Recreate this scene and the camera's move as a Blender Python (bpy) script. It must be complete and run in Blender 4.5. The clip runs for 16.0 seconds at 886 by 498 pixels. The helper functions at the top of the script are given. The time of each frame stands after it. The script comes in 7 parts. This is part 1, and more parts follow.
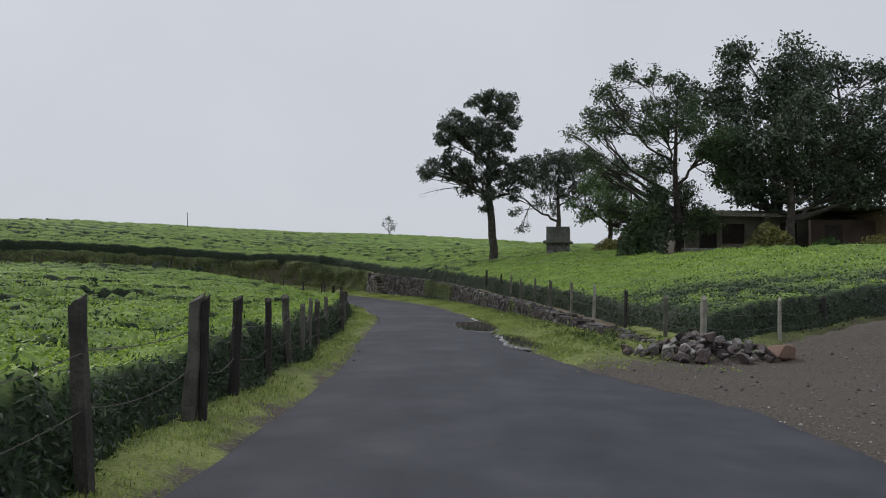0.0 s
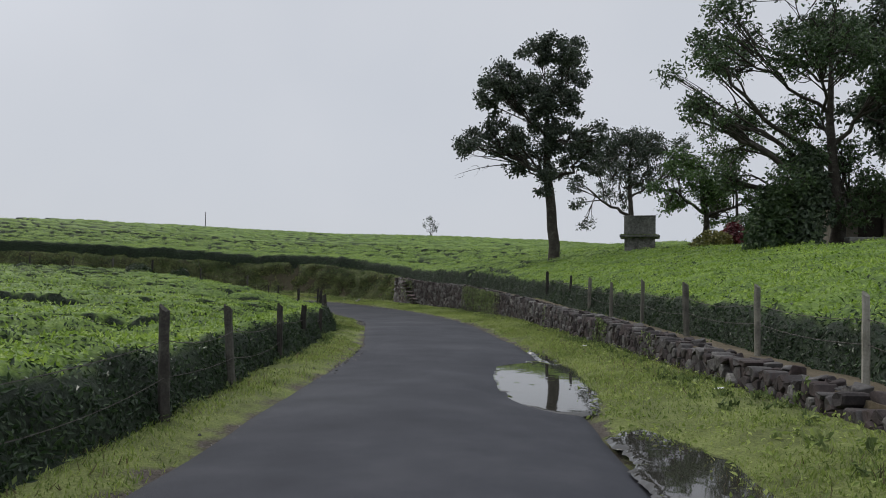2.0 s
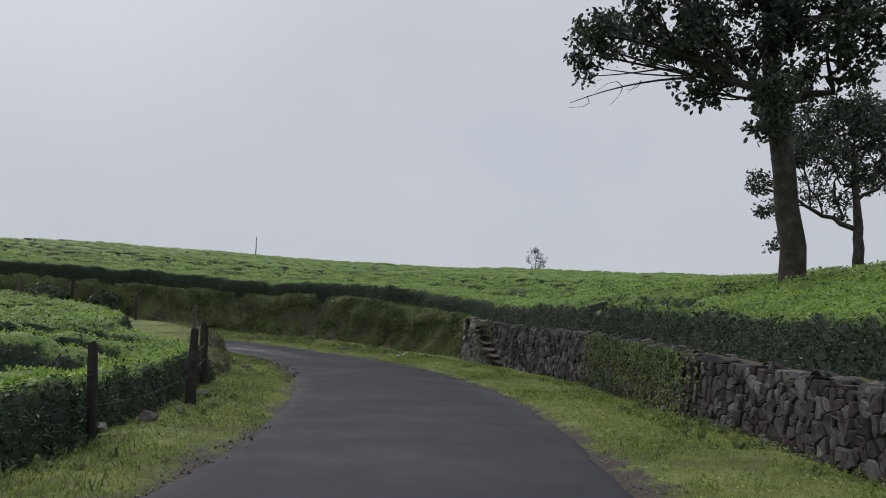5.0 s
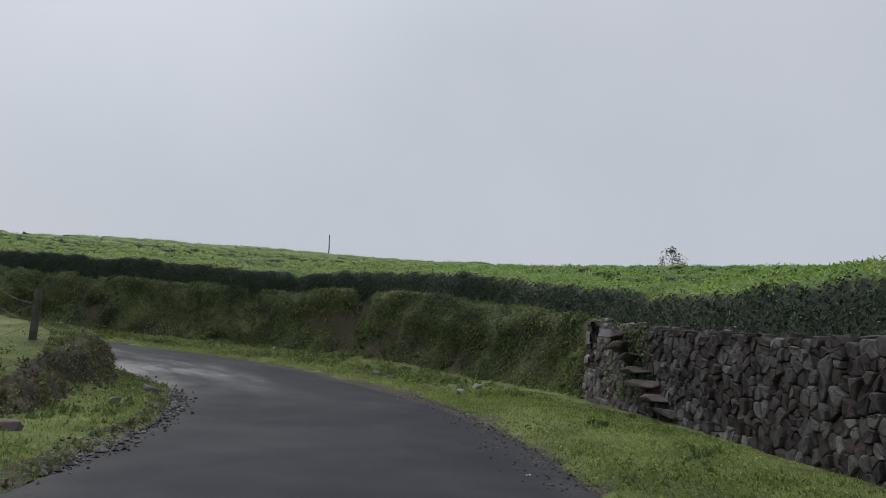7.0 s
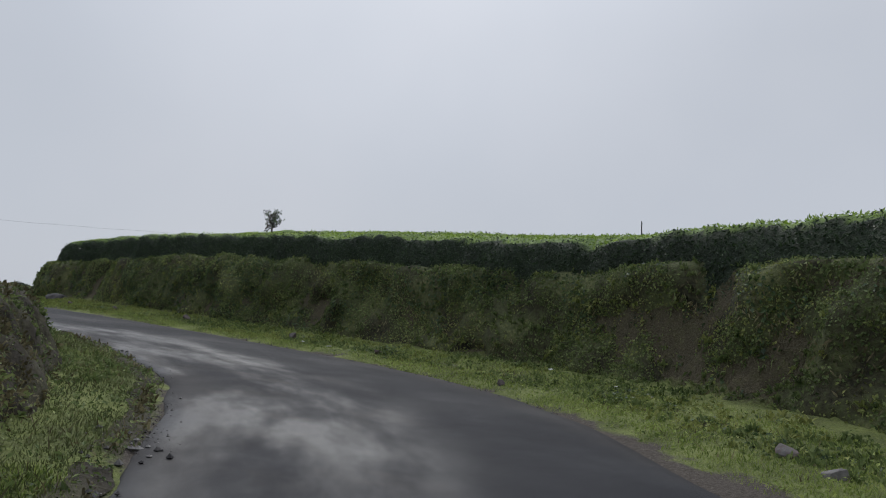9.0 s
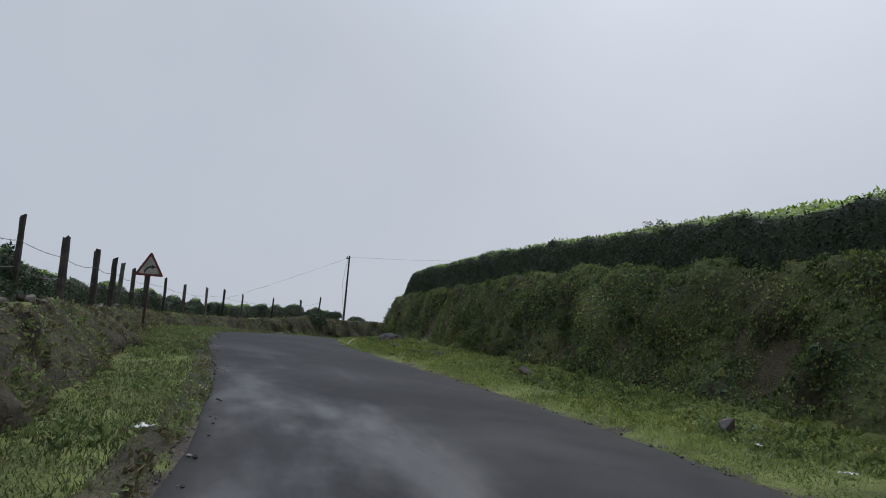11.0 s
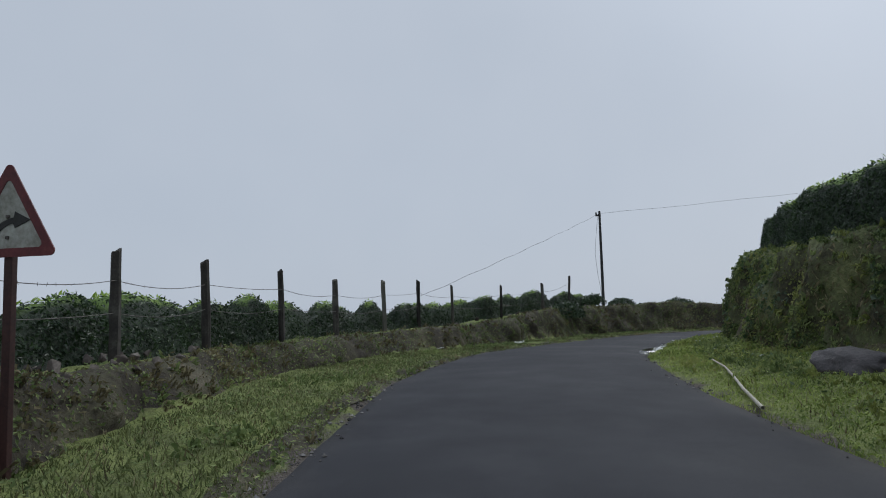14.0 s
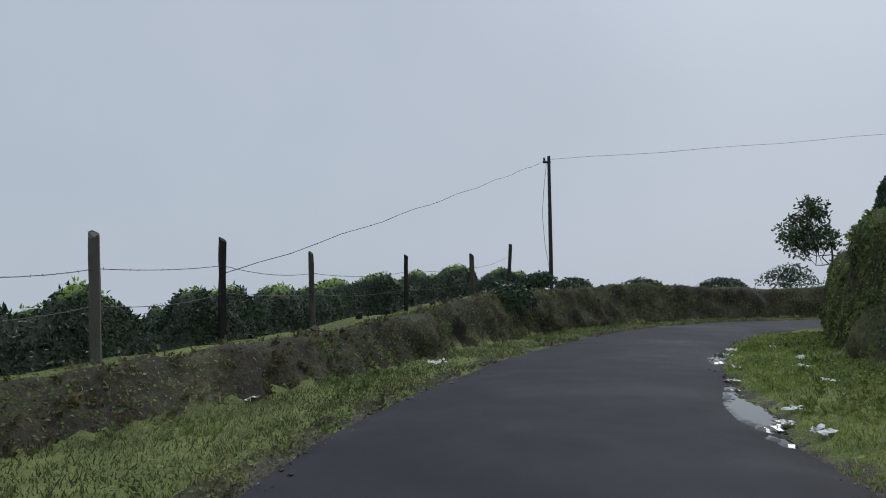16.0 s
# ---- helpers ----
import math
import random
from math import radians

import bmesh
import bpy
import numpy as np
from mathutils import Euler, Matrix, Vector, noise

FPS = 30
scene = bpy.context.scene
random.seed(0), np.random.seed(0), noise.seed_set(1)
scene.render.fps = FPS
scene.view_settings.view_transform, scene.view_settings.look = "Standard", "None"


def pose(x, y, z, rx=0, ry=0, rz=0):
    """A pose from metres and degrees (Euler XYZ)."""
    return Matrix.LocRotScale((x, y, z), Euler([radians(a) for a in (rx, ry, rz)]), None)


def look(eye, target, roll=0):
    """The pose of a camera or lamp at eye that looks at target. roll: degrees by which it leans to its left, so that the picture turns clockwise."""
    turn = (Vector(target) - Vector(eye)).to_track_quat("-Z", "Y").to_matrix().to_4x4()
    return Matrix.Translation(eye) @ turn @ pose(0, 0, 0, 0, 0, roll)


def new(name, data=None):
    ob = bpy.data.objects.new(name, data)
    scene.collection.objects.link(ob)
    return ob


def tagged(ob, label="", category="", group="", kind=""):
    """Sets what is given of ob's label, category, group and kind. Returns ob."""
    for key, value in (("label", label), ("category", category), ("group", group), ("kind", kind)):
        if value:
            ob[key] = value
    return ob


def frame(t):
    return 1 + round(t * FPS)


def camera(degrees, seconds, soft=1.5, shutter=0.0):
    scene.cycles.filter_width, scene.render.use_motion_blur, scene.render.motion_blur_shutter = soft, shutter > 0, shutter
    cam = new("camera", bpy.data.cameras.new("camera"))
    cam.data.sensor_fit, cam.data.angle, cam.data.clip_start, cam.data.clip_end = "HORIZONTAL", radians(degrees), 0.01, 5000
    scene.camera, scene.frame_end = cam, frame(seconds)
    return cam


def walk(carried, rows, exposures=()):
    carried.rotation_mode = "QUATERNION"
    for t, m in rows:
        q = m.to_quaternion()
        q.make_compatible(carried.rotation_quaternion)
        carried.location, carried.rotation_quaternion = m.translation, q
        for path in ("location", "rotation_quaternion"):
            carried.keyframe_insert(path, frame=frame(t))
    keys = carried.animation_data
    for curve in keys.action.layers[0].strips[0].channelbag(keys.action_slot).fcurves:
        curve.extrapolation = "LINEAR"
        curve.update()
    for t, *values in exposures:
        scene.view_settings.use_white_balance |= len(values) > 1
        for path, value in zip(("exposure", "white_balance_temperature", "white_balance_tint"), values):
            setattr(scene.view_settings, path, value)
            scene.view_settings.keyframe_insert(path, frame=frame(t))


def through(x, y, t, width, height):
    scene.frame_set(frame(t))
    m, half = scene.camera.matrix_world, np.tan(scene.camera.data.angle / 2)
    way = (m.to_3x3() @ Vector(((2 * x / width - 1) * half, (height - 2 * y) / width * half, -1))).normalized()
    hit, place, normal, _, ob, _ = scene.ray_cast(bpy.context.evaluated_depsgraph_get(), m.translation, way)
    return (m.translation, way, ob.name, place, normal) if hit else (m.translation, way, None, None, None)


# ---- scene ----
cam = camera(63.5, 16.0, soft=1.0)
PATH = [
    (0, (0.000, -0.000, 1.200), (-0.000, 1.999, 1.268), 0.73),
    (0.5, (0.091, 2.795, 1.130), (0.037, 4.793, 1.211), 0.85),
    (1, (0.202, 5.630, 1.074), (0.095, 7.625, 1.165), 1.25),
    (1.5, (0.301, 8.658, 1.044), (0.179, 10.652, 1.131), 1.12),
    (2, (0.365, 11.706, 0.993), (0.223, 13.699, 1.082), 0.75),
    (2.5, (0.379, 14.782, 0.927), (0.199, 16.772, 1.016), 0.96),
    (3, (0.422, 18.027, 0.874), (0.209, 20.014, 0.966), 1.29),
    (3.5, (0.344, 21.207, 0.826), (0.092, 23.188, 0.938), 1.30),
    (4, (0.079, 24.521, 0.799), (-0.220, 26.494, 0.928), 1.52),
    (4.5, (-0.241, 27.892, 0.778), (-0.609, 29.850, 0.954), 1.86),
    (5, (-0.712, 31.069, 0.717), (-1.162, 33.005, 0.939), 2.27),
    (5.2, (-0.950, 32.388, 0.699), (-1.423, 34.318, 0.921), 2.47),
    (7.3, (-4.035, 45.469, 0.554), (-4.847, 47.277, 0.822), 3.22),
    (7.5, (-4.536, 46.513, 0.567), (-5.394, 48.300, 0.836), 3.40),
    (8, (-5.763, 48.900, 0.609), (-6.793, 50.595, 0.870), 3.59),
    (8.5, (-7.258, 51.100, 0.624), (-8.489, 52.655, 0.881), 3.84),
    (9, (-9.026, 53.045, 0.611), (-10.476, 54.401, 0.848), 4.29),
    (9.5, (-11.094, 54.832, 0.617), (-12.740, 55.942, 0.858), 3.80),
    (10, (-13.367, 56.332, 0.728), (-15.151, 57.197, 0.991), 3.71),
    (10.2, (-14.238, 56.781, 0.776), (-16.060, 57.564, 1.040), 4.12),
    (12.3, (-25.012, 58.833, 1.282), (-26.996, 58.845, 1.532), 0.82),
    (12.5, (-26.045, 58.747, 1.319), (-28.029, 58.724, 1.567), -0.09),
    (13, (-28.592, 58.569, 1.411), (-30.577, 58.449, 1.630), -1.17),
    (13.5, (-31.192, 58.359, 1.519), (-33.175, 58.198, 1.726), -2.15),
    (14, (-33.815, 58.071, 1.618), (-35.800, 57.915, 1.804), -1.50),
    (14.5, (-36.319, 57.980, 1.717), (-38.310, 57.848, 1.856), -0.44),
    (15, (-38.757, 58.031, 1.792), (-40.751, 57.955, 1.924), -0.48),
    (15.5, (-41.355, 58.133, 1.875), (-43.351, 58.117, 2.002), -0.57),
    (16, (-44.303, 58.242, 1.939), (-46.298, 58.325, 2.049), -0.77),
]
EXPOSURES = [(0, 0.22, 6500, 10), (3.5, 0.2, 6500, 10), (5, 0.09, 6450, 10), (7.5, 0.05, 6350, 10), (10.2, 0.06, 6300, 10), (12.5, 0.05, 6080, 8), (16, 0.0, 6050, 8)]
walk(cam, [(t, look(eye, target, roll)) for t, eye, target, roll in PATH], EXPOSURES)

# ---- world, sun, sky ----
SUN_AZ, SUN_EL = 54.0, 44.0          # degrees to the left of +y, and up
sun_dir = Vector((-math.sin(radians(SUN_AZ)) * math.cos(radians(SUN_EL)), math.cos(radians(SUN_AZ)) * math.cos(radians(SUN_EL)), math.sin(radians(SUN_EL))))


def make_world():
    w = bpy.data.worlds.new("overcast_sky")
    scene.world = w
    w.use_nodes = True
    nt = w.node_tree
    nt.nodes.clear()
    n = nt.nodes.new
    sky = n("ShaderNodeTexSky")
    sky.sky_type, sky.sun_disc = "NISHITA", False
    sky.sun_elevation, sky.sun_rotation = radians(SUN_EL), radians(-SUN_AZ)
    sky.dust_density, sky.air_density = 3.0, 1.0
    clear = n("ShaderNodeBackground")
    clear.inputs["Strength"].default_value = 0.06
    nt.links.new(sky.outputs["Color"], clear.inputs["Color"])
    # cloud deck: pale grey, soft patches, brighter where the sun stands behind it
    co = n("ShaderNodeTexCoord")
    no = n("ShaderNodeTexNoise")
    no.inputs["Scale"].default_value, no.inputs["Detail"].default_value, no.inputs["Roughness"].default_value = 1.6, 4.0, 0.55
    nt.links.new(co.outputs["Generated"], no.inputs["Vector"])
    ramp = n("ShaderNodeValToRGB")
    ramp.color_ramp.elements[0].position, ramp.color_ramp.elements[0].color = 0.25, (0.485, 0.52, 0.578, 1)
    ramp.color_ramp.elements[1].position, ramp.color_ramp.elements[1].color = 0.8, (0.575, 0.595, 0.64, 1)
    nt.links.new(no.outputs["Fac"], ramp.inputs["Fac"])
    dot = n("ShaderNodeVectorMath")
    dot.operation = "DOT_PRODUCT"
    dot.inputs[1].default_value = sun_dir
    nt.links.new(co.outputs["Generated"], dot.inputs[0])
    glow = n("ShaderNodeMapRange")
    glow.interpolation_type = "SMOOTHERSTEP"
    glow.inputs["From Min"].default_value, glow.inputs["From Max"].default_value = 0.78, 1.0
    glow.inputs["To Min"].default_value, glow.inputs["To Max"].default_value = 0.98, 1.18
    nt.links.new(dot.outputs["Value"], glow.inputs["Value"])
    cloud = n("ShaderNodeBackground")
    nt.links.new(ramp.outputs["Color"], cloud.inputs["Color"])
    # an overcast dome is brighter overhead than towards the horizon
    up = n("ShaderNodeSeparateXYZ")
    nt.links.new(co.outputs["Generated"], up.inputs[0])
    dome = n("ShaderNodeMapRange")
    dome.interpolation_type = "SMOOTHSTEP"
    for key, val in zip(("From Min", "From Max", "To Min", "To Max"), (0.38, 1.0, 1.0, 2.0)):
        dome.inputs[key].default_value = val
    nt.links.new(up.outputs["Z"], dome.inputs["Value"])
    power = n("ShaderNodeMath")
    power.operation = "MULTIPLY"
    nt.links.new(glow.outputs["Result"], power.inputs[0])
    nt.links.new(dome.outputs["Result"], power.inputs[1])
    nt.links.new(power.outputs[0], cloud.inputs["Strength"])
    mix = n("ShaderNodeMixShader")
    mix.inputs["Fac"].default_value = 0.93
    nt.links.new(clear.outputs[0], mix.inputs[1])
    nt.links.new(cloud.outputs[0], mix.inputs[2])
    out = n("ShaderNodeOutputWorld")
    nt.links.new(mix.outputs[0], out.inputs["Surface"])


make_world()
sun = new("sun", bpy.data.lights.new("sun", "SUN"))
sun.data.energy, sun.data.angle, sun.data.color = 1.15, radians(25), (1.0, 0.96, 0.9)
sun.matrix_world = look(sun_dir * 100, (0, 0, 0))

# ---- materials ----


def ramp_node(nt, stops):
    r = nt.nodes.new("ShaderNodeValToRGB")
    e = r.color_ramp.elements
    e[0].position, e[0].color = stops[0][0], (*stops[0][1], 1)
    e[1].position, e[1].color = stops[-1][0], (*stops[-1][1], 1)
    for pos, c in stops[1:-1]:
        k = e.new(pos)
        k.color = (*c, 1)
    return r


def surface(name, stops, scale=2.0, fine=30.0, rough=0.85, bump=0.3, bump_dist=0.02, fine_mix=0.45, spec=0.3, spread=None, detail=6.0):
    """Two scales of noise drive colour, roughness and relief; world coordinates, in metres."""
    m = bpy.data.materials.new(name)
    m.use_nodes = True
    nt = m.node_tree
    b = nt.nodes["Principled BSDF"]
    geo = nt.nodes.new("ShaderNodeNewGeometry")
    n1, n2 = nt.nodes.new("ShaderNodeTexNoise"), nt.nodes.new("ShaderNodeTexNoise")
    n1.inputs["Scale"].default_value, n1.inputs["Detail"].default_value = scale, detail
    n2.inputs["Scale"].default_value, n2.inputs["Detail"].default_value = fine, 5.0
    n2.inputs["Roughness"].default_value = 0.65
    mixf = nt.nodes.new("ShaderNodeMix")
    mixf.data_type = "FLOAT"
    mixf.inputs["Factor"].default_value = fine_mix
    for k in (n1, n2):
        nt.links.new(geo.outputs["Position"], k.inputs["Vector"])
    nt.links.new(n1.outputs["Fac"], mixf.inputs[2])
    nt.links.new(n2.outputs["Fac"], mixf.inputs[3])
    fac = mixf.outputs[0]
    if spread == "object":
        info = nt.nodes.new("ShaderNodeObjectInfo")
        src = info.outputs["Random"]
    elif spread == "island":
        src = geo.outputs["Random Per Island"]
    if spread:
        mm = nt.nodes.new("ShaderNodeMath")
        mm.operation = "MULTIPLY_ADD"
        mm.inputs[1].default_value, mm.inputs[2].default_value = 0.46, -0.23
        nt.links.new(src, mm.inputs[0])
        ad = nt.nodes.new("ShaderNodeMath")
        ad.operation = "ADD"
        nt.links.new(mm.outputs[0], ad.inputs[0])
        nt.links.new(fac, ad.inputs[1])
        fac = ad.outputs[0]
    r = ramp_node(nt, stops)
    nt.links.new(fac, r.inputs["Fac"])
    nt.links.new(r.outputs["Color"], b.inputs["Base Color"])
    b.inputs["Roughness"].default_value = rough
    b.inputs["Specular IOR Level"].default_value = spec
    if bump:
        bp = nt.nodes.new("ShaderNodeBump")
        bp.inputs["Strength"].default_value, bp.inputs["Distance"].default_value = bump, bump_dist
        nt.links.new(mixf.outputs[0], bp.inputs["Height"])
        nt.links.new(bp.outputs["Normal"], b.inputs["Normal"])
    return m


def leaf_material(name, dark, mid, light, rough=0.45, through=0.25, spec=0.4):
    """Leaves: colour differs from leaf to leaf, with patches over metres; some light passes through."""
    m = bpy.data.materials.new(name)
    m.use_nodes = True
    nt = m.node_tree
    b = nt.nodes["Principled BSDF"]
    geo = nt.nodes.new("ShaderNodeNewGeometry")
    no = nt.nodes.new("ShaderNodeTexNoise")
    no.inputs["Scale"].default_value, no.inputs["Detail"].default_value = 0.5, 3.0
    nt.links.new(geo.outputs["Position"], no.inputs["Vector"])
    clump = nt.nodes.new("ShaderNodeTexNoise")
    clump.inputs["Scale"].default_value, clump.inputs["Detail"].default_value = 3.2, 3.0
    nt.links.new(geo.outputs["Position"], clump.inputs["Vector"])
    both = nt.nodes.new("ShaderNodeMath")
    nt.links.new(no.outputs["Fac"], both.inputs[0])
    nt.links.new(clump.outputs["Fac"], both.inputs[1])
    mixf = nt.nodes.new("ShaderNodeMath")
    mixf.operation = "MULTIPLY_ADD"
    mixf.inputs[1].default_value = 0.6
    nt.links.new(geo.outputs["Random Per Island"], mixf.inputs[0])
    nt.links.new(both.outputs[0], mixf.inputs[2])
    low = nt.nodes.new("ShaderNodeMapRange")
    low.inputs["From Min"].default_value, low.inputs["From Max"].default_value = 0.75, 1.85
    nt.links.new(mixf.outputs[0], low.inputs["Value"])
    r = ramp_node(nt, [(0.1, dark), (0.5, mid), (0.9, light)])
    nt.links.new(low.outputs["Result"], r.inputs["Fac"])
    nt.links.new(r.outputs["Color"], b.inputs["Base Color"])
    b.inputs["Roughness"].default_value = rough
    b.inputs["Specular IOR Level"].default_value = spec
    tr = nt.nodes.new("ShaderNodeBsdfTranslucent")
    nt.links.new(r.outputs["Color"], tr.inputs["Color"])
    mx = nt.nodes.new("ShaderNodeMixShader")
    mx.inputs["Fac"].default_value = through
    nt.links.new(b.outputs[0], mx.inputs[1])
    nt.links.new(tr.outputs[0], mx.inputs[2])
    nt.links.new(mx.outputs[0], nt.nodes["Material Output"].inputs["Surface"])
    return m


def asphalt_material():
    m = bpy.data.materials.new("asphalt")
    m.use_nodes = True
    nt = m.node_tree
    b = nt.nodes["Principled BSDF"]
    n, link = nt.nodes.new, nt.links.new
    geo = n("ShaderNodeNewGeometry")

    def noise_node(scale, detail=5.0, rough=0.6, stretch=None):
        t = n("ShaderNodeTexNoise")
        t.inputs["Scale"].default_value, t.inputs["Detail"].default_value, t.inputs["Roughness"].default_value = scale, detail, rough
        if stretch:
            mp = n("ShaderNodeMapping")
            mp.inputs["Scale"].default_value = stretch
            link(geo.outputs["Position"], mp.inputs["Vector"])
            link(mp.outputs[0], t.inputs["Vector"])
        else:
            link(geo.outputs["Position"], t.inputs["Vector"])
        return t.outputs["Fac"]

    grain, patch, broad = noise_node(140.0, 3.0), noise_node(1.3), noise_node(0.35, 3.0)
    mixf = n("ShaderNodeMix")
    mixf.data_type = "FLOAT"
    mixf.inputs["Factor"].default_value = 0.5
    link(grain, mixf.inputs[2])
    link(patch, mixf.inputs[3])
    r = ramp_node(nt, [(0.3, (0.017, 0.0175, 0.021)), (0.5, (0.027, 0.028, 0.033)), (0.72, (0.048, 0.048, 0.053))])
    link(mixf.outputs[0], r.inputs["Fac"])
    # place along the road (u) and across it (v), in metres
    uv = n("ShaderNodeUVMap")
    uv.uv_map = "along"
    sep = n("ShaderNodeSeparateXYZ")
    link(uv.outputs["UV"], sep.inputs[0])

    def span(src, a, b, lo=0.0, hi=1.0):
        r2 = n("ShaderNodeMapRange")
        r2.interpolation_type = "SMOOTHSTEP"
        for key, val in zip(("From Min", "From Max", "To Min", "To Max"), (a, b, lo, hi)):
            r2.inputs[key].default_value = val
        link(src, r2.inputs["Value"])
        return r2.outputs["Result"]

    def times(a, b):
        k = n("ShaderNodeMath")
        k.operation = "MULTIPLY"
        link(a, k.inputs[0])
        link(b, k.inputs[1])
        return k.outputs[0]

    # water film and silt lie on the inner half of the bend
    bend = times(span(sep.outputs["X"], 55.0, 63.0), span(sep.outputs["X"], 90.0, 70.0))
    inner = span(sep.outputs["Y"], 0.6, -0.8)
    streak = n("ShaderNodeTexNoise")
    streak.inputs["Scale"].default_value, streak.inputs["Detail"].default_value, streak.inputs["Roughness"].default_value = 0.55, 6.0, 0.55
    mp = n("ShaderNodeMapping")
    mp.inputs["Scale"].default_value = (0.4, 1.2, 1.0)
    link(uv.outputs["UV"], mp.inputs["Vector"])
    link(mp.outputs[0], streak.inputs["Vector"])
    film_out = times(times(bend, inner), span(streak.outputs["Fac"], 0.4, 0.66))
    stain = noise_node(0.9, 6.0, 0.62, (1.0, 1.9, 1.0))
    silt_out = times(times(bend, inner), span(stain, 0.5, 0.8, 0.0, 0.7))
    # gravel dust along the ragged edges
    rim = n("ShaderNodeMath")
    rim.operation = "ABSOLUTE"
    link(sep.outputs["Y"], rim.inputs[0])
    rim2 = n("ShaderNodeMath")
    link(rim.outputs[0], rim2.inputs[0])
    link(noise_node(2.2, 6.0, 0.65), rim2.inputs[1])
    dust = times(span(rim2.outputs[0], 2.1, 2.75, 0.0, 0.3), span(sep.outputs["X"], 10.0, 15.0))
    both = n("ShaderNodeMath")
    both.operation = "MAXIMUM"
    link(silt_out, both.inputs[0])
    link(dust, both.inputs[1])
    cm = n("ShaderNodeMix")
    cm.data_type = "RGBA"
    link(both.outputs[0], cm.inputs["Factor"])
    link(r.outputs["Color"], cm.inputs[6])
    cm.inputs[7].default_value = (0.075, 0.066, 0.06, 1)
    # paler along the first stretch, darker from the bend on
    stretch_tint = n("ShaderNodeMix")
    stretch_tint.data_type = "RGBA"
    stretch_tint.blend_type = "MULTIPLY"
    stretch_tint.inputs["Factor"].default_value = 1.0
    shade = n("ShaderNodeCombineXYZ")
    tone = span(sep.outputs["X"], 30.0, 60.0, 1.55, 0.9)
    for k in range(3):
        link(tone, shade.inputs[k])
    link(cm.outputs[2], stretch_tint.inputs[6])
    link(shade.outputs[0], stretch_tint.inputs[7])
    link(stretch_tint.outputs[2], b.inputs["Base Color"])
    ro = n("ShaderNodeMapRange")
    ro.inputs["To Min"].default_value, ro.inputs["To Max"].default_value = 0.8, 0.36
    link(film_out, ro.inputs["Value"])
    damp = n("ShaderNodeMapRange")
    damp.inputs["From Min"].default_value, damp.inputs["From Max"].default_value = 0.45, 0.7
    damp.inputs["To Min"].default_value, damp.inputs["To Max"].default_value = 0.0, -0.14
    link(broad, damp.inputs["Value"])
    ra = n("ShaderNodeMath")
    ra.operation = "ADD"
    link(ro.outputs["Result"], ra.inputs[0])
    link(damp.outputs["Result"], ra.inputs[1])
    link(ra.outputs[0], b.inputs["Roughness"])
    link(span(film_out, 0.0, 1.0, 0.13, 0.33), b.inputs["Specular IOR Level"])
    bs = n("ShaderNodeMapRange")
    bs.inputs["To Min"].default_value, bs.inputs["To Max"].default_value = 0.5, 0.08
    link(film_out, bs.inputs["Value"])
    bp = n("ShaderNodeBump")
    bp.inputs["Distance"].default_value = 0.006
    link(bs.outputs["Result"], bp.inputs["Strength"])
    link(grain, bp.inputs["Height"])
    link(bp.outputs["Normal"], b.inputs["Normal"])
    return m


M_ASPHALT = asphalt_material()
M_SOIL = surface("earth", [(0.3, (0.045, 0.034, 0.022)), (0.5, (0.085, 0.068, 0.042)), (0.7, (0.14, 0.115, 0.08))], 1.2, 22, 0.95, 0.6, 0.03)
STONE_TONES = [(0.24, (0.04, 0.034, 0.034)), (0.38, (0.085, 0.066, 0.063)), (0.46, (0.115, 0.086, 0.08)), (0.54, (0.11, 0.102, 0.1)), (0.68, (0.19, 0.178, 0.168)), (0.82, (0.38, 0.37, 0.34))]
M_STONE = surface("field_stone", STONE_TONES, 2.6, 26, 0.85, 0.6, 0.02, spread="object")
# the same tones at half brightness, for the wall away from its end
M_STONE_J = surface("field_stone_darker", [(p, tuple(0.5 * k for k in c)) for p, c in STONE_TONES], 2.6, 26, 0.85, 0.6, 0.02, spread="island")
M_POST = surface("weathered_timber", [(0.3, (0.02, 0.018, 0.016)), (0.5, (0.042, 0.038, 0.033)), (0.72, (0.10, 0.097, 0.08))], 6.0, 45, 0.9, 0.6, 0.01, spread="object")
M_POST_C = surface("mossy_concrete_post", [(0.3, (0.10, 0.095, 0.08)), (0.55, (0.21, 0.2, 0.165)), (0.75, (0.3, 0.29, 0.25))], 5.0, 40, 0.9, 0.4, 0.01, spread="object")
M_WIRE = surface("rusty_wire", [(0.3, (0.04, 0.036, 0.034)), (0.7, (0.1, 0.085, 0.075))], 8, 60, 0.6, 0.0)
M_BARK = surface("bark", [(0.3, (0.02, 0.017, 0.014)), (0.5, (0.045, 0.039, 0.032)), (0.75, (0.12, 0.115, 0.10))], 4.0, 26, 0.95, 0.8, 0.03)
M_CONCRETE = surface("stained_concrete", [(0.34, (0.035, 0.036, 0.03)), (0.46, (0.10, 0.10, 0.09)), (0.58, (0.18, 0.178, 0.165)), (0.7, (0.3, 0.295, 0.28))], 1.3, 10, 0.9, 0.4, 0.02)


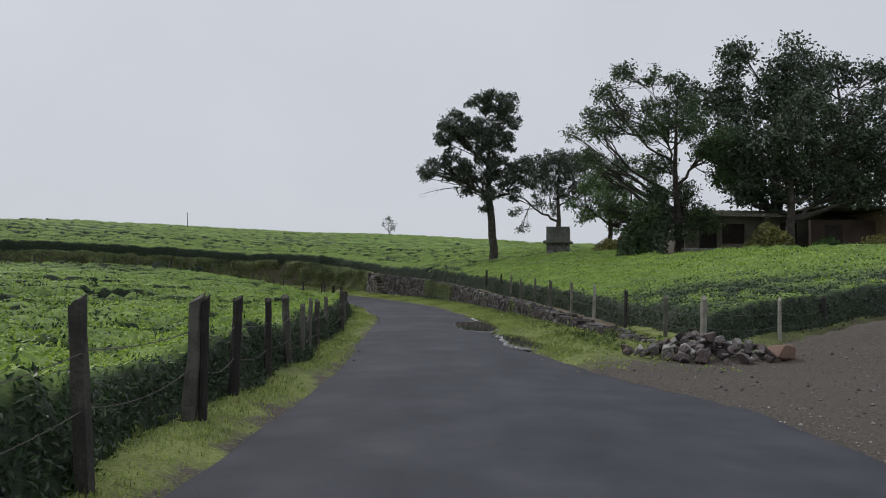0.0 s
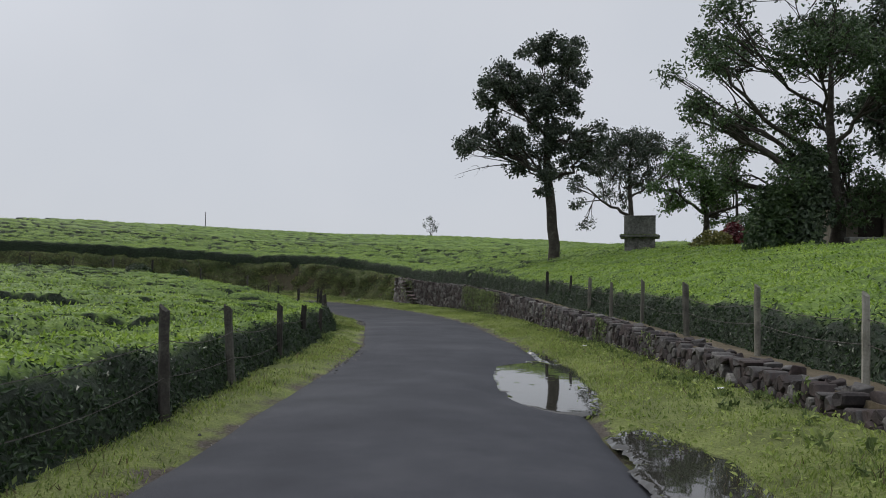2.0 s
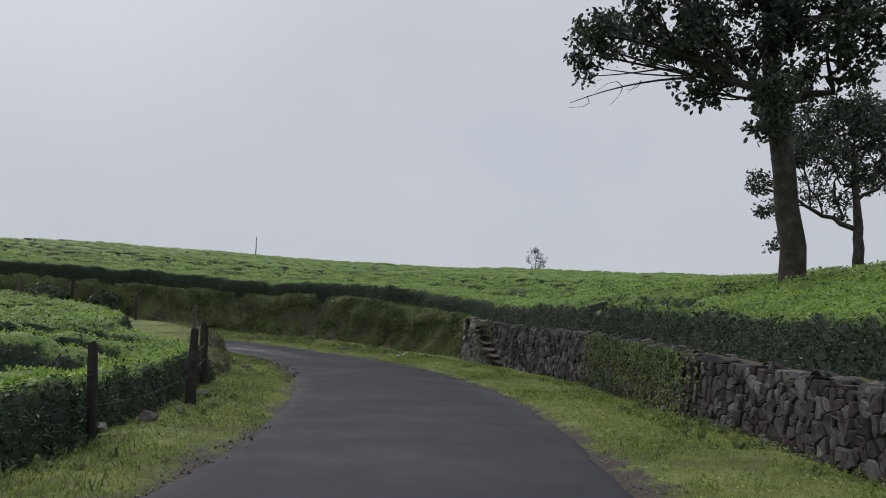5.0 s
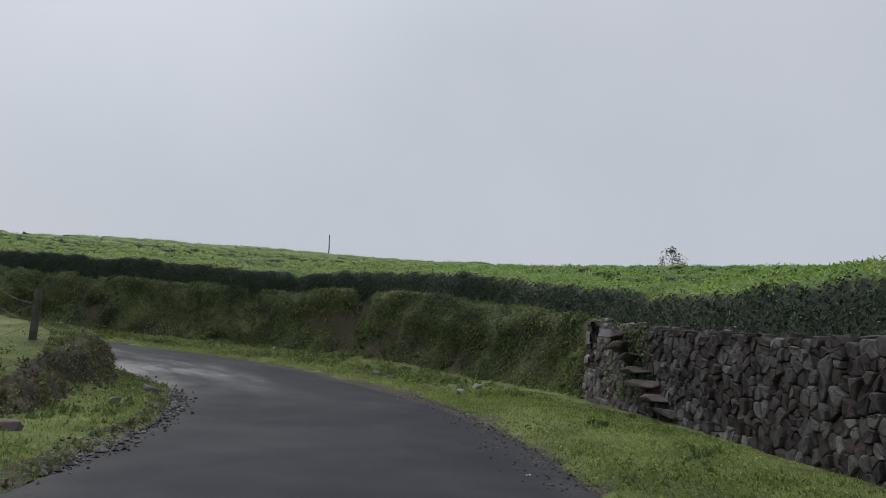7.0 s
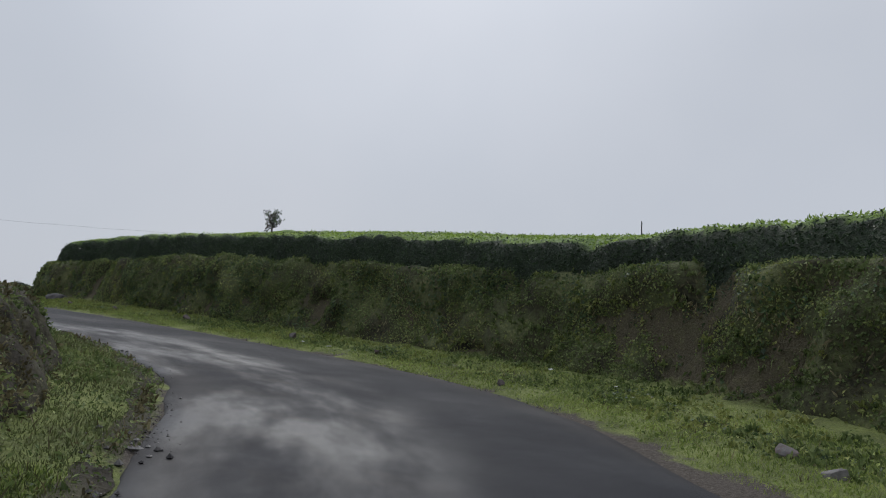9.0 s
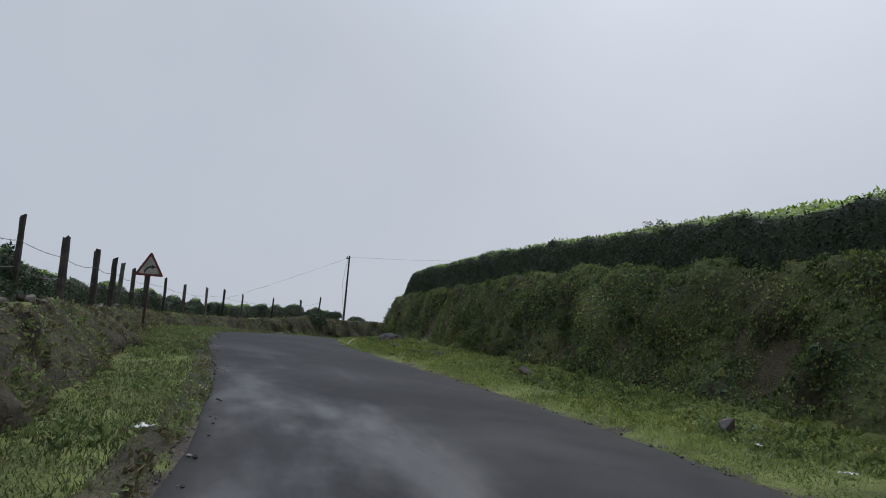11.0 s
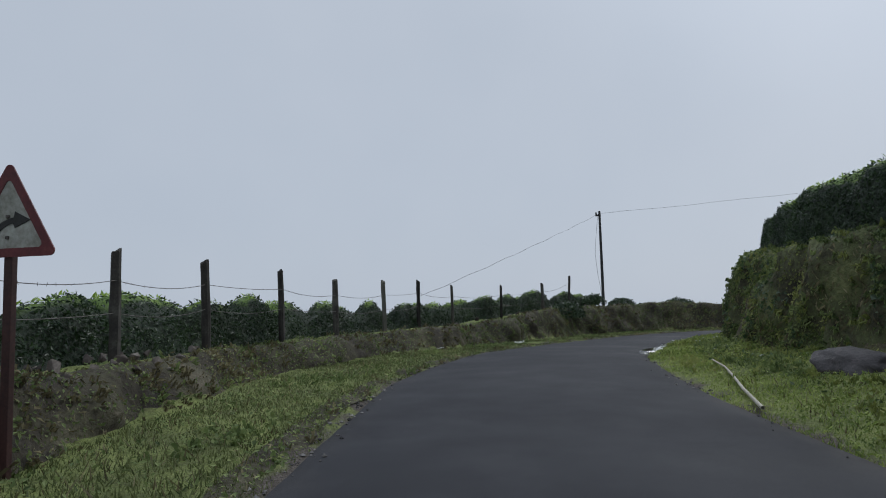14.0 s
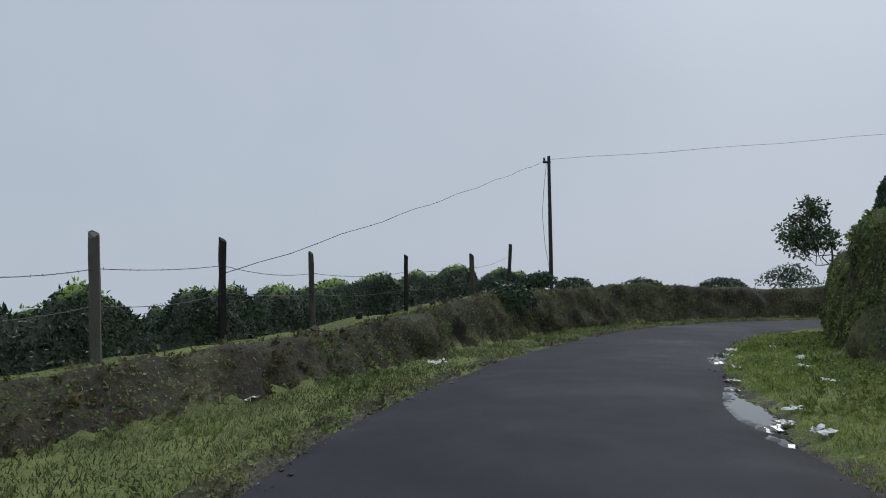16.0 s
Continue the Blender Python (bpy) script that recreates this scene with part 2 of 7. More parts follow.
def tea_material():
    """Bush bodies: fresh growth on the plucked tables; sides and lanes between rows dark, old foliage plus painted-in
    shade.
    """
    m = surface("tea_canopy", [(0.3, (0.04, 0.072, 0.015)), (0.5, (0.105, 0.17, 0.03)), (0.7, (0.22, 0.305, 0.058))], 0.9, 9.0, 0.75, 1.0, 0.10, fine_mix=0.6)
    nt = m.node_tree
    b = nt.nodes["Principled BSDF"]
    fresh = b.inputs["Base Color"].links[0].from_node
    # old leaf colour, with the shade of sides and lanes painted into it
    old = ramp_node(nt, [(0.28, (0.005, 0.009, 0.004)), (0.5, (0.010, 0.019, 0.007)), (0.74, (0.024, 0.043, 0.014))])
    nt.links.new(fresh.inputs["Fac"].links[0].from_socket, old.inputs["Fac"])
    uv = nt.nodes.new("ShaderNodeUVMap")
    uv.uv_map = "along"                  # u: metres inside the field's edge, v: height over the soil, lowered on steep sides and backlit hedges
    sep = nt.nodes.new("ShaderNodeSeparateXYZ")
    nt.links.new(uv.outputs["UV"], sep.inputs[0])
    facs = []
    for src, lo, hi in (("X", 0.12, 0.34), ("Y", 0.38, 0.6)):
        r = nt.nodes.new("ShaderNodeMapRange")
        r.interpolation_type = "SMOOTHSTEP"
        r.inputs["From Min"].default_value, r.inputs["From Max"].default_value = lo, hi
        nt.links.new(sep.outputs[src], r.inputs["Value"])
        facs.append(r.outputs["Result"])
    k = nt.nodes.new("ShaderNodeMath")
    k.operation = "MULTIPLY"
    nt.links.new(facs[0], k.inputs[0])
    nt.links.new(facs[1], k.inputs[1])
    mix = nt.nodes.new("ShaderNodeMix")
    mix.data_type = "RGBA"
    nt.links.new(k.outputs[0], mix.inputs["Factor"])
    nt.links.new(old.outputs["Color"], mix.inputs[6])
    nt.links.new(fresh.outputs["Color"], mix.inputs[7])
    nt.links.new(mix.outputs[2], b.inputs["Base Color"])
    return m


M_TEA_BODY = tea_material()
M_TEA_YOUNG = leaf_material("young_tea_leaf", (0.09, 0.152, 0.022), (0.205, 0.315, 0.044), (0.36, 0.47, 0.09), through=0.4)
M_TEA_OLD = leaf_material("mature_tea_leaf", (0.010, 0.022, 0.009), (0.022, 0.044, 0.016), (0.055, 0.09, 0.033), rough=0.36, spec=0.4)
# dark leaves lifted towards grey: mist before the far trees painted into the colour
M_LEAF_HAZY = leaf_material("hazy_tree_leaf", (0.028, 0.04, 0.03), (0.055, 0.074, 0.052), (0.105, 0.13, 0.088), 0.42, 0.28)
M_LEAF_MASS = leaf_material("evergreen_leaf", (0.018, 0.031, 0.017), (0.037, 0.06, 0.031), (0.078, 0.112, 0.057), 0.45, 0.2)
M_LEAF_MID = leaf_material("tree_leaf", (0.022, 0.042, 0.018), (0.045, 0.08, 0.03), (0.09, 0.14, 0.05), 0.45, 0.28)
M_LEAF_PALE = leaf_material("pale_tree_leaf", (0.03, 0.06, 0.018), (0.06, 0.115, 0.03), (0.11, 0.18, 0.05), 0.5, 0.3)
M_GRASS = leaf_material("short_grass", (0.075, 0.112, 0.03), (0.2, 0.262, 0.062), (0.37, 0.42, 0.135), 0.6, 0.38, 0.2)
M_GRASS_DULL = leaf_material("dull_olive_grass", (0.045, 0.058, 0.022), (0.095, 0.118, 0.042), (0.18, 0.192, 0.082), 0.6, 0.3, 0.2)
M_BANKGRASS = leaf_material("bank_herbs", (0.042, 0.064, 0.023), (0.132, 0.178, 0.062), (0.275, 0.32, 0.128), 0.6, 0.4, 0.2)
M_MOSS = leaf_material("yellow_green_moss", (0.10, 0.125, 0.034), (0.20, 0.23, 0.065), (0.33, 0.34, 0.12), 0.7, 0.25, 0.2)
M_BANK = surface("mossy_earth_bank", [(0.36, (0.015, 0.014, 0.009)), (0.45, (0.046, 0.045, 0.023)), (0.54, (0.075, 0.087, 0.036)), (0.66, (0.15, 0.158, 0.067))], 1.3, 13, 0.95, 1.0, 0.08)
M_BANK_LOW = surface("crumbling_brown_earth", [(0.33, (0.013, 0.011, 0.009)), (0.46, (0.036, 0.03, 0.021)), (0.56, (0.058, 0.055, 0.031)), (0.7, (0.125, 0.105, 0.075))], 1.6, 14, 0.95, 1.0, 0.08)
M_DRY = leaf_material("dry_grass", (0.055, 0.048, 0.026), (0.125, 0.108, 0.058), (0.26, 0.23, 0.125), 0.7, 0.2, 0.2)

# ---- plan of the road: middle x, y, half width, level ----
ROAD = [(0.2, -60, 1.9, 0.9), (0.2, -30, 1.8, 0.5), (0.2, -6, 1.8, 0.1), (0.2, 0, 1.78, 0.0), (0.2, 7, 1.72, -0.12), (0.17, 11.5, 1.7, -0.2),
        (-0.17, 16, 1.62, -0.27), (-0.33, 20.5, 1.63, -0.34), (-0.52, 25.5, 1.75, -0.41), (-1.25, 31, 1.85, -0.49), (-1.98, 35.7, 1.95, -0.54),
        (-2.82, 39.4, 2.0, -0.58), (-3.98, 43.2, 2.15, -0.63), (-5.85, 48, 2.25, -0.63), (-8.55, 52.8, 2.25, -0.58), (-11.05, 55.8, 2.35, -0.5),
        (-13.4, 57.4, 2.45, -0.42), (-17.0, 59.15, 2.5, -0.25), (-20.8, 59.8, 2.4, -0.08), (-26, 59.8, 2.28, 0.12), (-31, 59.35, 2.15, 0.32),
        (-36.3, 58.75, 2.06, 0.5), (-40.3, 58.47, 1.98, 0.62), (-44, 58.5, 1.93, 0.71), (-48.6, 59.05, 1.88, 0.74), (-53.2, 60.3, 1.83, 0.7),
        (-57.3, 61.9, 1.8, 0.66), (-61.1, 63.9, 1.8, 0.64), (-65.2, 66.9, 2.0, 0.62), (-67.9, 70.8, 2.2, 0.6), (-68.9, 75.5, 2.2, 0.56), (-68.6, 82, 2.0, 0.5), (-67, 95, 2.0, 0.3)]


def smooth_line(rows, step=1.5):
    """Catmull-Rom through the rows, resampled at even steps."""
    p = np.array(rows, float)
    out = []
    for i in range(len(p) - 1):
        a, b, c, d = p[max(i - 1, 0)], p[i], p[i + 1], p[min(i + 2, len(p) - 1)]
        n = max(2, int(np.linalg.norm(c[:2] - b[:2]) / step))
        t = (np.arange(n) / n)[:, None]
        m1, m2 = (c - a) / 2, (d - b) / 2
        if i == 0 or i == len(p) - 2:
            m1 = m2 = c - b
        out.append((2 * t**3 - 3 * t**2 + 1) * b + (t**3 - 2 * t**2 + t) * m1 + (-2 * t**3 + 3 * t**2) * c + (t**3 - t**2) * m2)
    out.append(p[-1:])
    return np.concatenate(out)


LINE = smooth_line(ROAD)
_seg = np.diff(LINE[:, :2], axis=0)
_len = np.linalg.norm(_seg, axis=1)
ARC = np.r_[0, np.cumsum(_len)]
ARC0 = float(ARC[np.abs(LINE[:, 1]).argmin()])
TAN = np.gradient(LINE[:, :2], axis=0)
TAN /= np.linalg.norm(TAN, axis=1)[:, None]


def beside_line(x, y, line, arc):
    """For points: arc length of the nearest place on the line, and the signed offset, to the right positive."""
    q = np.stack([np.ravel(x), np.ravel(y)], 1)
    a, v = line[:-1, :2], np.diff(line[:, :2], axis=0)
    l2, n, hop = (v**2).sum(1), len(line) - 1, 5
    coarse = a[::hop] + v[::hop] * 0.5
    win = np.arange(-hop - 1, hop + 2)
    s, o = np.empty(len(q)), np.empty(len(q))
    for k in range(0, len(q), 20000):
        p = q[k : k + 20000]
        c = ((p[:, None, 0] - coarse[:, 0]) ** 2 + (p[:, None, 1] - coarse[:, 1]) ** 2).argmin(1) * hop
        seg = (c[:, None] + win).clip(0, n - 1)
        dx, dy, vx, vy = p[:, None, 0] - a[seg, 0], p[:, None, 1] - a[seg, 1], v[seg, 0], v[seg, 1]
        t = ((dx * vx + dy * vy) / l2[seg]).clip(0, 1)
        dist = (dx - t * vx) ** 2 + (dy - t * vy) ** 2
        i, j = np.arange(len(p)), dist.argmin(1)
        side = np.sign(dx[i, j] * vy[i, j] - dy[i, j] * vx[i, j])
        s[k : k + 20000] = arc[seg[i, j]] + t[i, j] * np.sqrt(l2[seg[i, j]])
        o[k : k + 20000] = np.sqrt(dist[i, j]) * np.where(side == 0, 1, side)
    return s, o


def road_frame(x, y):
    """Arc length from the walk's start, signed offset from the middle, half width and level of the road there."""
    s, o = beside_line(x, y, LINE, ARC)
    return s - ARC0, o, np.interp(s, ARC, LINE[:, 2]), np.interp(s, ARC, LINE[:, 3])


def road_point(s, o):
    """Plan place at arc length s and offset o."""
    k = s + ARC0
    x, y = np.interp(k, ARC, LINE[:, 0]), np.interp(k, ARC, LINE[:, 1])
    tx, ty = np.interp(k, ARC, TAN[:, 0]), np.interp(k, ARC, TAN[:, 1])
    return x + o * ty, y - o * tx


# ---- smooth noise for relief ----
_rng = np.random.default_rng(7)
_lat = _rng.random((256, 256))


def vnoise(x, y, size, seed=0):
    u, v = np.asarray(x) / size + 17.3 * seed, np.asarray(y) / size + 9.1 * seed
    i, j = np.floor(u).astype(int), np.floor(v).astype(int)
    f, g = u - i, v - j
    f, g = f * f * (3 - 2 * f), g * g * (3 - 2 * g)
    a, b, c, d = (_lat[(i + p) & 255, (j + q) & 255] for p, q in ((0, 0), (1, 0), (0, 1), (1, 1)))
    return (a * (1 - f) + b * f) * (1 - g) + (c * (1 - f) + d * f) * g - 0.5


def fbm(x, y, size, octaves=4, seed=0):
    return sum(vnoise(x, y, size / 2**k, seed + k) / 2**k for k in range(octaves))


def step01(a, b, x):
    t = ((np.asarray(x, float) - a) / (b - a)).clip(0, 1)
    return t * t * (3 - 2 * t)


# ---- hollows in which rain stands: arc length, offset, half length, half width, depth ----
HOLLOWS = [(21.9, 1.45, 2.9, 0.95, 0.07), (16.0, 1.98, 2.6, 0.6, 0.1), (25.7, 1.88, 1.8, 0.26, 0.05), (100.2, 1.74, 2.6, 0.26, 0.05), (106.6, 1.72, 1.6, 0.24, 0.05)]


def hollow(s, o):
    z = 0.0
    for s0, o0, a, b, d in HOLLOWS:
        z = z + d * np.exp(-(np.abs((s - s0) / a) ** 3) - np.abs((o - o0) / b) ** 3)
    return z


# ---- lie of the land: soil levels of the hill (outer side) and of the inner side ----
HILL = [(4.5, 13, 0.05), (4.2, 24, 0.15), (3.2, 32, 0.35), (2.6, 40, 0.6), (0.8, 45, 0.62), (-2.0, 52.5, 0.95), (-5.2, 58.8, 1.25), (-7, 60.5, 1.45), (-9.3, 61.4, 1.6),
        (-13.1, 63.4, 2.02), (-17, 65.2, 2.2), (-22.5, 65.4, 2.36), (-28, 65.3, 2.66), (-31.5, 65.1, 2.82), (-35, 64.4, 2.85), (-40, 64.3, 2.85), (-44, 64.3, 2.87), (-49, 65, 3.08), (-55, 67, 3.3), (-60, 70, 3.1),
        (3.5, 49, 1.5), (12, 36.5, 1.9), (9, 24, 1.0), (11, 16, 0.7), (20, 36, 2.2), (20, 22, 1.5), (10.5, 62, 3.1), (12.5, 54, 2.7), (24, 55, 3.0),
        (-33, 92.7, 6.35), (-8, 106, 6.1), (-53, 77.7, 5.6), (-20, 80, 4.3), (5, 90, 4.9), (-62, 100, 6.7), (-40, 110, 6.6), (20, 80, 3.6), (25, 105, 4.2),
        (-66, 74, 2.4), (-75, 81, 1.8), (-66, 84, 4.2), (-90, 100, 4.0), (3, -20, 0.4), (20, -10, 0.4), (40, 20, 1.6), (50, 60, 2.5), (0, 130, 5.5), (-60, 130, 6.5)]
INNER = [(-3.2, -20, 0.3), (-3.2, 0, -0.05), (-3.2, 11, -0.2), (-4.2, 22, -0.35), (-6, 35, -0.6), (-8.5, 44, -0.7), (-12, 50.5, -0.1), (-14, 52.6, 0.3), (-16, 53.4, 0.5), (-18, 54.3, 0.65), (-22, 54.8, 0.85),
         (-29, 54.8, 1.0), (-38, 54.4, 1.15), (-46, 54.2, 1.25), (-56, 56.3, 1.3), (-64, 60.3, 1.75), (-71, 65.5, 1.75), (-72.8, 70, 1.72), (-73.8, 76, 1.7), (-73.5, 84, 1.6), (-80, 72, 1.2), (-82, 82, 0.9),
         (-9, 10, -0.1), (-20, 20, 0.35), (-25, 40, 0.6), (-13, 30, 0.0), (-12, 45, -0.05), (-18, 48, 0.3), (-35, 45, 0.6), (-45, 46, 0.6), (-60, 48, -0.3), (-75, 55, -0.8),
         (-45, 25, -0.5), (-70, 30, -5), (-100, 60, -8), (-20, -20, 0.0), (-50, -20, -4), (-9, -20, 0.2), (-105, 85, -8)]


def thin_plate(rows, soft=0.05):
    p = np.array(rows, float)
    n = len(p)

    def u(r2):
        return r2 * np.log(r2 + 1e-9) * 0.5

    d2 = ((p[:, None, :2] - p[None, :, :2]) ** 2).sum(2)
    one = np.c_[np.ones(n), p[:, :2]]
    a = np.block([[u(d2) + soft * 100 * np.eye(n) * 0.05, one], [one.T, np.zeros((3, 3))]])
    w = np.linalg.solve(a, np.r_[p[:, 2], 0, 0, 0])

    def f(x, y):
        x, y = np.ravel(x), np.ravel(y)
        out = w[n] + w[n + 1] * x + w[n + 2] * y
        for (px, py, _), k in zip(p, w[:n]):
            out = out + k * u((x - px) ** 2 + (y - py) ** 2)
        return out

    return f


hill_soil, inner_soil = thin_plate(HILL), thin_plate(INNER)
S_WALL0, S_WALL1 = 12.2, 56.7        # where the dry stone wall runs, by arc length
WALL_LINE = smooth_line([(4.05, 12.4, 0.22), (3.75, 14.5, 0.26), (3.5, 17.5, 0.32), (3.25, 21, 0.45), (2.95, 24, 0.55), (2.7, 27, 0.65), (2.3, 31, 0.72), (1.78, 36, 0.84),
                         (1.3, 39.7, 0.98), (0.4, 43, 1.14), (-1.0, 48.4, 1.36), (-2.8, 52.8, 1.42), (-4.75, 56.3, 1.5), (-6.2, 58.6, 1.52)], 1.2)
_wl = np.linalg.norm(np.diff(WALL_LINE[:, :2], axis=0), axis=1)
WALL_ARC = np.r_[0, np.cumsum(_wl)]


def widen(s):
    """Extra width of the asphalt where the side track joins; grass has grown in at two places."""
    return 1.35 * np.exp(-(((s - 6.2) / 3.4) ** 2)) - 0.55 * np.exp(-(((s - 59.2) / 3.6) ** 2)) - 0.18 * np.exp(-(((s - 35) / 7.0) ** 2))


# distance from the asphalt to the foot of the outer and of the inner bank, by arc length
BANK_S, BANK_TOE = (50, 58, 62, 66, 71, 76, 83, 89, 94, 99, 104, 110), (3.0, 3.0, 2.95, 2.75, 2.5, 2.4, 2.6, 2.7, 2.1, 1.95, 2.05, 1.9)
INNER_S, INNER_TOE = (20, 40, 48, 53, 56, 58.5, 60.5, 63, 66, 70, 76, 83, 88, 93, 97, 100, 104, 110, 120), (0.85, 1.5, 1.65, 1.5, 1.35, 1.05, 0.95, 1.05, 1.1, 1.2, 1.35, 1.6, 1.95, 1.95, 1.8, 1.35, 1.15, 1.3, 1.0)


def soil(x, y):
    """Level of the bare ground."""
    x, y = np.ravel(np.asarray(x, float)), np.ravel(np.asarray(y, float))
    s, o, hw, zr = road_frame(x, y)
    dr, dl = o - hw, -o - hw
    lump = fbm(x, y, 1.4, 3, 3)
    # outer side
    top = hill_soil(x, y)
    far = np.hypot(x + 20, y - 55)
    ws, wo = beside_line(x, y, WALL_LINE, WALL_ARC)
    wall_z = zr + np.interp(ws, WALL_ARC, WALL_LINE[:, 2])
    in_wall = step01(S_WALL0 - 2, S_WALL0 + 1, s) * (1 - step01(S_WALL1 - 0.4, S_WALL1 + 0.3, s))
    verge = zr - 0.03 + 0.10 * step01(0.0, 0.6, dr) + 0.05 * step01(0.6, 1.6, dr) + 0.05 * lump
    behind = wall_z - 0.12
    keep = step01(0.3, 2.6, wo)
    terr = behind * (1 - keep) + top * keep
    z_wall = verge + (terr - verge) * step01(0.32, 0.8, wo)
    toe = np.interp(s, BANK_S, BANK_TOE) + 0.35 * vnoise(s, 0 * s, 5.0, 4)
    run = 1.0 - 0.3 * step01(76, 88, s) + 0.4 * vnoise(s, 0 * s, 3.0, 6)
    verge = verge + 0.16 * step01(0.9, 2.6, dr) * step01(58, 64, s) * (1 - step01(98, 106, s))
    rise = (dr + 0.22 * fbm(x, y, 1.1, 3, 8) - toe) / run
    shape = 0.95 * step01(-0.05, 0.8, rise) + 0.05 * step01(0.4, 1.6, rise)
    shape = shape * (1 - step01(110, 116, s))
    z_bank = verge + (top - verge) * shape + 0.22 * lump * step01(0, 0.4, rise) * (1 - step01(0.8, 1.6, rise))
    junction = 1 - step01(9.5, 13, s)
    flat = 0.02 - 0.017 * np.clip(y, -40, 14) + 0.05 * lump
    corner = step01(-0.4, 0.9, y - (11.9 + 0.55 * (x - 4.1))) * step01(3.2, 4.2, x)
    z_flat = flat + (top - flat) * corner
    outer = z_bank + (z_wall - z_bank) * in_wall
    outer = np.where((x > 0) & (s < 16), np.where(corner > 0, z_flat, outer * (1 - junction) + flat * junction), outer)
    # inner side
    itop = inner_soil(x, y)
    iv = np.interp(s, INNER_S, INNER_TOE) + 0.25 * vnoise(s, 0 * s, 4.0, 11)
    iverge = zr - 0.03 + 0.08 * step01(0, 0.5, dl) + 0.04 * lump
    irise = (dl + 0.25 * fbm(x, y, 0.9, 3, 5) - iv) / (0.75 + 0.2 * vnoise(s, 0 * s, 2.5, 12))
    inner = iverge + (itop - iverge) * step01(0, 1, irise) + 0.16 * lump * step01(0, 0.5, irise) * (1 - step01(1.5, 3, irise))
    z = np.where(o > 0, outer, inner)
    z = np.where((dr < np.where(o > 0, 0.9 * widen(s), 0)) & (dl < 0), zr - 0.07, z) - 1.2 * hollow(s, o)
    return z - 160 * step01(130, 900, far)


def grid_mesh(name, xs, ys, zf, material, mask=None, smooth=True):
    X, Y = np.meshgrid(xs, ys)
    Z = zf(X, Y).reshape(X.shape)
    nx, ny = len(xs), len(ys)
    idx = np.arange(nx * ny).reshape(ny, nx)
    quads = np.stack([idx[:-1, :-1], idx[:-1, 1:], idx[1:, 1:], idx[1:, :-1]], -1).reshape(-1, 4)
    verts = np.stack([X, Y, Z], -1).reshape(-1, 3)
    if mask is not None:
        ok = mask.ravel()
        quads = quads[ok[quads].all(1)]
        used = np.unique(quads)
        remap = np.full(nx * ny, -1)
        remap[used] = np.arange(len(used))
        verts, quads = verts[used], remap[quads]
    return mesh_from(name, verts, quads, material, smooth)


def mesh_from(name, verts, faces, material, smooth=False):
    """A mesh from arrays; all faces have the same number of corners."""
    me = bpy.data.meshes.new(name)
    verts, faces = np.asarray(verts, np.float32), np.asarray(faces, np.int32)
    k = faces.shape[1]
    me.vertices.add(len(verts))
    me.vertices.foreach_set("co", verts.ravel())
    me.loops.add(faces.size)
    me.loops.foreach_set("vertex_index", faces.ravel())
    me.polygons.add(len(faces))
    me.polygons.foreach_set("loop_start", np.arange(0, faces.size, k, dtype=np.int32))
    me.polygons.foreach_set("use_smooth", np.full(len(faces), smooth, dtype=bool))
    me.materials.append(material)
    me.update(calc_edges=True)
    return me


def axis(a, b, fine, lo, hi):
    """Even fine steps from a to b, then ever wider ones out to lo and hi."""
    mid = np.arange(a, b + fine / 2, fine)

    def out(length):
        st, d, r = fine, 0.0, []
        while d < length:
            st *= 1.16
            d += st
            r.append(d)
        return np.array(r)

    return np.r_[a - out(a - lo)[::-1], mid, b + out(hi - b)]


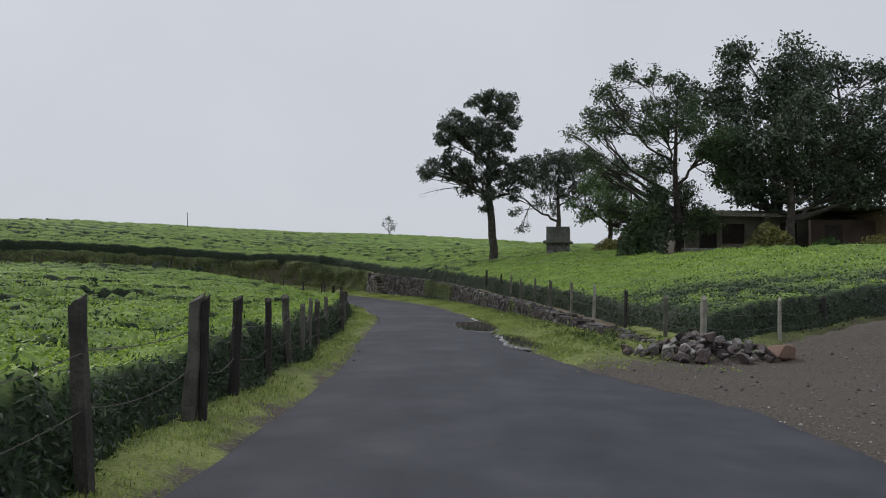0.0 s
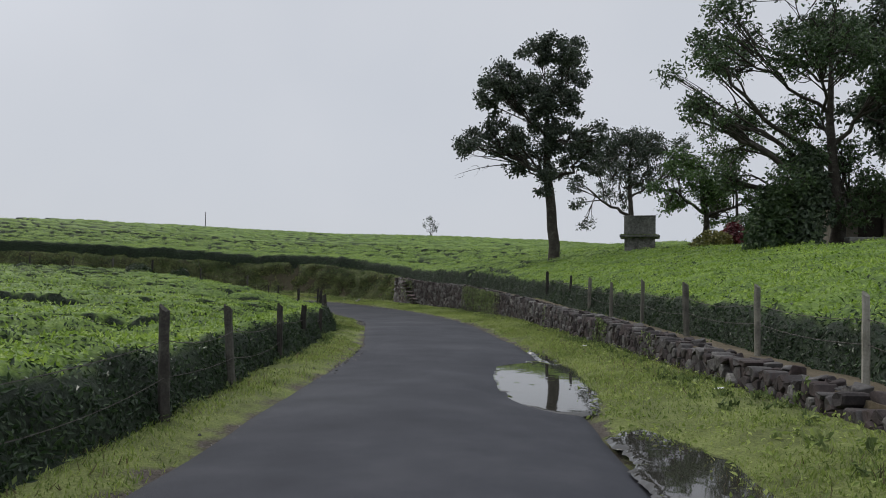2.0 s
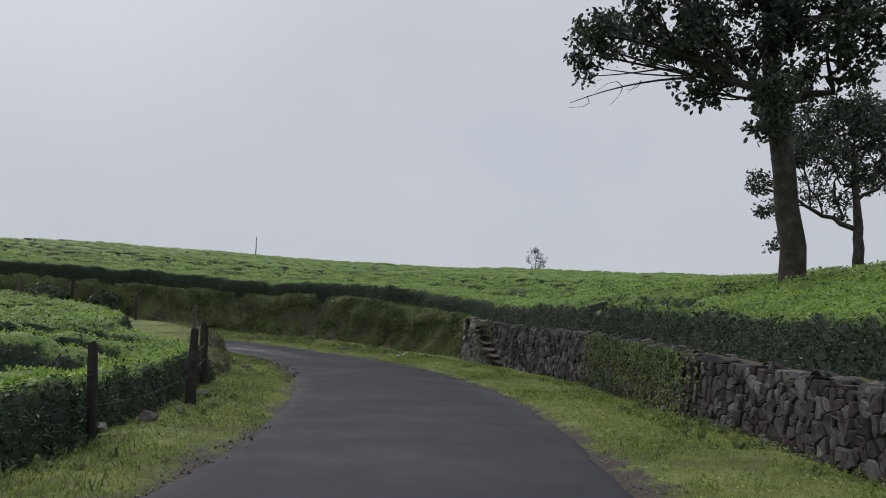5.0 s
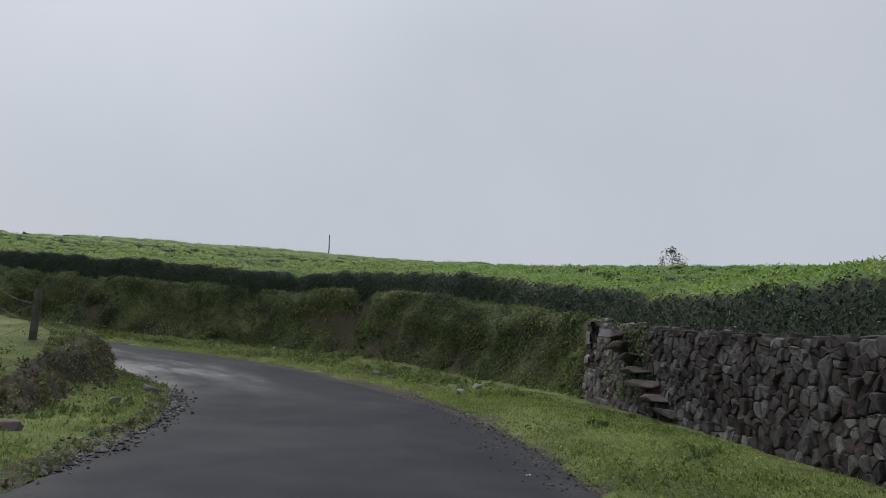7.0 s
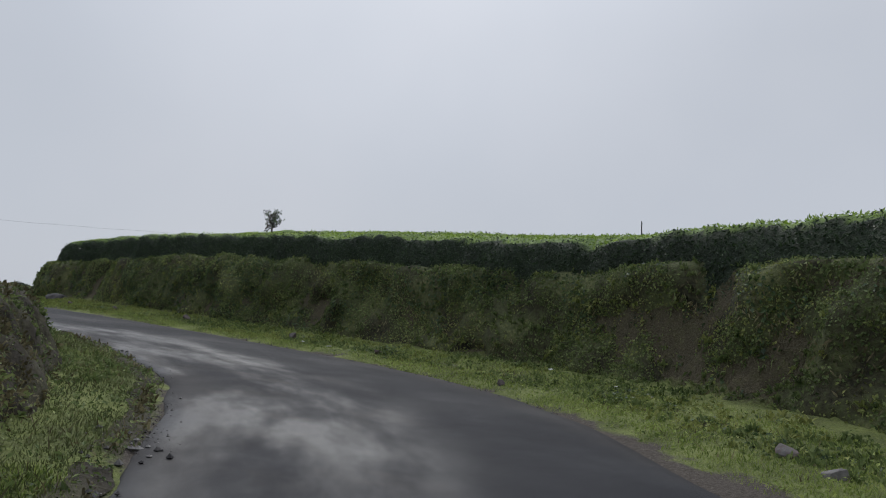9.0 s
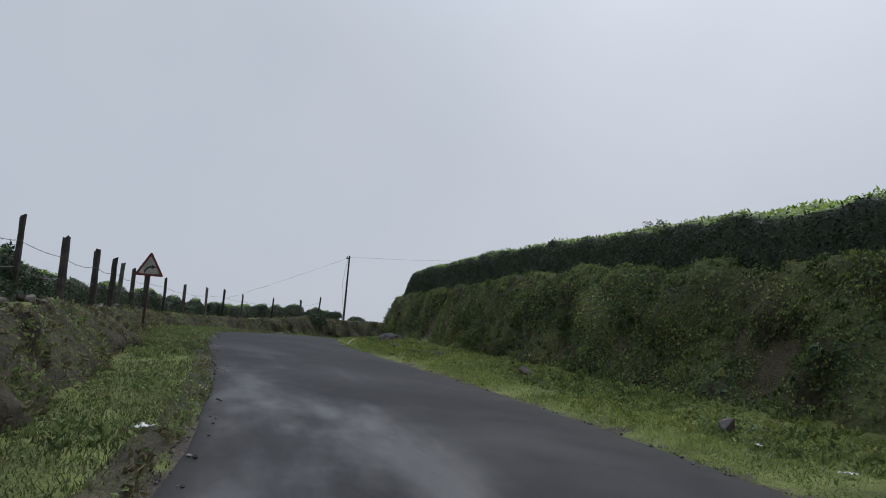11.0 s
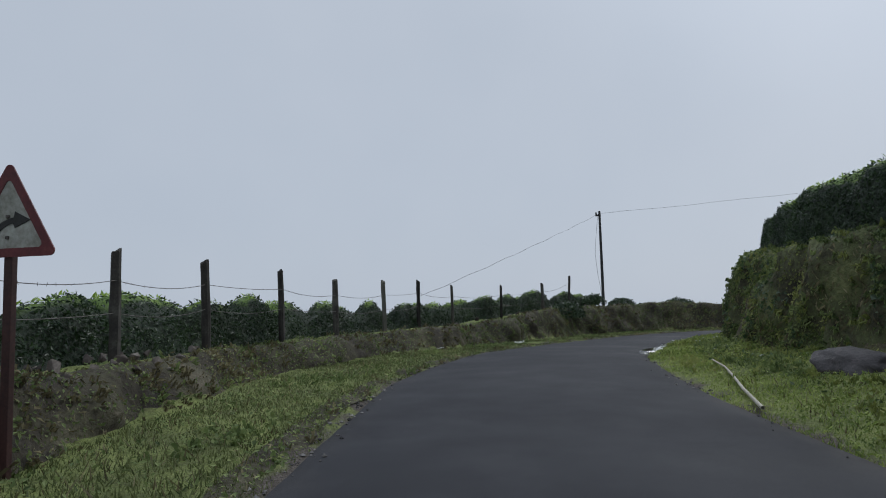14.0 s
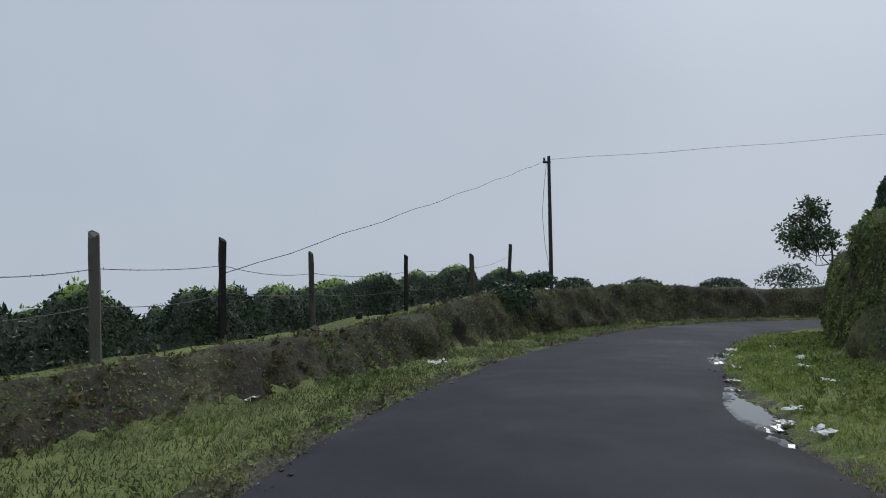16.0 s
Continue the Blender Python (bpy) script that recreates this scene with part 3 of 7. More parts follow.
def ground_material():
    """Grass, bare earth and dirt, mixed by noise and by slope of the real surface."""
    m = bpy.data.materials.new("ground_cover")
    m.use_nodes = True
    nt = m.node_tree
    b = nt.nodes["Principled BSDF"]
    n, link = nt.nodes.new, nt.links.new
    geo = n("ShaderNodeNewGeometry")

    def tex(scale, detail=6.0):
        t = n("ShaderNodeTexNoise")
        t.inputs["Scale"].default_value, t.inputs["Detail"].default_value, t.inputs["Roughness"].default_value = scale, detail, 0.62
        link(geo.outputs["Position"], t.inputs["Vector"])
        return t.outputs["Fac"]

    fine, mid, big = tex(34.0), tex(5.0), tex(0.7)
    tone = n("ShaderNodeMix")
    tone.data_type = "FLOAT"
    tone.inputs["Factor"].default_value = 0.42
    link(tex(1.3), tone.inputs[2])
    link(fine, tone.inputs[3])
    turf = ramp_node(nt, [(0.32, (0.055, 0.055, 0.025)), (0.43, (0.095, 0.112, 0.038)), (0.55, (0.165, 0.195, 0.06)), (0.7, (0.26, 0.275, 0.11))])
    earth = ramp_node(nt, [(0.3, (0.035, 0.029, 0.02)), (0.5, (0.072, 0.062, 0.038)), (0.72, (0.13, 0.11, 0.075))])
    dirt = ramp_node(nt, [(0.3, (0.042, 0.035, 0.03)), (0.5, (0.078, 0.066, 0.056)), (0.72, (0.15, 0.13, 0.112))])
    for r, f in ((turf, tone.outputs[0]), (earth, fine), (dirt, fine)):
        link(f, r.inputs["Fac"])
    sep = n("ShaderNodeSeparateXYZ")
    link(geo.outputs["Normal"], sep.inputs[0])
    up = n("ShaderNodeMapRange")
    up.inputs["From Min"].default_value, up.inputs["From Max"].default_value = 0.72, 0.93
    link(sep.outputs["Z"], up.inputs["Value"])
    sm = n("ShaderNodeMath")
    sm.operation = "MULTIPLY_ADD"
    sm.inputs[1].default_value, sm.inputs[2].default_value = 0.9, -0.45
    link(mid, sm.inputs[0])
    gadd = n("ShaderNodeMath")
    gadd.use_clamp = True
    link(up.outputs["Result"], gadd.inputs[0])
    link(sm.outputs[0], gadd.inputs[1])
    c1 = n("ShaderNodeMix")
    c1.data_type = "RGBA"
    link(gadd.outputs[0], c1.inputs["Factor"])
    link(earth.outputs["Color"], c1.inputs[6])
    link(turf.outputs["Color"], c1.inputs[7])
    # bare dirt of the side track
    pos = n("ShaderNodeSeparateXYZ")
    link(geo.outputs["Position"], pos.inputs[0])
    e1 = n("ShaderNodeMath")
    e1.operation = "MULTIPLY_ADD"
    e1.inputs[1].default_value, e1.inputs[2].default_value = -0.55, 0.0
    link(pos.outputs["X"], e1.inputs[0])
    e2 = n("ShaderNodeMath")
    link(e1.outputs[0], e2.inputs[0])
    link(pos.outputs["Y"], e2.inputs[1])
    e3 = n("ShaderNodeMath")
    e3.operation = "MULTIPLY_ADD"
    e3.inputs[1].default_value = 2.4
    link(mid, e3.inputs[0])
    link(e2.outputs[0], e3.inputs[2])
    mr = n("ShaderNodeMapRange")
    mr.inputs["From Min"].default_value, mr.inputs["From Max"].default_value = 11.5, 10.4
    link(e3.outputs[0], mr.inputs["Value"])
    mx = n("ShaderNodeMapRange")
    mx.inputs["From Min"].default_value, mx.inputs["From Max"].default_value = 0.6, 1.4
    link(pos.outputs["X"], mx.inputs["Value"])
    mm = n("ShaderNodeMath")
    mm.operation = "MULTIPLY"
    link(mr.outputs["Result"], mm.inputs[0])
    link(mx.outputs["Result"], mm.inputs[1])
    # gritty bare rim where the asphalt ends; v is the distance from the road's edge
    uv = n("ShaderNodeUVMap")
    uv.uv_map = "along"
    suv = n("ShaderNodeSeparateXYZ")
    link(uv.outputs["UV"], suv.inputs[0])
    rim = n("ShaderNodeMath")
    rim.operation = "MULTIPLY_ADD"
    rim.inputs[1].default_value = -1.5
    link(tex(1.6), rim.inputs[0])
    link(suv.outputs["Y"], rim.inputs[2])
    bare = n("ShaderNodeMapRange")
    bare.inputs["From Min"].default_value, bare.inputs["From Max"].default_value = -0.56, -0.75
    link(rim.outputs[0], bare.inputs["Value"])
    most = n("ShaderNodeMath")
    most.operation = "MAXIMUM"
    link(mm.outputs[0], most.inputs[0])
    link(bare.outputs["Result"], most.inputs[1])
    c2 = n("ShaderNodeMix")
    c2.data_type = "RGBA"
    link(most.outputs[0], c2.inputs["Factor"])
    link(c1.outputs[2], c2.inputs[6])
    link(dirt.outputs["Color"], c2.inputs[7])
    link(c2.outputs[2], b.inputs["Base Color"])
    b.inputs["Roughness"].default_value = 0.92
    b.inputs["Specular IOR Level"].default_value = 0.2
    hsum = n("ShaderNodeMath")
    link(fine, hsum.inputs[0])
    link(mid, hsum.inputs[1])
    bp = n("ShaderNodeBump")
    bp.inputs["Strength"].default_value, bp.inputs["Distance"].default_value = 0.8, 0.05
    link(hsum.outputs[0], bp.inputs["Height"])
    link(bp.outputs["Normal"], b.inputs["Normal"])
    return m


M_GROUND = ground_material()
GX, GY = axis(-78, 16, 0.25, -2600, 2600), axis(-1, 72, 0.25, -2600, 2600)


def lay_uv(me, u, v):
    """Stores place along the road and distance across it, per corner."""
    ix = np.empty(len(me.loops), np.int32)
    me.loops.foreach_get("vertex_index", ix)
    layer = me.uv_layers.new(name="along")
    layer.data.foreach_set("uv", np.stack([u, v], 1)[ix].astype(np.float32).ravel())


GROUND_MESH = grid_mesh("ground", GX, GY, soil, M_GROUND)
_gx, _gy = (k.ravel() for k in np.meshgrid(GX, GY))
_gs, _go, _gh, _gz = road_frame(_gx, _gy)
lay_uv(GROUND_MESH, _gs.clip(-60, 150), (np.abs(_go) - _gh).clip(-3, 20))
ground = tagged(new("ground", GROUND_MESH), "rolling ground of grass verges, earth banks and fields", "ground", kind="structure")

# ---- road ----


def build_road():
    s = np.arange(-58, 138, 0.25)
    across = np.r_[-1, np.linspace(-0.985, 0.985, 27), 1]
    hw = np.interp(s + ARC0, ARC, LINE[:, 2])
    zr = np.interp(s + ARC0, ARC, LINE[:, 3])
    left = hw + 0.10 * fbm(s, 0 * s, 2.2, 4, 21)
    right = hw + 0.10 * fbm(s, 0 * s, 2.0, 4, 33) + widen(s)
    verts = []
    for a in across:
        o = np.where(a < 0, a * left, a * right)
        x, y = road_point(s, o)
        crown = 0.05 * (1 - a * a) - 0.015 + 0.012 * fbm(x, y, 2.5, 2, 41)
        crown = np.where(abs(a) > 0.999, -0.05, crown)
        verts.append(np.stack([x, y, zr + crown - hollow(s, o)], 1))
    v = np.stack(verts, 1)
    idx = np.arange(v.shape[0] * v.shape[1]).reshape(v.shape[:2])
    q = np.stack([idx[:-1, :-1], idx[:-1, 1:], idx[1:, 1:], idx[1:, :-1]], -1).reshape(-1, 4)
    me = mesh_from("road", v.reshape(-1, 3), q, M_ASPHALT, True)
    lay_uv(me, np.repeat(s, len(across)), np.stack([np.where(a < 0, a * left, a * right) for a in across], 1).ravel())
    return me


road = tagged(new("road", build_road()), "narrow dark damp asphalt road with ragged edges", "road", kind="structure")

# ---- tea fields ----


def quad_stats(me):
    """Centre, normal and area of every quad."""
    nv, nf = len(me.vertices), len(me.polygons)
    co = np.empty(nv * 3, np.float32)
    me.vertices.foreach_get("co", co)
    co = co.reshape(-1, 3).astype(float)
    idx = np.empty(nf * 4, np.int32)
    me.loops.foreach_get("vertex_index", idx)
    c = co[idx.reshape(-1, 4)]
    n = np.cross(c[:, 2] - c[:, 0], c[:, 3] - c[:, 1])
    area = np.linalg.norm(n, axis=1) * 0.5
    return c, n / (2 * area[:, None] + 1e-9), area


def tea_cells(x, y, cx, cy, seed):
    """Distance to the gap between neighbouring bushes, in metres (jittered cells)."""
    u, v = x / cx, y / cy
    i, j = np.floor(u).astype(int), np.floor(v).astype(int)
    best, second = np.full(u.shape, 9.0), np.full(u.shape, 9.0)
    for p in (-1, 0, 1):
        for q in (-1, 0, 1):
            a, b = i + p, j + q
            ju, jv = _lat[(a * 7 + seed) & 255, (b * 13) & 255], _lat[(a * 5) & 255, (b * 11 + seed) & 255]
            d = np.hypot((u - a - 0.2 - 0.6 * ju) * cx, (v - b - 0.2 - 0.6 * jv) * cy)
            second = np.where(d < best, best, np.minimum(second, d))
            best = np.minimum(best, d)
    return (second - best) * 0.5


def tea_mask(x, y):
    """Metres inside the edge of a tea field (negative: no tea)."""
    x, y = np.ravel(x), np.ravel(y)
    s, o, hw, zr = road_frame(x, y)
    dr, dl = o - hw, -o - hw
    ws, wo = beside_line(x, y, WALL_LINE, WALL_ARC)
    edge_w = wo - 0.9 + 0.25 * vnoise(s, 0 * s, 2.0, 31)
    edge_b = dr - 0.72 - np.interp(s, BANK_S, BANK_TOE) - 0.35 * (1 - step01(57, 66, s)) + 0.3 * vnoise(s, 0 * s, 2.4, 32)
    blend = step01(53.0, 59.0, s)
    outer = edge_w * (1 - blend) + edge_b * blend
    corner = (y - (12.35 + 0.55 * (x - 4.1))) * 0.88
    outer = np.where(s < 17, np.minimum(corner, x - 4.5), outer)
    outer = np.minimum(outer, np.where(s > 90, 0.9 * (111 - s), 99))
    yard = np.maximum(11.2 + 0.10 * (y - 40) - x, 33.6 + 0.05 * (x - 12) - y)
    outer = np.minimum(outer, np.where(y > 28, yard, 99))
    outer = np.minimum(outer, np.where(y > 45, np.hypot(x - 8.15, y - 50.6) - 1.25, 99))
    i_edge = dl - np.interp(s, (0, 8, 16, 24, 30, 38, 46, 62, 74), (0.5, 0.6, 0.75, 0.9, 1.0, 1.2, 1.9, 2.0, 2.7)) + 0.3 * vnoise(s, 0 * s, 2.2, 35)
    bare = step01(46, 50, s) * (1 - step01(66, 70, s))
    i_edge = np.where(bare > 0.5, np.minimum(i_edge, dl - 4.2), i_edge)
    i_edge = np.minimum(i_edge, 0.9 * (114 - s))
    m = np.where(o > 0, outer, i_edge)
    return m, s, o


def tea_height(x, y, m, s, o):
    cells = np.where(o > 0, tea_cells(x * 0.94 + y * 0.34, y * 0.94 - x * 0.34, 1.9, 1.15, 3), tea_cells(x * 0.98 + y * 0.17, y * 0.98 - x * 0.17, 1.7, 1.05, 9))
    full = 0.86 + 0.22 * fbm(x, y, 6.0, 3, 51)
    low = np.where(o > 0, step01(17, 30, s) * 0.2 + 0.62, 0.74)
    front = 0.76 + 0.06 * (1 - step01(2.0, 5.0, m)) * step01(63, 70, s)
    full = full * np.where(o > 0, low + (front - low) * step01(54, 62, s), low + 0.17 * step01(60, 75, s))
    full = full + np.where(o > 0, 0.32 * step01(82, 93, s) * (1 - step01(2.5, 6, m)), 0)
    track = np.abs(((y * 0.96 - x * 0.28 + 2.2 * fbm(x, y, 14, 2, 61)) % 9.0) - 4.5)
    knit = np.where(o > 0, 0.32, 0.18)
    gap = step01(0.0, 0.2, cells) * knit + 1 - knit
    lane = np.where(o > 0, y * 0.95 + x * 0.25, y * 0.9 - x * 0.36) + 1.3 * fbm(x, y, 9, 2, 62)
    row = np.floor(lane / 2.1)
    full = full + step01(0.8, 2.5, m) * np.where(o > 0, np.where(np.abs(o) > 16, 0.3, 0.05), 0.52) * vnoise(row * 3.7, 0 * row, 1.0, 64) * np.where(s < 66, 1, 0)
    lane = np.abs((lane / 2.1) % 1.0 - 0.5) * 2.1
    deep = step01(0.8, 2.2, m) * np.where(o > 0, np.where(np.abs(o) > 14, 0.85, 0.25), 0.9)
    gap = gap * (1 - deep + deep * step01(np.where(o > 0, 0.3, 0.4), np.where(o > 0, 0.48, 0.56), lane + np.where(o > 0, 0.4, 0.2) * vnoise(x, y, 1.3, 63)))
    solo = step01(68, 76, s) * (o < 0)
    gap = gap * (1 - solo) + solo * (0.58 + 0.42 * step01(0.0, 0.42, cells))
    # bushes that died and left a hole
    lost = step01(0.26, 0.36, vnoise(x, y * 1.7, 2.6, 66)) * step01(1.5, 2.5, m) * np.where(s < 60, 1, 0) * np.where(o < 0, 0.55, 0.3)
    gap = gap * (1 - lost)
    gap = gap * (0.5 + 0.5 * step01(0.05, 0.3, track))
    gap = np.where((o > 0) & (m < 1.6) & (s > 52), np.maximum(gap, 0.92), gap)
    gap = np.where((o > 0) & (o < 16) & (s < 45), np.maximum(gap, 0.88), gap)
    inside = step01(-0.1, 0.34, m + 0.16 * vnoise(x, y, 0.5, 71) + 0.36 * vnoise(x, y, 1.4, 72))
    return (full * np.minimum(gap, 1) + 0.10 * fbm(x, y, 0.45, 3, 81)) * inside - 0.12 * (1 - inside)


def near_path(x, y):
    """Metres from the stretch of road that the walk covers."""
    s, o, hw, zr = road_frame(x, y)
    return np.hypot(o, np.maximum(0, np.maximum(-s - 1, s - 122)))


def build_tea(name, label, x0, x1, y0, y1, step, side, lo, hi):
    xs, ys = np.arange(x0, x1, step), np.arange(y0, y1, step)
    X, Y = np.meshgrid(xs, ys)
    m, s, o = (a.reshape(X.shape) for a in tea_mask(X, Y))
    d = np.abs(o)
    ok = (m > -0.3) & ((o > 0) == (side > 0)) & (d >= lo) & (d < hi) & (s > -25)
    z = soil(X, Y).reshape(X.shape)
    Z = z + tea_height(X, Y, m, s, o)
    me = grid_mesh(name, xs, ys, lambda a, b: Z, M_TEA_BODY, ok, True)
    co = np.empty(len(me.vertices) * 3, np.float32)
    me.vertices.foreach_get("co", co)
    co = co.reshape(-1, 3).astype(float)
    mm, ms, mo = tea_mask(co[:, 0], co[:, 1])
    # the later hedges stand backlit: a lowered v paints their bodies darker
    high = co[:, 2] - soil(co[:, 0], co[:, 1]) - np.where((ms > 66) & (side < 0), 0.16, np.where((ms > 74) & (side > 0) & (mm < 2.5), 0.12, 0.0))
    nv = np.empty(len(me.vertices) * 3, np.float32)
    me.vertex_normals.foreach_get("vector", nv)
    table = step01(0.72, 0.93, nv[2::3])         # young shoots on the plucked tables; steep sides go dark, old leaves and shade in one colour
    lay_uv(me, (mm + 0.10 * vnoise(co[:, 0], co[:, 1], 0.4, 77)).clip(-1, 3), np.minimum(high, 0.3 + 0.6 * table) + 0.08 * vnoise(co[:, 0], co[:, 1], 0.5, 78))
    me.update()
    return me


TEA = []
for nm, label, box, side in (("tea_field", "plucked tea bushes in rows on the hill behind the stone wall", (-74, 46, 11, 128), 1), ("tea_field", "flat-topped green tea bushes behind the roadside fence", (-88, 0, -12, 64), -1)):
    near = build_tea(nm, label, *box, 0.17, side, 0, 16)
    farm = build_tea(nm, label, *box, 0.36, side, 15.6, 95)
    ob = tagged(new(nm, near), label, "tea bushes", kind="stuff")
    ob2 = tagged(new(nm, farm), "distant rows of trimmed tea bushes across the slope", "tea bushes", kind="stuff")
    TEA += [(near, side), (farm, side)]

# ---- helpers for things ----


def part(name, data, parent, label="", loc=None):
    """Links a mesh (or a bmesh with its material) as one part under a thing or a part."""
    ob = new(name, data)
    ob.parent = parent
    if loc is not None:
        ob.matrix_basis = loc if isinstance(loc, Matrix) else Matrix.Translation(loc)
    if label:
        ob["label"] = label
    return ob


def bm_mesh(name, bm, material, smooth=False):
    me = bpy.data.meshes.new(name)
    bm.normal_update()
    bm.to_mesh(me)
    bm.free()
    for p in me.polygons:
        p.use_smooth = smooth
    me.materials.append(material)
    return me


def thing(name, label, category, loc=(0, 0, 0), group="", kind="", turn=0.0):
    e = new(name)
    e.matrix_basis = Matrix.Translation(loc) @ Matrix.Rotation(turn, 4, "Z")
    e.empty_display_size = 0.2
    return tagged(e, label, category, group, kind)


def box_bm(bm, x0, x1, y0, y1, z0, z1, bevel=0.0):
    r = bmesh.ops.create_cube(bm, size=1.0)
    for v in r["verts"]:
        v.co = Vector((x0 + (v.co.x + 0.5) * (x1 - x0), y0 + (v.co.y + 0.5) * (y1 - y0), z0 + (v.co.z + 0.5) * (z1 - z0)))
    if bevel:
        es = list({e for v in r["verts"] for e in v.link_edges})
        bmesh.ops.bevel(bm, geom=es, offset=bevel, segments=2, profile=0.6, affect="EDGES")
    return r


def box_mesh(name, x0, x1, y0, y1, z0, z1, material, bevel=0.01):
    bm = bmesh.new()
    box_bm(bm, x0, x1, y0, y1, z0, z1, bevel)
    return bm_mesh(name, bm, material)


def tube_arrays(pts, radii, sides=7):
    """Vertices and quads of a tapered tube along points."""
    p, r = np.asarray(pts, float), np.asarray(radii, float)
    t = np.gradient(p, axis=0)
    t /= np.linalg.norm(t, axis=1)[:, None] + 1e-9
    ref = np.array([0.31, 0.17, 0.93]) if abs(t[:, 2]).mean() < 0.8 else np.array([1.0, 0.1, 0.0])
    a = np.cross(t, ref)
    a /= np.linalg.norm(a, axis=1)[:, None] + 1e-9
    b = np.cross(t, a)
    ang = np.arange(sides) / sides * 2 * np.pi
    v = p[:, None] + r[:, None, None] * (np.cos(ang)[None, :, None] * a[:, None] + np.sin(ang)[None, :, None] * b[:, None])
    n = len(p)
    i = np.arange((n - 1) * sides).reshape(n - 1, sides)
    nx = (np.arange(sides) + 1) % sides
    base = (np.arange(n - 1) * sides)[:, None]
    q = np.stack([i, base + nx[None, :], base + sides + nx[None, :], i + sides], -1).reshape(-1, 4)
    return v.reshape(-1, 3), q


def tubes_mesh(name, tubes, material, smooth=True):
    vs, qs, k = [], [], 0
    for pts, radii, sides in tubes:
        v, q = tube_arrays(pts, radii, sides)
        vs.append(v)
        qs.append(q + k)
        k += len(v)
    return mesh_from(name, np.concatenate(vs), np.concatenate(qs), material, smooth)


def bez(a, c, b, n):
    t = np.linspace(0, 1, n)[:, None]
    return (1 - t) ** 2 * np.asarray(a) + 2 * t * (1 - t) * np.asarray(c) + t * t * np.asarray(b)


def unit(v):
    return v / (np.linalg.norm(v, axis=-1, keepdims=True) + 1e-9)


def leaf_quads(pos, normal, length, width, rng, droop=0.0, rounded=False):
    """One flat diamond, or one rounded six-cornered blade, a leaf, about the given normal."""
    n = len(pos)
    rnd = unit(rng.normal(size=(n, 3)))
    along = unit(rnd - (rnd * normal).sum(1, keepdims=True) * normal)
    along[:, 2] -= droop
    along = unit(along)
    side = unit(np.cross(normal, along))
    length, width = np.broadcast_to(length, n)[:, None], np.broadcast_to(width, n)[:, None]
    lift = normal * length * 0.12
    if rounded:
        a, b = along * length, side * width * 0.5
        v = np.stack([pos, pos + a * 0.28 + b * 0.85 + lift * 0.7, pos + a * 0.72 + b * 0.9 + lift, pos + a, pos + a * 0.72 - b * 0.9 + lift, pos + a * 0.28 - b * 0.85 + lift * 0.7], 1)
        return v.reshape(-1, 3), np.arange(6 * n).reshape(n, 6)
    v = np.stack([pos, pos + along * length * 0.45 + side * width * 0.5 + lift, pos + along * length, pos + along * length * 0.45 - side * width * 0.5 + lift], 1)
    return v.reshape(-1, 3), np.arange(4 * n).reshape(n, 4)


# ---- leaves on the tea ----
rng_tea = np.random.default_rng(11)
for (me, side), far in zip(TEA, (False, True, False, True)):
    c, n, area = quad_stats(me)
    mid = c.mean(1)
    d = np.maximum(near_path(mid[:, 0], mid[:, 1]), 4.5)
    if far:
        dens = np.where(d < 50, 30 * (16 / d) ** 1.5, 0.0)
    else:
        dens = np.where(side > 0, 430 * (4.5 / d) ** 1.4, 520 * (4.5 / d) ** 1.9)
    dens = dens * np.where(n[:, 2] < 0.6, 2.2, 1.0)      # the sides carry more leaves than the plucked tables
    want = dens * area
    count = np.floor(want + rng_tea.random(len(want))).astype(int)
    f = np.repeat(np.arange(len(count)), count)
    u, w = rng_tea.random((2, len(f), 1))
    q = c[f]
    pos = (q[:, 0] * (1 - u) + q[:, 1] * u) * (1 - w) + (q[:, 3] * (1 - u) + q[:, 2] * u) * w
    size = 0.062 * (d[f] / 4.5) ** (0.3 if far else 0.42) * rng_tea.uniform(0.7, 1.35, len(f))
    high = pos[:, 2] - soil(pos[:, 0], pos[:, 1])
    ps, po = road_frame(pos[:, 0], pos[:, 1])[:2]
    # backlit hedges: dim tops imitated by dark mature leaves in place of shoots
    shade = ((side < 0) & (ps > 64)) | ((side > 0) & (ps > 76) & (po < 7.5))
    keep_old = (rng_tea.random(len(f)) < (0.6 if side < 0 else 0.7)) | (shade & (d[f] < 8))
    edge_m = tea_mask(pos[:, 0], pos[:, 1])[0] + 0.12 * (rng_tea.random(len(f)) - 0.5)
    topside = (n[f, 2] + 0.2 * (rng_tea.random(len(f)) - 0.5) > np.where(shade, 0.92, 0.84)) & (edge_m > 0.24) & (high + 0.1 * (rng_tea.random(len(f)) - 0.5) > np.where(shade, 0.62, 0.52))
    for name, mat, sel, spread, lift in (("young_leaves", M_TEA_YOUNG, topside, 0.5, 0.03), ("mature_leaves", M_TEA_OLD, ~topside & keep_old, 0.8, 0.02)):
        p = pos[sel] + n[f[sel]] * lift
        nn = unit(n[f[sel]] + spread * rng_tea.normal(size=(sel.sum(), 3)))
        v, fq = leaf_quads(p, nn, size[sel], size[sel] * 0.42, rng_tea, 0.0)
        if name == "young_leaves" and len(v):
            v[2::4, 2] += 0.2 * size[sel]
        tagged(new("tea_leaves", mesh_from(name, v, fq, mat)), "fresh yellow-green tea shoots on the bush tops" if sel is topside else "dark glossy mature leaves on the bush sides, lanes and backlit tops", "tea leaves", kind="stuff")

# ---- grass and herbs on verges and banks ----
rng_g = np.random.default_rng(5)


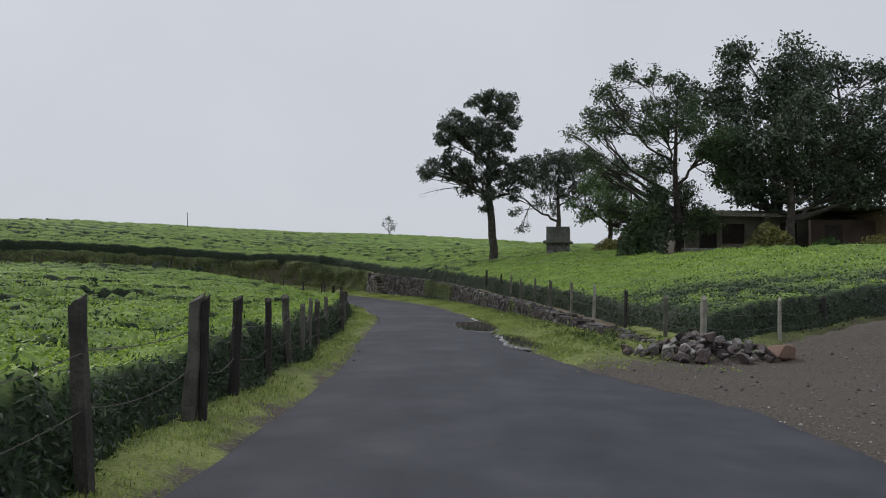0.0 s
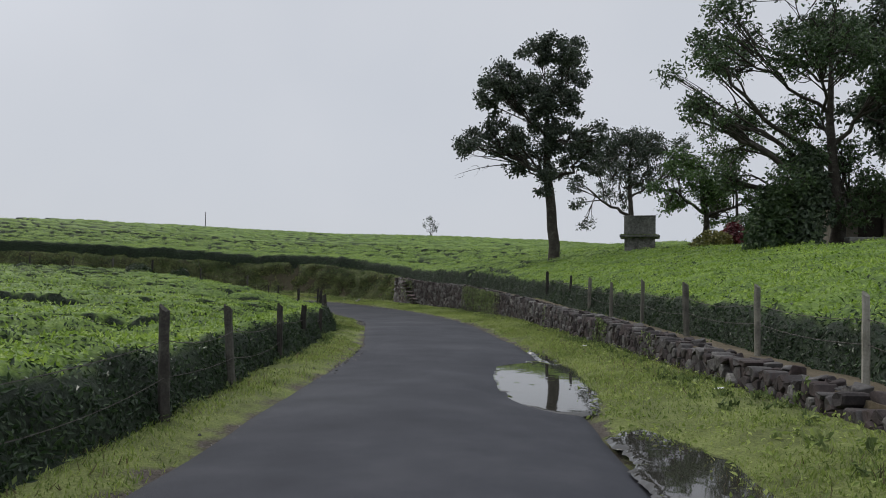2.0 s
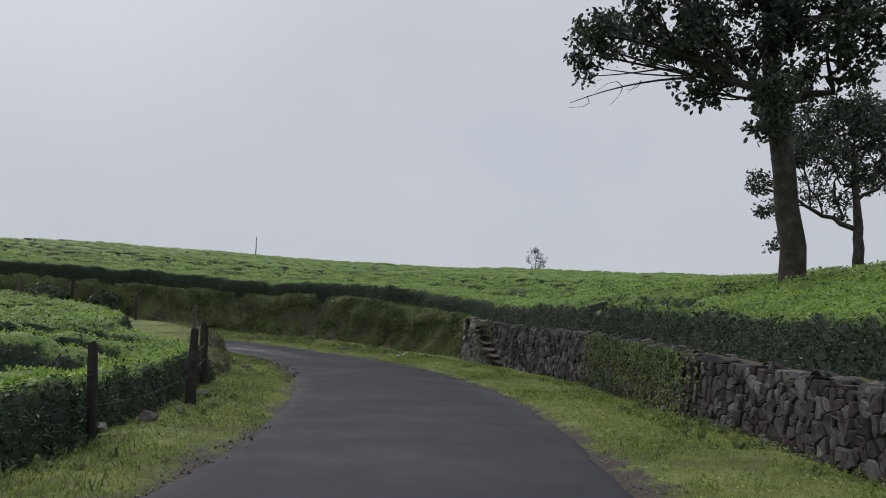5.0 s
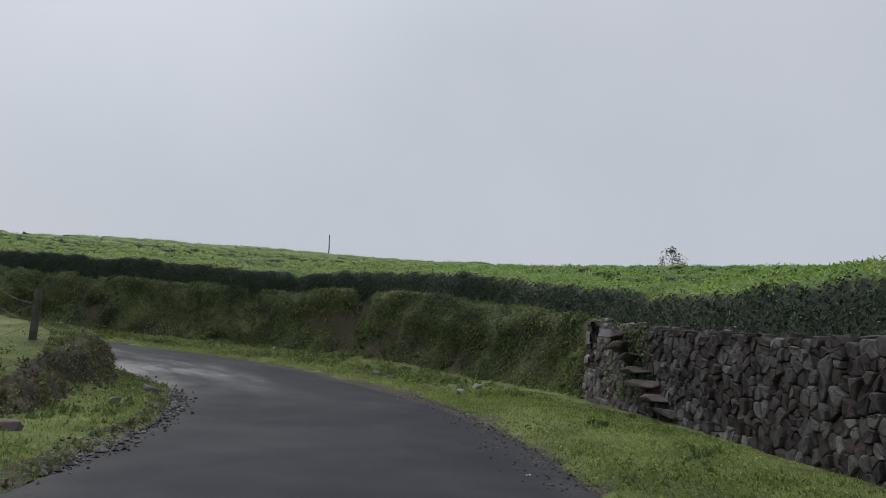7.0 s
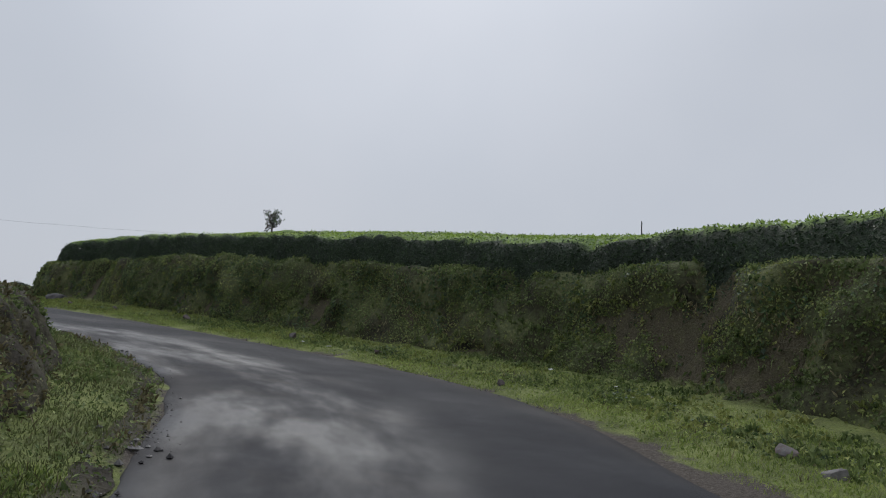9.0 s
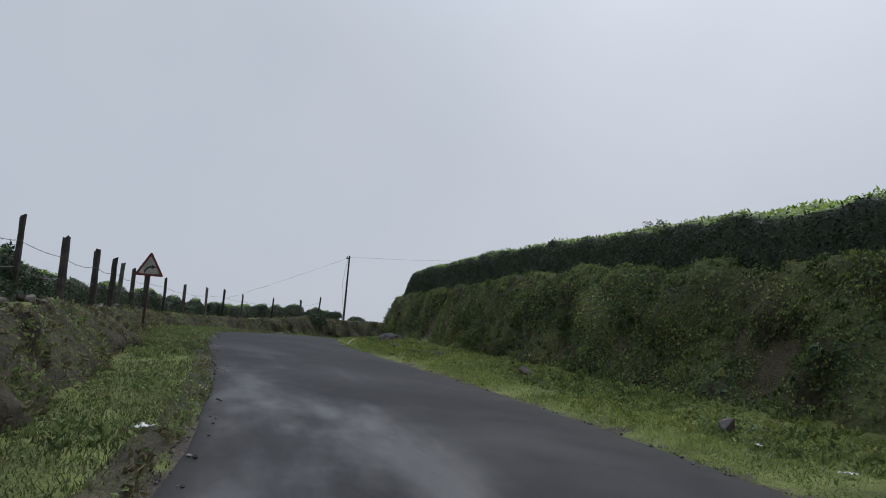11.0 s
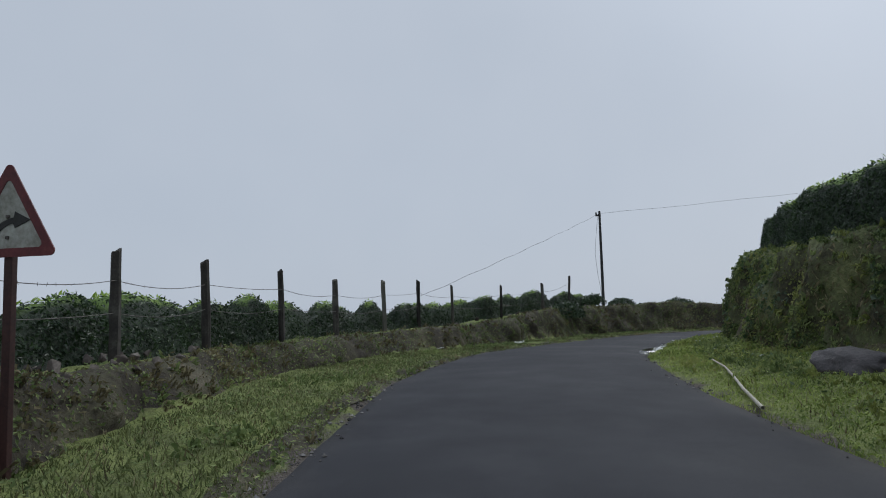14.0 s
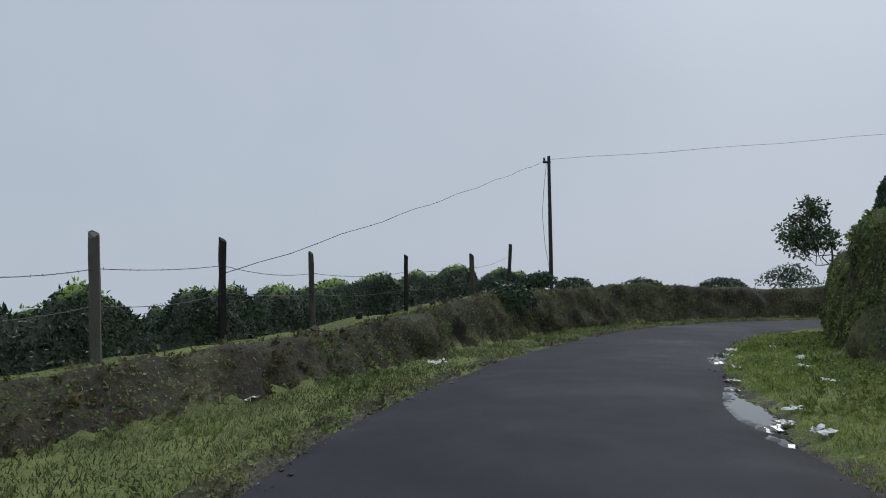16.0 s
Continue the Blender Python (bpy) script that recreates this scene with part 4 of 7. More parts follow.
def scatter_strip(n, s0, s1, d0, d1, right):
    s = rng_g.uniform(s0, s1, n)
    d = rng_g.uniform(d0, d1, n)
    hw = np.interp(s + ARC0, ARC, LINE[:, 2])
    x, y = road_point(s, (hw + d) * (1 if right else -1))
    return s, d, x, y


def soil_normal(x, y, e=0.12):
    zx, zy = (soil(x + e, y) - soil(x - e, y)) / (2 * e), (soil(x, y + e) - soil(x, y - e)) / (2 * e)
    return unit(np.stack([-zx, -zy, np.ones_like(zx)], 1))


def grass_strip(n, s0, s1, d0, d1, right, height, label, mat, patch=0.0):
    s, d, x, y = scatter_strip(n, s0, s1, d0, d1, right)
    keep = fbm(x, y, 1.6, 3, 91) + 0.5 * (rng_g.random(n) - 0.5) + 0.55 * step01(0.0, 0.35, d) > patch
    keep &= ~((x > 1.2) & (y < 12.6 + 0.55 * (x - 3.0)))
    s, d, x, y = s[keep], d[keep], x[keep], y[keep]
    z = soil(x, y)
    n = len(x)
    h = 0.6 * height * rng_g.uniform(0.45, 1.3, n) * (1 + 0.6 * vnoise(x, y, 0.8, 95))
    a = rng_g.uniform(0, 2 * np.pi, n)
    w = 0.0065 * rng_g.uniform(0.7, 1.5, n)
    lean = rng_g.normal(size=(n, 2)) * h[:, None] * 0.55
    dx, dy = np.cos(a) * w, np.sin(a) * w
    v = np.stack([np.stack([x - dx, y - dy, z - 0.01], 1), np.stack([x + dx, y + dy, z - 0.01], 1), np.stack([x + lean[:, 0], y + lean[:, 1], z + h], 1)], 1)
    tagged(new("grass", mesh_from("grass", v.reshape(-1, 3), np.arange(3 * n).reshape(n, 3), mat)), label, "grass", kind="stuff")


grass_strip(170000, -2, 58, 0.0, 2.6, True, 0.055, "short green turf on the roadside verge", M_GRASS, 0.24)
grass_strip(150000, 56, 113, 0.0, 2.2, True, 0.06, "short green turf below the earth bank", M_GRASS, 0.24)
grass_strip(95000, 0, 60, 0.0, 1.9, False, 0.06, "short green turf beside the fence", M_GRASS, 0.24)
grass_strip(125000, 56, 124, 0.0, 2.0, False, 0.06, "short dull green turf beside the low bank", M_GRASS_DULL, 0.14)
grass_strip(12000, 0, 112, 0.2, 2.0, True, 0.12, "taller dry grass tufts along the verge", M_DRY, 0.5)
grass_strip(12000, 0, 124, 0.2, 1.6, False, 0.12, "taller dry grass tufts along the verge", M_DRY, 0.5)


def herb_strip(n, s0, s1, d0, d1, right, size, label, mat, patch, droop=0.6, seed=101):
    s, d, x, y = scatter_strip(n, s0, s1, d0, d1, right)
    keep = fbm(x * 1.0, y * 1.0, 1.3, 4, seed) + 0.35 * (rng_g.random(n) - 0.5) > patch
    x, y = x[keep], y[keep]
    nn = soil_normal(x, y)
    k = len(x)
    # steeper ground holds more surface for the same plan
    rep = np.floor((1 / nn[:, 2]).clip(1, 3.2) + rng_g.random(k) * 0.9).astype(int)
    x, y, nn = (np.repeat(v, rep, 0) for v in (x, y, nn))
    k = len(x)
    x, y = x + rng_g.normal(size=k) * 0.05, y + rng_g.normal(size=k) * 0.05
    pos = np.stack([x, y, soil(x, y) + 0.015], 1) + nn * rng_g.uniform(0, 0.05, k)[:, None]
    ln = unit(nn + 0.7 * rng_g.normal(size=(k, 3)))
    sz = size * rng_g.uniform(0.5, 1.4, k)
    v, q = leaf_quads(pos, ln, sz, sz * 0.5, rng_g, droop)
    tagged(new("bank_plants", mesh_from("bank_plants", v, q, mat)), label, "plants", kind="stuff")


herb_strip(14000, 0, 50, 0.5, 2.0, False, 0.045, "weeds along the foot of the tea hedge", M_BANKGRASS, 0.0, 0.1, 181)

# ---- rough faces of the earth banks ----


def bank_face(label, s0, s1, d0, d1, right, proud, rough, material):
    """The eroded face of a cut bank: bulges, ribs and hollows pushed out of the slope towards the road."""
    sg = np.arange(s0, s1, 0.1)
    dg = np.linspace(d0, d1, 40)
    S, D = np.meshgrid(sg, dg, indexing="ij")
    sgn = 1 if right else -1
    hw = np.interp(S + ARC0, ARC, LINE[:, 2])
    x, y = road_point(S, sgn * (hw + D))
    z = soil(x, y).reshape(S.shape)
    x1, y1 = road_point(S, sgn * (hw + D - 1.0))
    steep = (np.gradient(z, axis=1) / np.gradient(D, axis=1)).clip(0, 3)
    low = np.interp(S + ARC0, ARC, LINE[:, 3])
    relief = 0.55 * fbm(S, (z - low) * 1.3, 2.4, 3, 205) + 0.45 * fbm(S * 1.0, z * 1.5, 0.9, 4, 211) + 0.22 * vnoise(S, z * 0.35, 0.3, 215) + 0.2 - 0.8 * np.abs(vnoise(S + 0.4 * z, z * 0.3, 1.1, 217))
    push = (proud + rough * relief.clip(-0.2, 0.6)) * (steep / (0.6 + steep)) * step01(s0, s0 + 1.6, S)
    x, y = x + (x1 - x) * push, y + (y1 - y) * push
    z = z + 0.05 * steep.clip(0, 1) + 0.05 * rough * vnoise(S, D * 3, 0.25, 219) * steep.clip(0, 1) - 0.05 * (1 - steep.clip(0, 0.3) / 0.3)
    idx = np.arange(S.size).reshape(S.shape)
    q = np.stack([idx[:-1, :-1], idx[1:, :-1], idx[1:, 1:], idx[:-1, 1:]], -1).reshape(-1, 4)
    if right:
        q = q[:, ::-1]
    me = mesh_from("earth_bank", np.stack([x, y, z], -1).reshape(-1, 3), q, material, True)
    tagged(new("earth_bank", me), label, "bank", kind="structure")
    return me


def on_mesh(me, density, rng):
    """Random places on a mesh of quads: position, normal, and steepness from 0 to 1."""
    c, n, area = quad_stats(me)
    count = np.floor(area * density + rng.random(len(area))).astype(int)
    f = np.repeat(np.arange(len(count)), count)
    u, w = rng.random((2, len(f), 1))
    q = c[f]
    return (q[:, 0] * (1 - u) + q[:, 1] * u) * (1 - w) + (q[:, 3] * (1 - u) + q[:, 2] * u) * w, n[f]


def herbs(me, density, size, label, mat, patch, droop, seed, spread=0.7, narrow=0.5, lo=-1.0, hi=0.995):
    p, n = on_mesh(me, density, rng_g)
    k = fbm(p[:, 0] + p[:, 2] * 0.7, p[:, 1] + p[:, 2], 1.1, 4, seed) + 0.3 * (rng_g.random(len(p)) - 0.5) > patch
    k &= (n[:, 2] > lo) & (n[:, 2] < hi)
    p, n = p[k], n[k]
    p = p + n * rng_g.uniform(-0.01, 0.05, len(p))[:, None]
    ln = unit(n + spread * rng_g.normal(size=n.shape))
    sz = size * rng_g.uniform(0.45, 1.5, len(p))
    v, q = leaf_quads(p, ln, sz, sz * narrow, rng_g, droop)
    tagged(new("bank_plants", mesh_from("bank_plants", v, q, mat)), label, "plants", kind="stuff")


def tufts(centres, normals, blades, length, label, mat, droop, width=0.012, splay=0.6):
    """Grass clumps: each a spray of bent two-piece blades from one root."""
    k = len(centres)
    c, nn = np.repeat(centres, blades, 0), np.repeat(normals, blades, 0)
    n = len(c)
    size = np.repeat(length * rng_g.uniform(0.55, 1.4, k), blades) * rng_g.uniform(0.5, 1.15, n)
    way = unit(nn + np.array([0, 0, 0.5]) + splay * rng_g.normal(size=(n, 3)))
    root = c + rng_g.normal(size=(n, 3)) * 0.025
    side = unit(np.cross(way, rng_g.normal(size=(n, 3)))) * (width * rng_g.uniform(0.6, 1.4, n))[:, None]
    knee = root + way * size[:, None] * 0.55
    tip = knee + (way * 0.5 + np.array([0, 0, -droop])) * size[:, None] * 0.6
    v = np.stack([root - side, root + side, knee + side * 0.8, tip, knee - side * 0.8], 1)
    f = np.arange(5 * n).reshape(n, 5)
    tagged(new("grass_tufts", mesh_from("grass_tufts", v.reshape(-1, 3), f, mat)), label, "grass", kind="stuff")


def bank_tufts(me, density, blades, length, label, mat, droop, patch, seed, lo=-1.0, hi=0.97):
    p, n = on_mesh(me, density, rng_g)
    k = (fbm(p[:, 0] + p[:, 2] * 0.7, p[:, 1] + p[:, 2], 1.6, 4, seed) + 0.25 * (rng_g.random(len(p)) - 0.5) > patch) & (n[:, 2] > lo) & (n[:, 2] < hi)
    tufts(p[k], n[k], blades, length, label, mat, droop)


def verge_tufts(n, s0, s1, d0, d1, right, blades, length, label, mat, patch, seed):
    s, d, x, y = scatter_strip(n, s0, s1, d0, d1, right)
    k = fbm(x, y, 1.8, 3, seed) + 0.25 * (rng_g.random(n) - 0.5) > patch
    x, y = x[k], y[k]
    tufts(np.stack([x, y, soil(x, y)], 1), np.tile([0.0, 0, 1.0], (len(x), 1)), blades, length, label, mat, 0.25, 0.014, 0.8)


BANK_OUT = bank_face("steep mossy earth bank cut below the tea hedge", 56.0, 113, 0.7, 4.6, True, 0.06, 0.85, M_BANK)
BANK_IN = bank_face("low crumbling earth bank under the fence", 48, 134, 0.12, 3.0, False, 0.12, 0.8, M_BANK_LOW)
herbs(BANK_OUT, 800, 0.048, "low green herbs and creepers clothing the earth bank", M_BANKGRASS, -0.03, 0.5, 101, 0.6, 0.65)
herbs(BANK_OUT, 260, 0.075, "dark leafy creepers in the hollows of the earth bank", M_LEAF_MID, 0.2, 0.5, 121, 0.5, 0.7)
herbs(BANK_OUT, 130, 0.11, "dry grass blades hanging on the earth bank", M_DRY, 0.04, 1.2, 131, 0.5, 0.2)
herbs(BANK_OUT, 340, 0.045, "yellow-green moss and seedlings on the bank", M_MOSS, 0.05, 0.3, 151, 0.6, 0.65)
bank_tufts(BANK_OUT, 14, 12, 0.13, "long green grass hanging down the earth bank", M_BANKGRASS, 1.1, 0.0, 141)
bank_tufts(BANK_OUT, 8, 12, 0.13, "pale yellow-green grass hanging down the earth bank", M_MOSS, 1.1, 0.1, 143)
bank_tufts(BANK_OUT, 26, 14, 0.11, "grass fringe on the rounded lip of the bank", M_BANKGRASS, 0.5, -0.1, 145, 0.55, 0.96)
verge_tufts(3600, 57, 113, 0.9, 2.6, True, 12, 0.1, "dark weeds along the foot of the bank", M_BANKGRASS, 0.08, 301)
verge_tufts(1500, 57, 113, 0.7, 2.4, True, 14, 0.085, "fresh green weeds along the foot of the bank", M_MOSS, 0.16, 303)
verge_tufts(1500, 74, 112, 0.3, 2.3, True, 12, 0.085, "bright leafy weeds on the sloping verge", M_MOSS, 0.0, 317)
verge_tufts(1500, 12, 57, 1.2, 2.6, True, 14, 0.09, "weeds along the foot of the stone wall", M_BANKGRASS, 0.0, 305)
herbs(BANK_IN, 420, 0.04, "low dark herbs on the stony roadside bank", M_BANKGRASS, -0.2, 0.3, 161, 0.6, 0.6)
herbs(BANK_IN, 170, 0.06, "dry brown grass on the stony roadside bank", M_DRY, -0.12, 0.5, 171, 0.7, 0.22)
bank_tufts(BANK_IN, 14, 10, 0.09, "dry brown grass tufts on the low bank", M_DRY, 0.5, -0.04, 173)
bank_tufts(BANK_IN, 26, 10, 0.1, "pale dry grass on the lip of the low bank", M_DRY, 0.4, -0.05, 177, 0.6, 0.97)
bank_tufts(BANK_IN, 12, 10, 0.09, "dark green weeds on the low bank", M_BANKGRASS, 0.4, 0.0, 175)
verge_tufts(2600, 48, 124, 0.5, 1.5, False, 12, 0.08, "weeds along the foot of the low bank", M_BANKGRASS, 0.08, 307)
verge_tufts(1500, 0, 50, 0.7, 2.1, False, 12, 0.1, "weeds along the foot of the tea hedge", M_BANKGRASS, 0.05, 309)
herb_strip(22000, 48, 112, 0.05, 2.2, True, 0.05, "creeping clover and weeds in the verge turf", M_GRASS, -0.02, -0.1, 311)
herb_strip(16000, 10, 56, 0.05, 2.4, True, 0.05, "creeping clover and weeds in the verge turf", M_GRASS, -0.02, -0.1, 313)
herb_strip(12000, 40, 116, 0.05, 1.6, False, 0.05, "creeping clover and weeds in the verge turf", M_BANKGRASS, 0.0, -0.1, 315)

# ---- trees ----


def kmeans(p, k, rng, rounds=6):
    c = p[rng.choice(len(p), k, replace=False)]
    for _ in range(rounds):
        j = ((p[:, None] - c[None]) ** 2).sum(2).argmin(1)
        c = np.array([p[j == i].mean(0) if (j == i).any() else c[i] for i in range(k)])
    return j, c


def make_tree(name, label, base, fork, radius, blobs, seed, leaf_mat, targets=220, per=40, leaf=0.16, clump=0.42, limbs=7, twig=0.012, dead=(), lean=(0, 0), sink=0.4, bare=0.0, narrow=0.5):
    """A tree from its trunk's base, the height of its fork, and crown clumps (x, y, z from the base, radius)."""
    rng = np.random.default_rng(seed)
    root = thing(name, label, "tree", base)
    vol = np.array([b[3] ** 2.2 for b in blobs])
    pick = rng.choice(len(blobs), targets, p=vol / vol.sum())
    tg = []
    for i in pick:
        bx, by, bz, br = blobs[i]
        v = unit(rng.normal(size=3)) * br * rng.uniform(0.35, 1.0) ** 0.6
        v[2] *= 0.8
        tg.append((bx + v[0], by + v[1], bz + v[2]))
    tg = np.array(tg)
    top = np.array([lean[0], lean[1], fork])
    trunk_top = np.array([lean[0] * 1.3, lean[1] * 1.3, tg[:, 2].max() * 0.82])
    trunk = np.vstack([bez((0, 0, -sink), (lean[0] * 0.2, lean[1] * 0.2, fork * 0.5), top, 7), bez(top, (top + trunk_top) / 2 + rng.normal(size=3) * 0.25, trunk_top, 8)[1:]])
    zt = trunk[:, 2]
    rad = radius * np.interp(zt, [-sink, 0.1, 0.6, fork, trunk_top[2]], [1.5, 1.3, 1.0, 0.78, 0.12])
    trunk[:, :2] += rng.normal(size=(len(trunk), 2)) * radius * 0.12
    part("trunk", tubes_mesh("trunk", [(trunk, rad, 12)], M_BARK), root, "grey-brown rough-barked trunk")
    tubes = []
    j, c = kmeans(tg, limbs, rng)
    for i in range(limbs):
        mine = tg[j == i]
        if not len(mine):
            continue
        h = np.clip(c[i, 2] - 0.55 * np.hypot(c[i, 0], c[i, 1]) - 0.4, fork * 0.85, trunk_top[2] * 0.95)
        k = np.array([np.interp(h, zt, trunk[:, a]) for a in range(3)])
        r0 = float(np.interp(h, zt, rad)) * 0.62
        ctrl = k + (c[i] - k) * np.array([0.5, 0.5, 0.4]) + rng.normal(size=3) * 0.5
        limb = bez(k, ctrl, c[i], 9)
        limb[1:-1] += rng.normal(size=(7, 3)) * 0.12
        tubes.append((limb, np.linspace(r0, r0 * 0.35, 9), 7))
        n_sub = max(1, min(len(mine), 2 + len(mine) // 7))
        jj, cc = kmeans(mine, n_sub, rng)
        for a in range(n_sub):
            some = mine[jj == a]
            if not len(some):
                continue
            q = limb[rng.integers(3, 8)]
            sub = bez(q, (q + cc[a]) / 2 + rng.normal(size=3) * 0.25 + (0, 0, 0.12), cc[a], 6)
            tubes.append((sub, np.linspace(r0 * 0.38, max(twig * 1.2, r0 * 0.14), 6), 5))
            for tt in some:
                q2 = sub[rng.integers(2, 6)]
                tw = bez(q2, (q2 + tt) / 2 + rng.normal(size=3) * 0.12, tt, 5)
                tubes.append((tw, np.linspace(twig * 1.5, twig * 0.5, 5), 4))
    for x0, y0, z0, x1, y1, z1 in dead:
        p = bez((x0, y0, z0), ((x0 + x1) / 2, (y0 + y1) / 2, (z0 + z1) / 2 + 0.3), (x1, y1, z1), 8)
        tubes.append((p, np.linspace(0.035, 0.008, 8), 5))
        for _ in range(5):
            q = p[rng.integers(3, 8)]
            tubes.append((bez(q, q + rng.normal(size=3) * 0.15, q + np.array([-0.45, 0, -0.2]) + rng.normal(size=3) * 0.25, 4), np.linspace(0.012, 0.004, 4), 4))
    part("branchwork", tubes_mesh("branchwork", tubes, M_BARK), root, "crooked branching boughs and twigs")["kind"] = "stuff"
    cl = tg[rng.random(len(tg)) >= bare]
    n = len(cl) * per
    cen = np.repeat(cl, per, 0)
    off = rng.normal(size=(n, 3)).clip(-1.5, 1.5) * clump * np.array([0.55, 0.55, 0.42]) * np.repeat(rng.uniform(0.6, 1.25, len(cl)), per)[:, None]
    ln = unit(rng.normal(size=(n, 3)) + np.array([0, 0, 0.5]))
    sz = leaf * rng.uniform(0.6, 1.3, n)
    v, q = leaf_quads(cen + off, ln, sz, sz * narrow, rng, 0.35, True)
    part("crown", mesh_from("crown", v, q, leaf_mat), root, "uneven leafy crown with gaps")
    return root


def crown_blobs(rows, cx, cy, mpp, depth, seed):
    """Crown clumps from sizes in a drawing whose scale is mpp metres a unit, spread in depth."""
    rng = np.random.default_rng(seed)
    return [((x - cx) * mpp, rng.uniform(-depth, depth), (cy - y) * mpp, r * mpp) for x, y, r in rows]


def at_ground(x, y, dz=0.0):
    return (x, y, float(soil(x, y)[0]) + dz)


# tall single tree in the tea
make_tree("tree", "tall dark-leaved tree with a bare trunk standing in the tea", at_ground(3.5, 49.0), 4.9, 0.3,
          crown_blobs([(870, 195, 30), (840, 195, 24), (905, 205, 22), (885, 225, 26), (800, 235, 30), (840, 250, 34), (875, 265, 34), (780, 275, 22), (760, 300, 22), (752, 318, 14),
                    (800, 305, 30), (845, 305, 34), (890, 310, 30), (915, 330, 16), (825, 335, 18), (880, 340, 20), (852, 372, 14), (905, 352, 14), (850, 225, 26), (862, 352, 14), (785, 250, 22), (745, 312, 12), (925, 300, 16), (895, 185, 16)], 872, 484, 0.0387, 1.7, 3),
          21, M_LEAF_HAZY, targets=430, per=70, leaf=0.155, clump=0.36, limbs=10, twig=0.02, dead=[(-2.2, 0, 5.6, -5.2, -0.2, 5.0)], lean=(-0.35, 0.1), narrow=0.55)
# tree behind the tank
make_tree("tree", "rounded dark tree with drooping limbs behind the concrete tank", at_ground(11.2, 69.5), 3.0, 0.28,
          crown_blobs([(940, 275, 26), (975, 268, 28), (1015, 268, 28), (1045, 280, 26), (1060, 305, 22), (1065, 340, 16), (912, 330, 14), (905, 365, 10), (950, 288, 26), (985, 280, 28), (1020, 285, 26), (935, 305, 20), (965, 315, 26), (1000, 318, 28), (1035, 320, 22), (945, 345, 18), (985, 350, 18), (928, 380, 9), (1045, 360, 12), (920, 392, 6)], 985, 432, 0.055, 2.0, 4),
          22, M_LEAF_HAZY, targets=340, per=52, leaf=0.18, clump=0.46, limbs=8, twig=0.022, narrow=0.55)
make_tree("tree", "pale green spreading tree with thin crooked branches", at_ground(12.7, 54.3), 2.5, 0.2,
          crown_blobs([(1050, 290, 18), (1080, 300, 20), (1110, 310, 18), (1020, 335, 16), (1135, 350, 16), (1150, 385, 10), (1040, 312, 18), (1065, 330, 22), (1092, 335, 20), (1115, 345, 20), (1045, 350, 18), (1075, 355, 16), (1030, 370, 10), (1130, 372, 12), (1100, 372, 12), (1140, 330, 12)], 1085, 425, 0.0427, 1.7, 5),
          23, M_LEAF_PALE, targets=240, per=36, leaf=0.17, clump=0.42, limbs=7, twig=0.016)
make_tree("tree", "slender half-bare sapling with few leaves", at_ground(14.0, 53.0), 3.2, 0.09,
          [(-1.6, 0, 6.6, 0.5), (-1.0, 0.4, 6.0, 0.6), (-0.4, 0, 5.2, 0.6), (0.5, 0.2, 7.2, 0.6), (0.9, -0.3, 6.2, 0.7), (-2.4, 0.2, 7.2, 0.4)],
          24, M_LEAF_PALE, targets=60, per=22, leaf=0.15, clump=0.3, limbs=5, twig=0.014)
# large half-open tree before the house
make_tree("tree", "large tree with an open crown of crooked branches", at_ground(12.6, 38.0), 2.2, 0.25,
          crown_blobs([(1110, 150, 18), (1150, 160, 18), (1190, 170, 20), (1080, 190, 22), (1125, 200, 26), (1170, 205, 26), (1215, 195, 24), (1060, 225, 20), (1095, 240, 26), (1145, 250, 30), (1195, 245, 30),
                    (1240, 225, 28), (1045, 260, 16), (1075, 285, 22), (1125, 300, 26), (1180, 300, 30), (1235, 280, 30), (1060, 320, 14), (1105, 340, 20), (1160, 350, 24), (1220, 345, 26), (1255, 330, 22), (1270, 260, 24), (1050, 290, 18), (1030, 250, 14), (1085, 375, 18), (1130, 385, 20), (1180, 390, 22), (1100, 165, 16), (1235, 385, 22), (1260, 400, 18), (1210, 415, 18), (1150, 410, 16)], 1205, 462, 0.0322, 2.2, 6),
          25, M_LEAF_MID, targets=900, per=32, leaf=0.145, clump=0.42, limbs=16, twig=0.014, bare=0.06, lean=(-0.15, 0), narrow=0.45)
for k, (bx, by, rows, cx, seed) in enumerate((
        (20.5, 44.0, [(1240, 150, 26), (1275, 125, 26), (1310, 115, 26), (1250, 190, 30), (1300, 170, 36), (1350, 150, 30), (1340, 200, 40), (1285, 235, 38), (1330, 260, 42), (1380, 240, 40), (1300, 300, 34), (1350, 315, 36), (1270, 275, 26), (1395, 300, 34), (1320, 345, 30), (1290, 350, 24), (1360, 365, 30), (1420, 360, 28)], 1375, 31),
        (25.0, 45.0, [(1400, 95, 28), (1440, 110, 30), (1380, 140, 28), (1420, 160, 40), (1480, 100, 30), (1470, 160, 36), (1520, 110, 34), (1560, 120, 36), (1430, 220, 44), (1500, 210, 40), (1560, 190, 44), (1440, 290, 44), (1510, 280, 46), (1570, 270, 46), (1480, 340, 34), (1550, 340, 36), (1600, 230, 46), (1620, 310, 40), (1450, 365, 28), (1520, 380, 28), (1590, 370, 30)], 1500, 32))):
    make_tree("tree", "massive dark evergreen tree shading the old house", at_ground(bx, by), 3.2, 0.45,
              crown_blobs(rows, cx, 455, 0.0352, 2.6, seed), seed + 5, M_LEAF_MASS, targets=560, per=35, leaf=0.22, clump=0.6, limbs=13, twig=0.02)
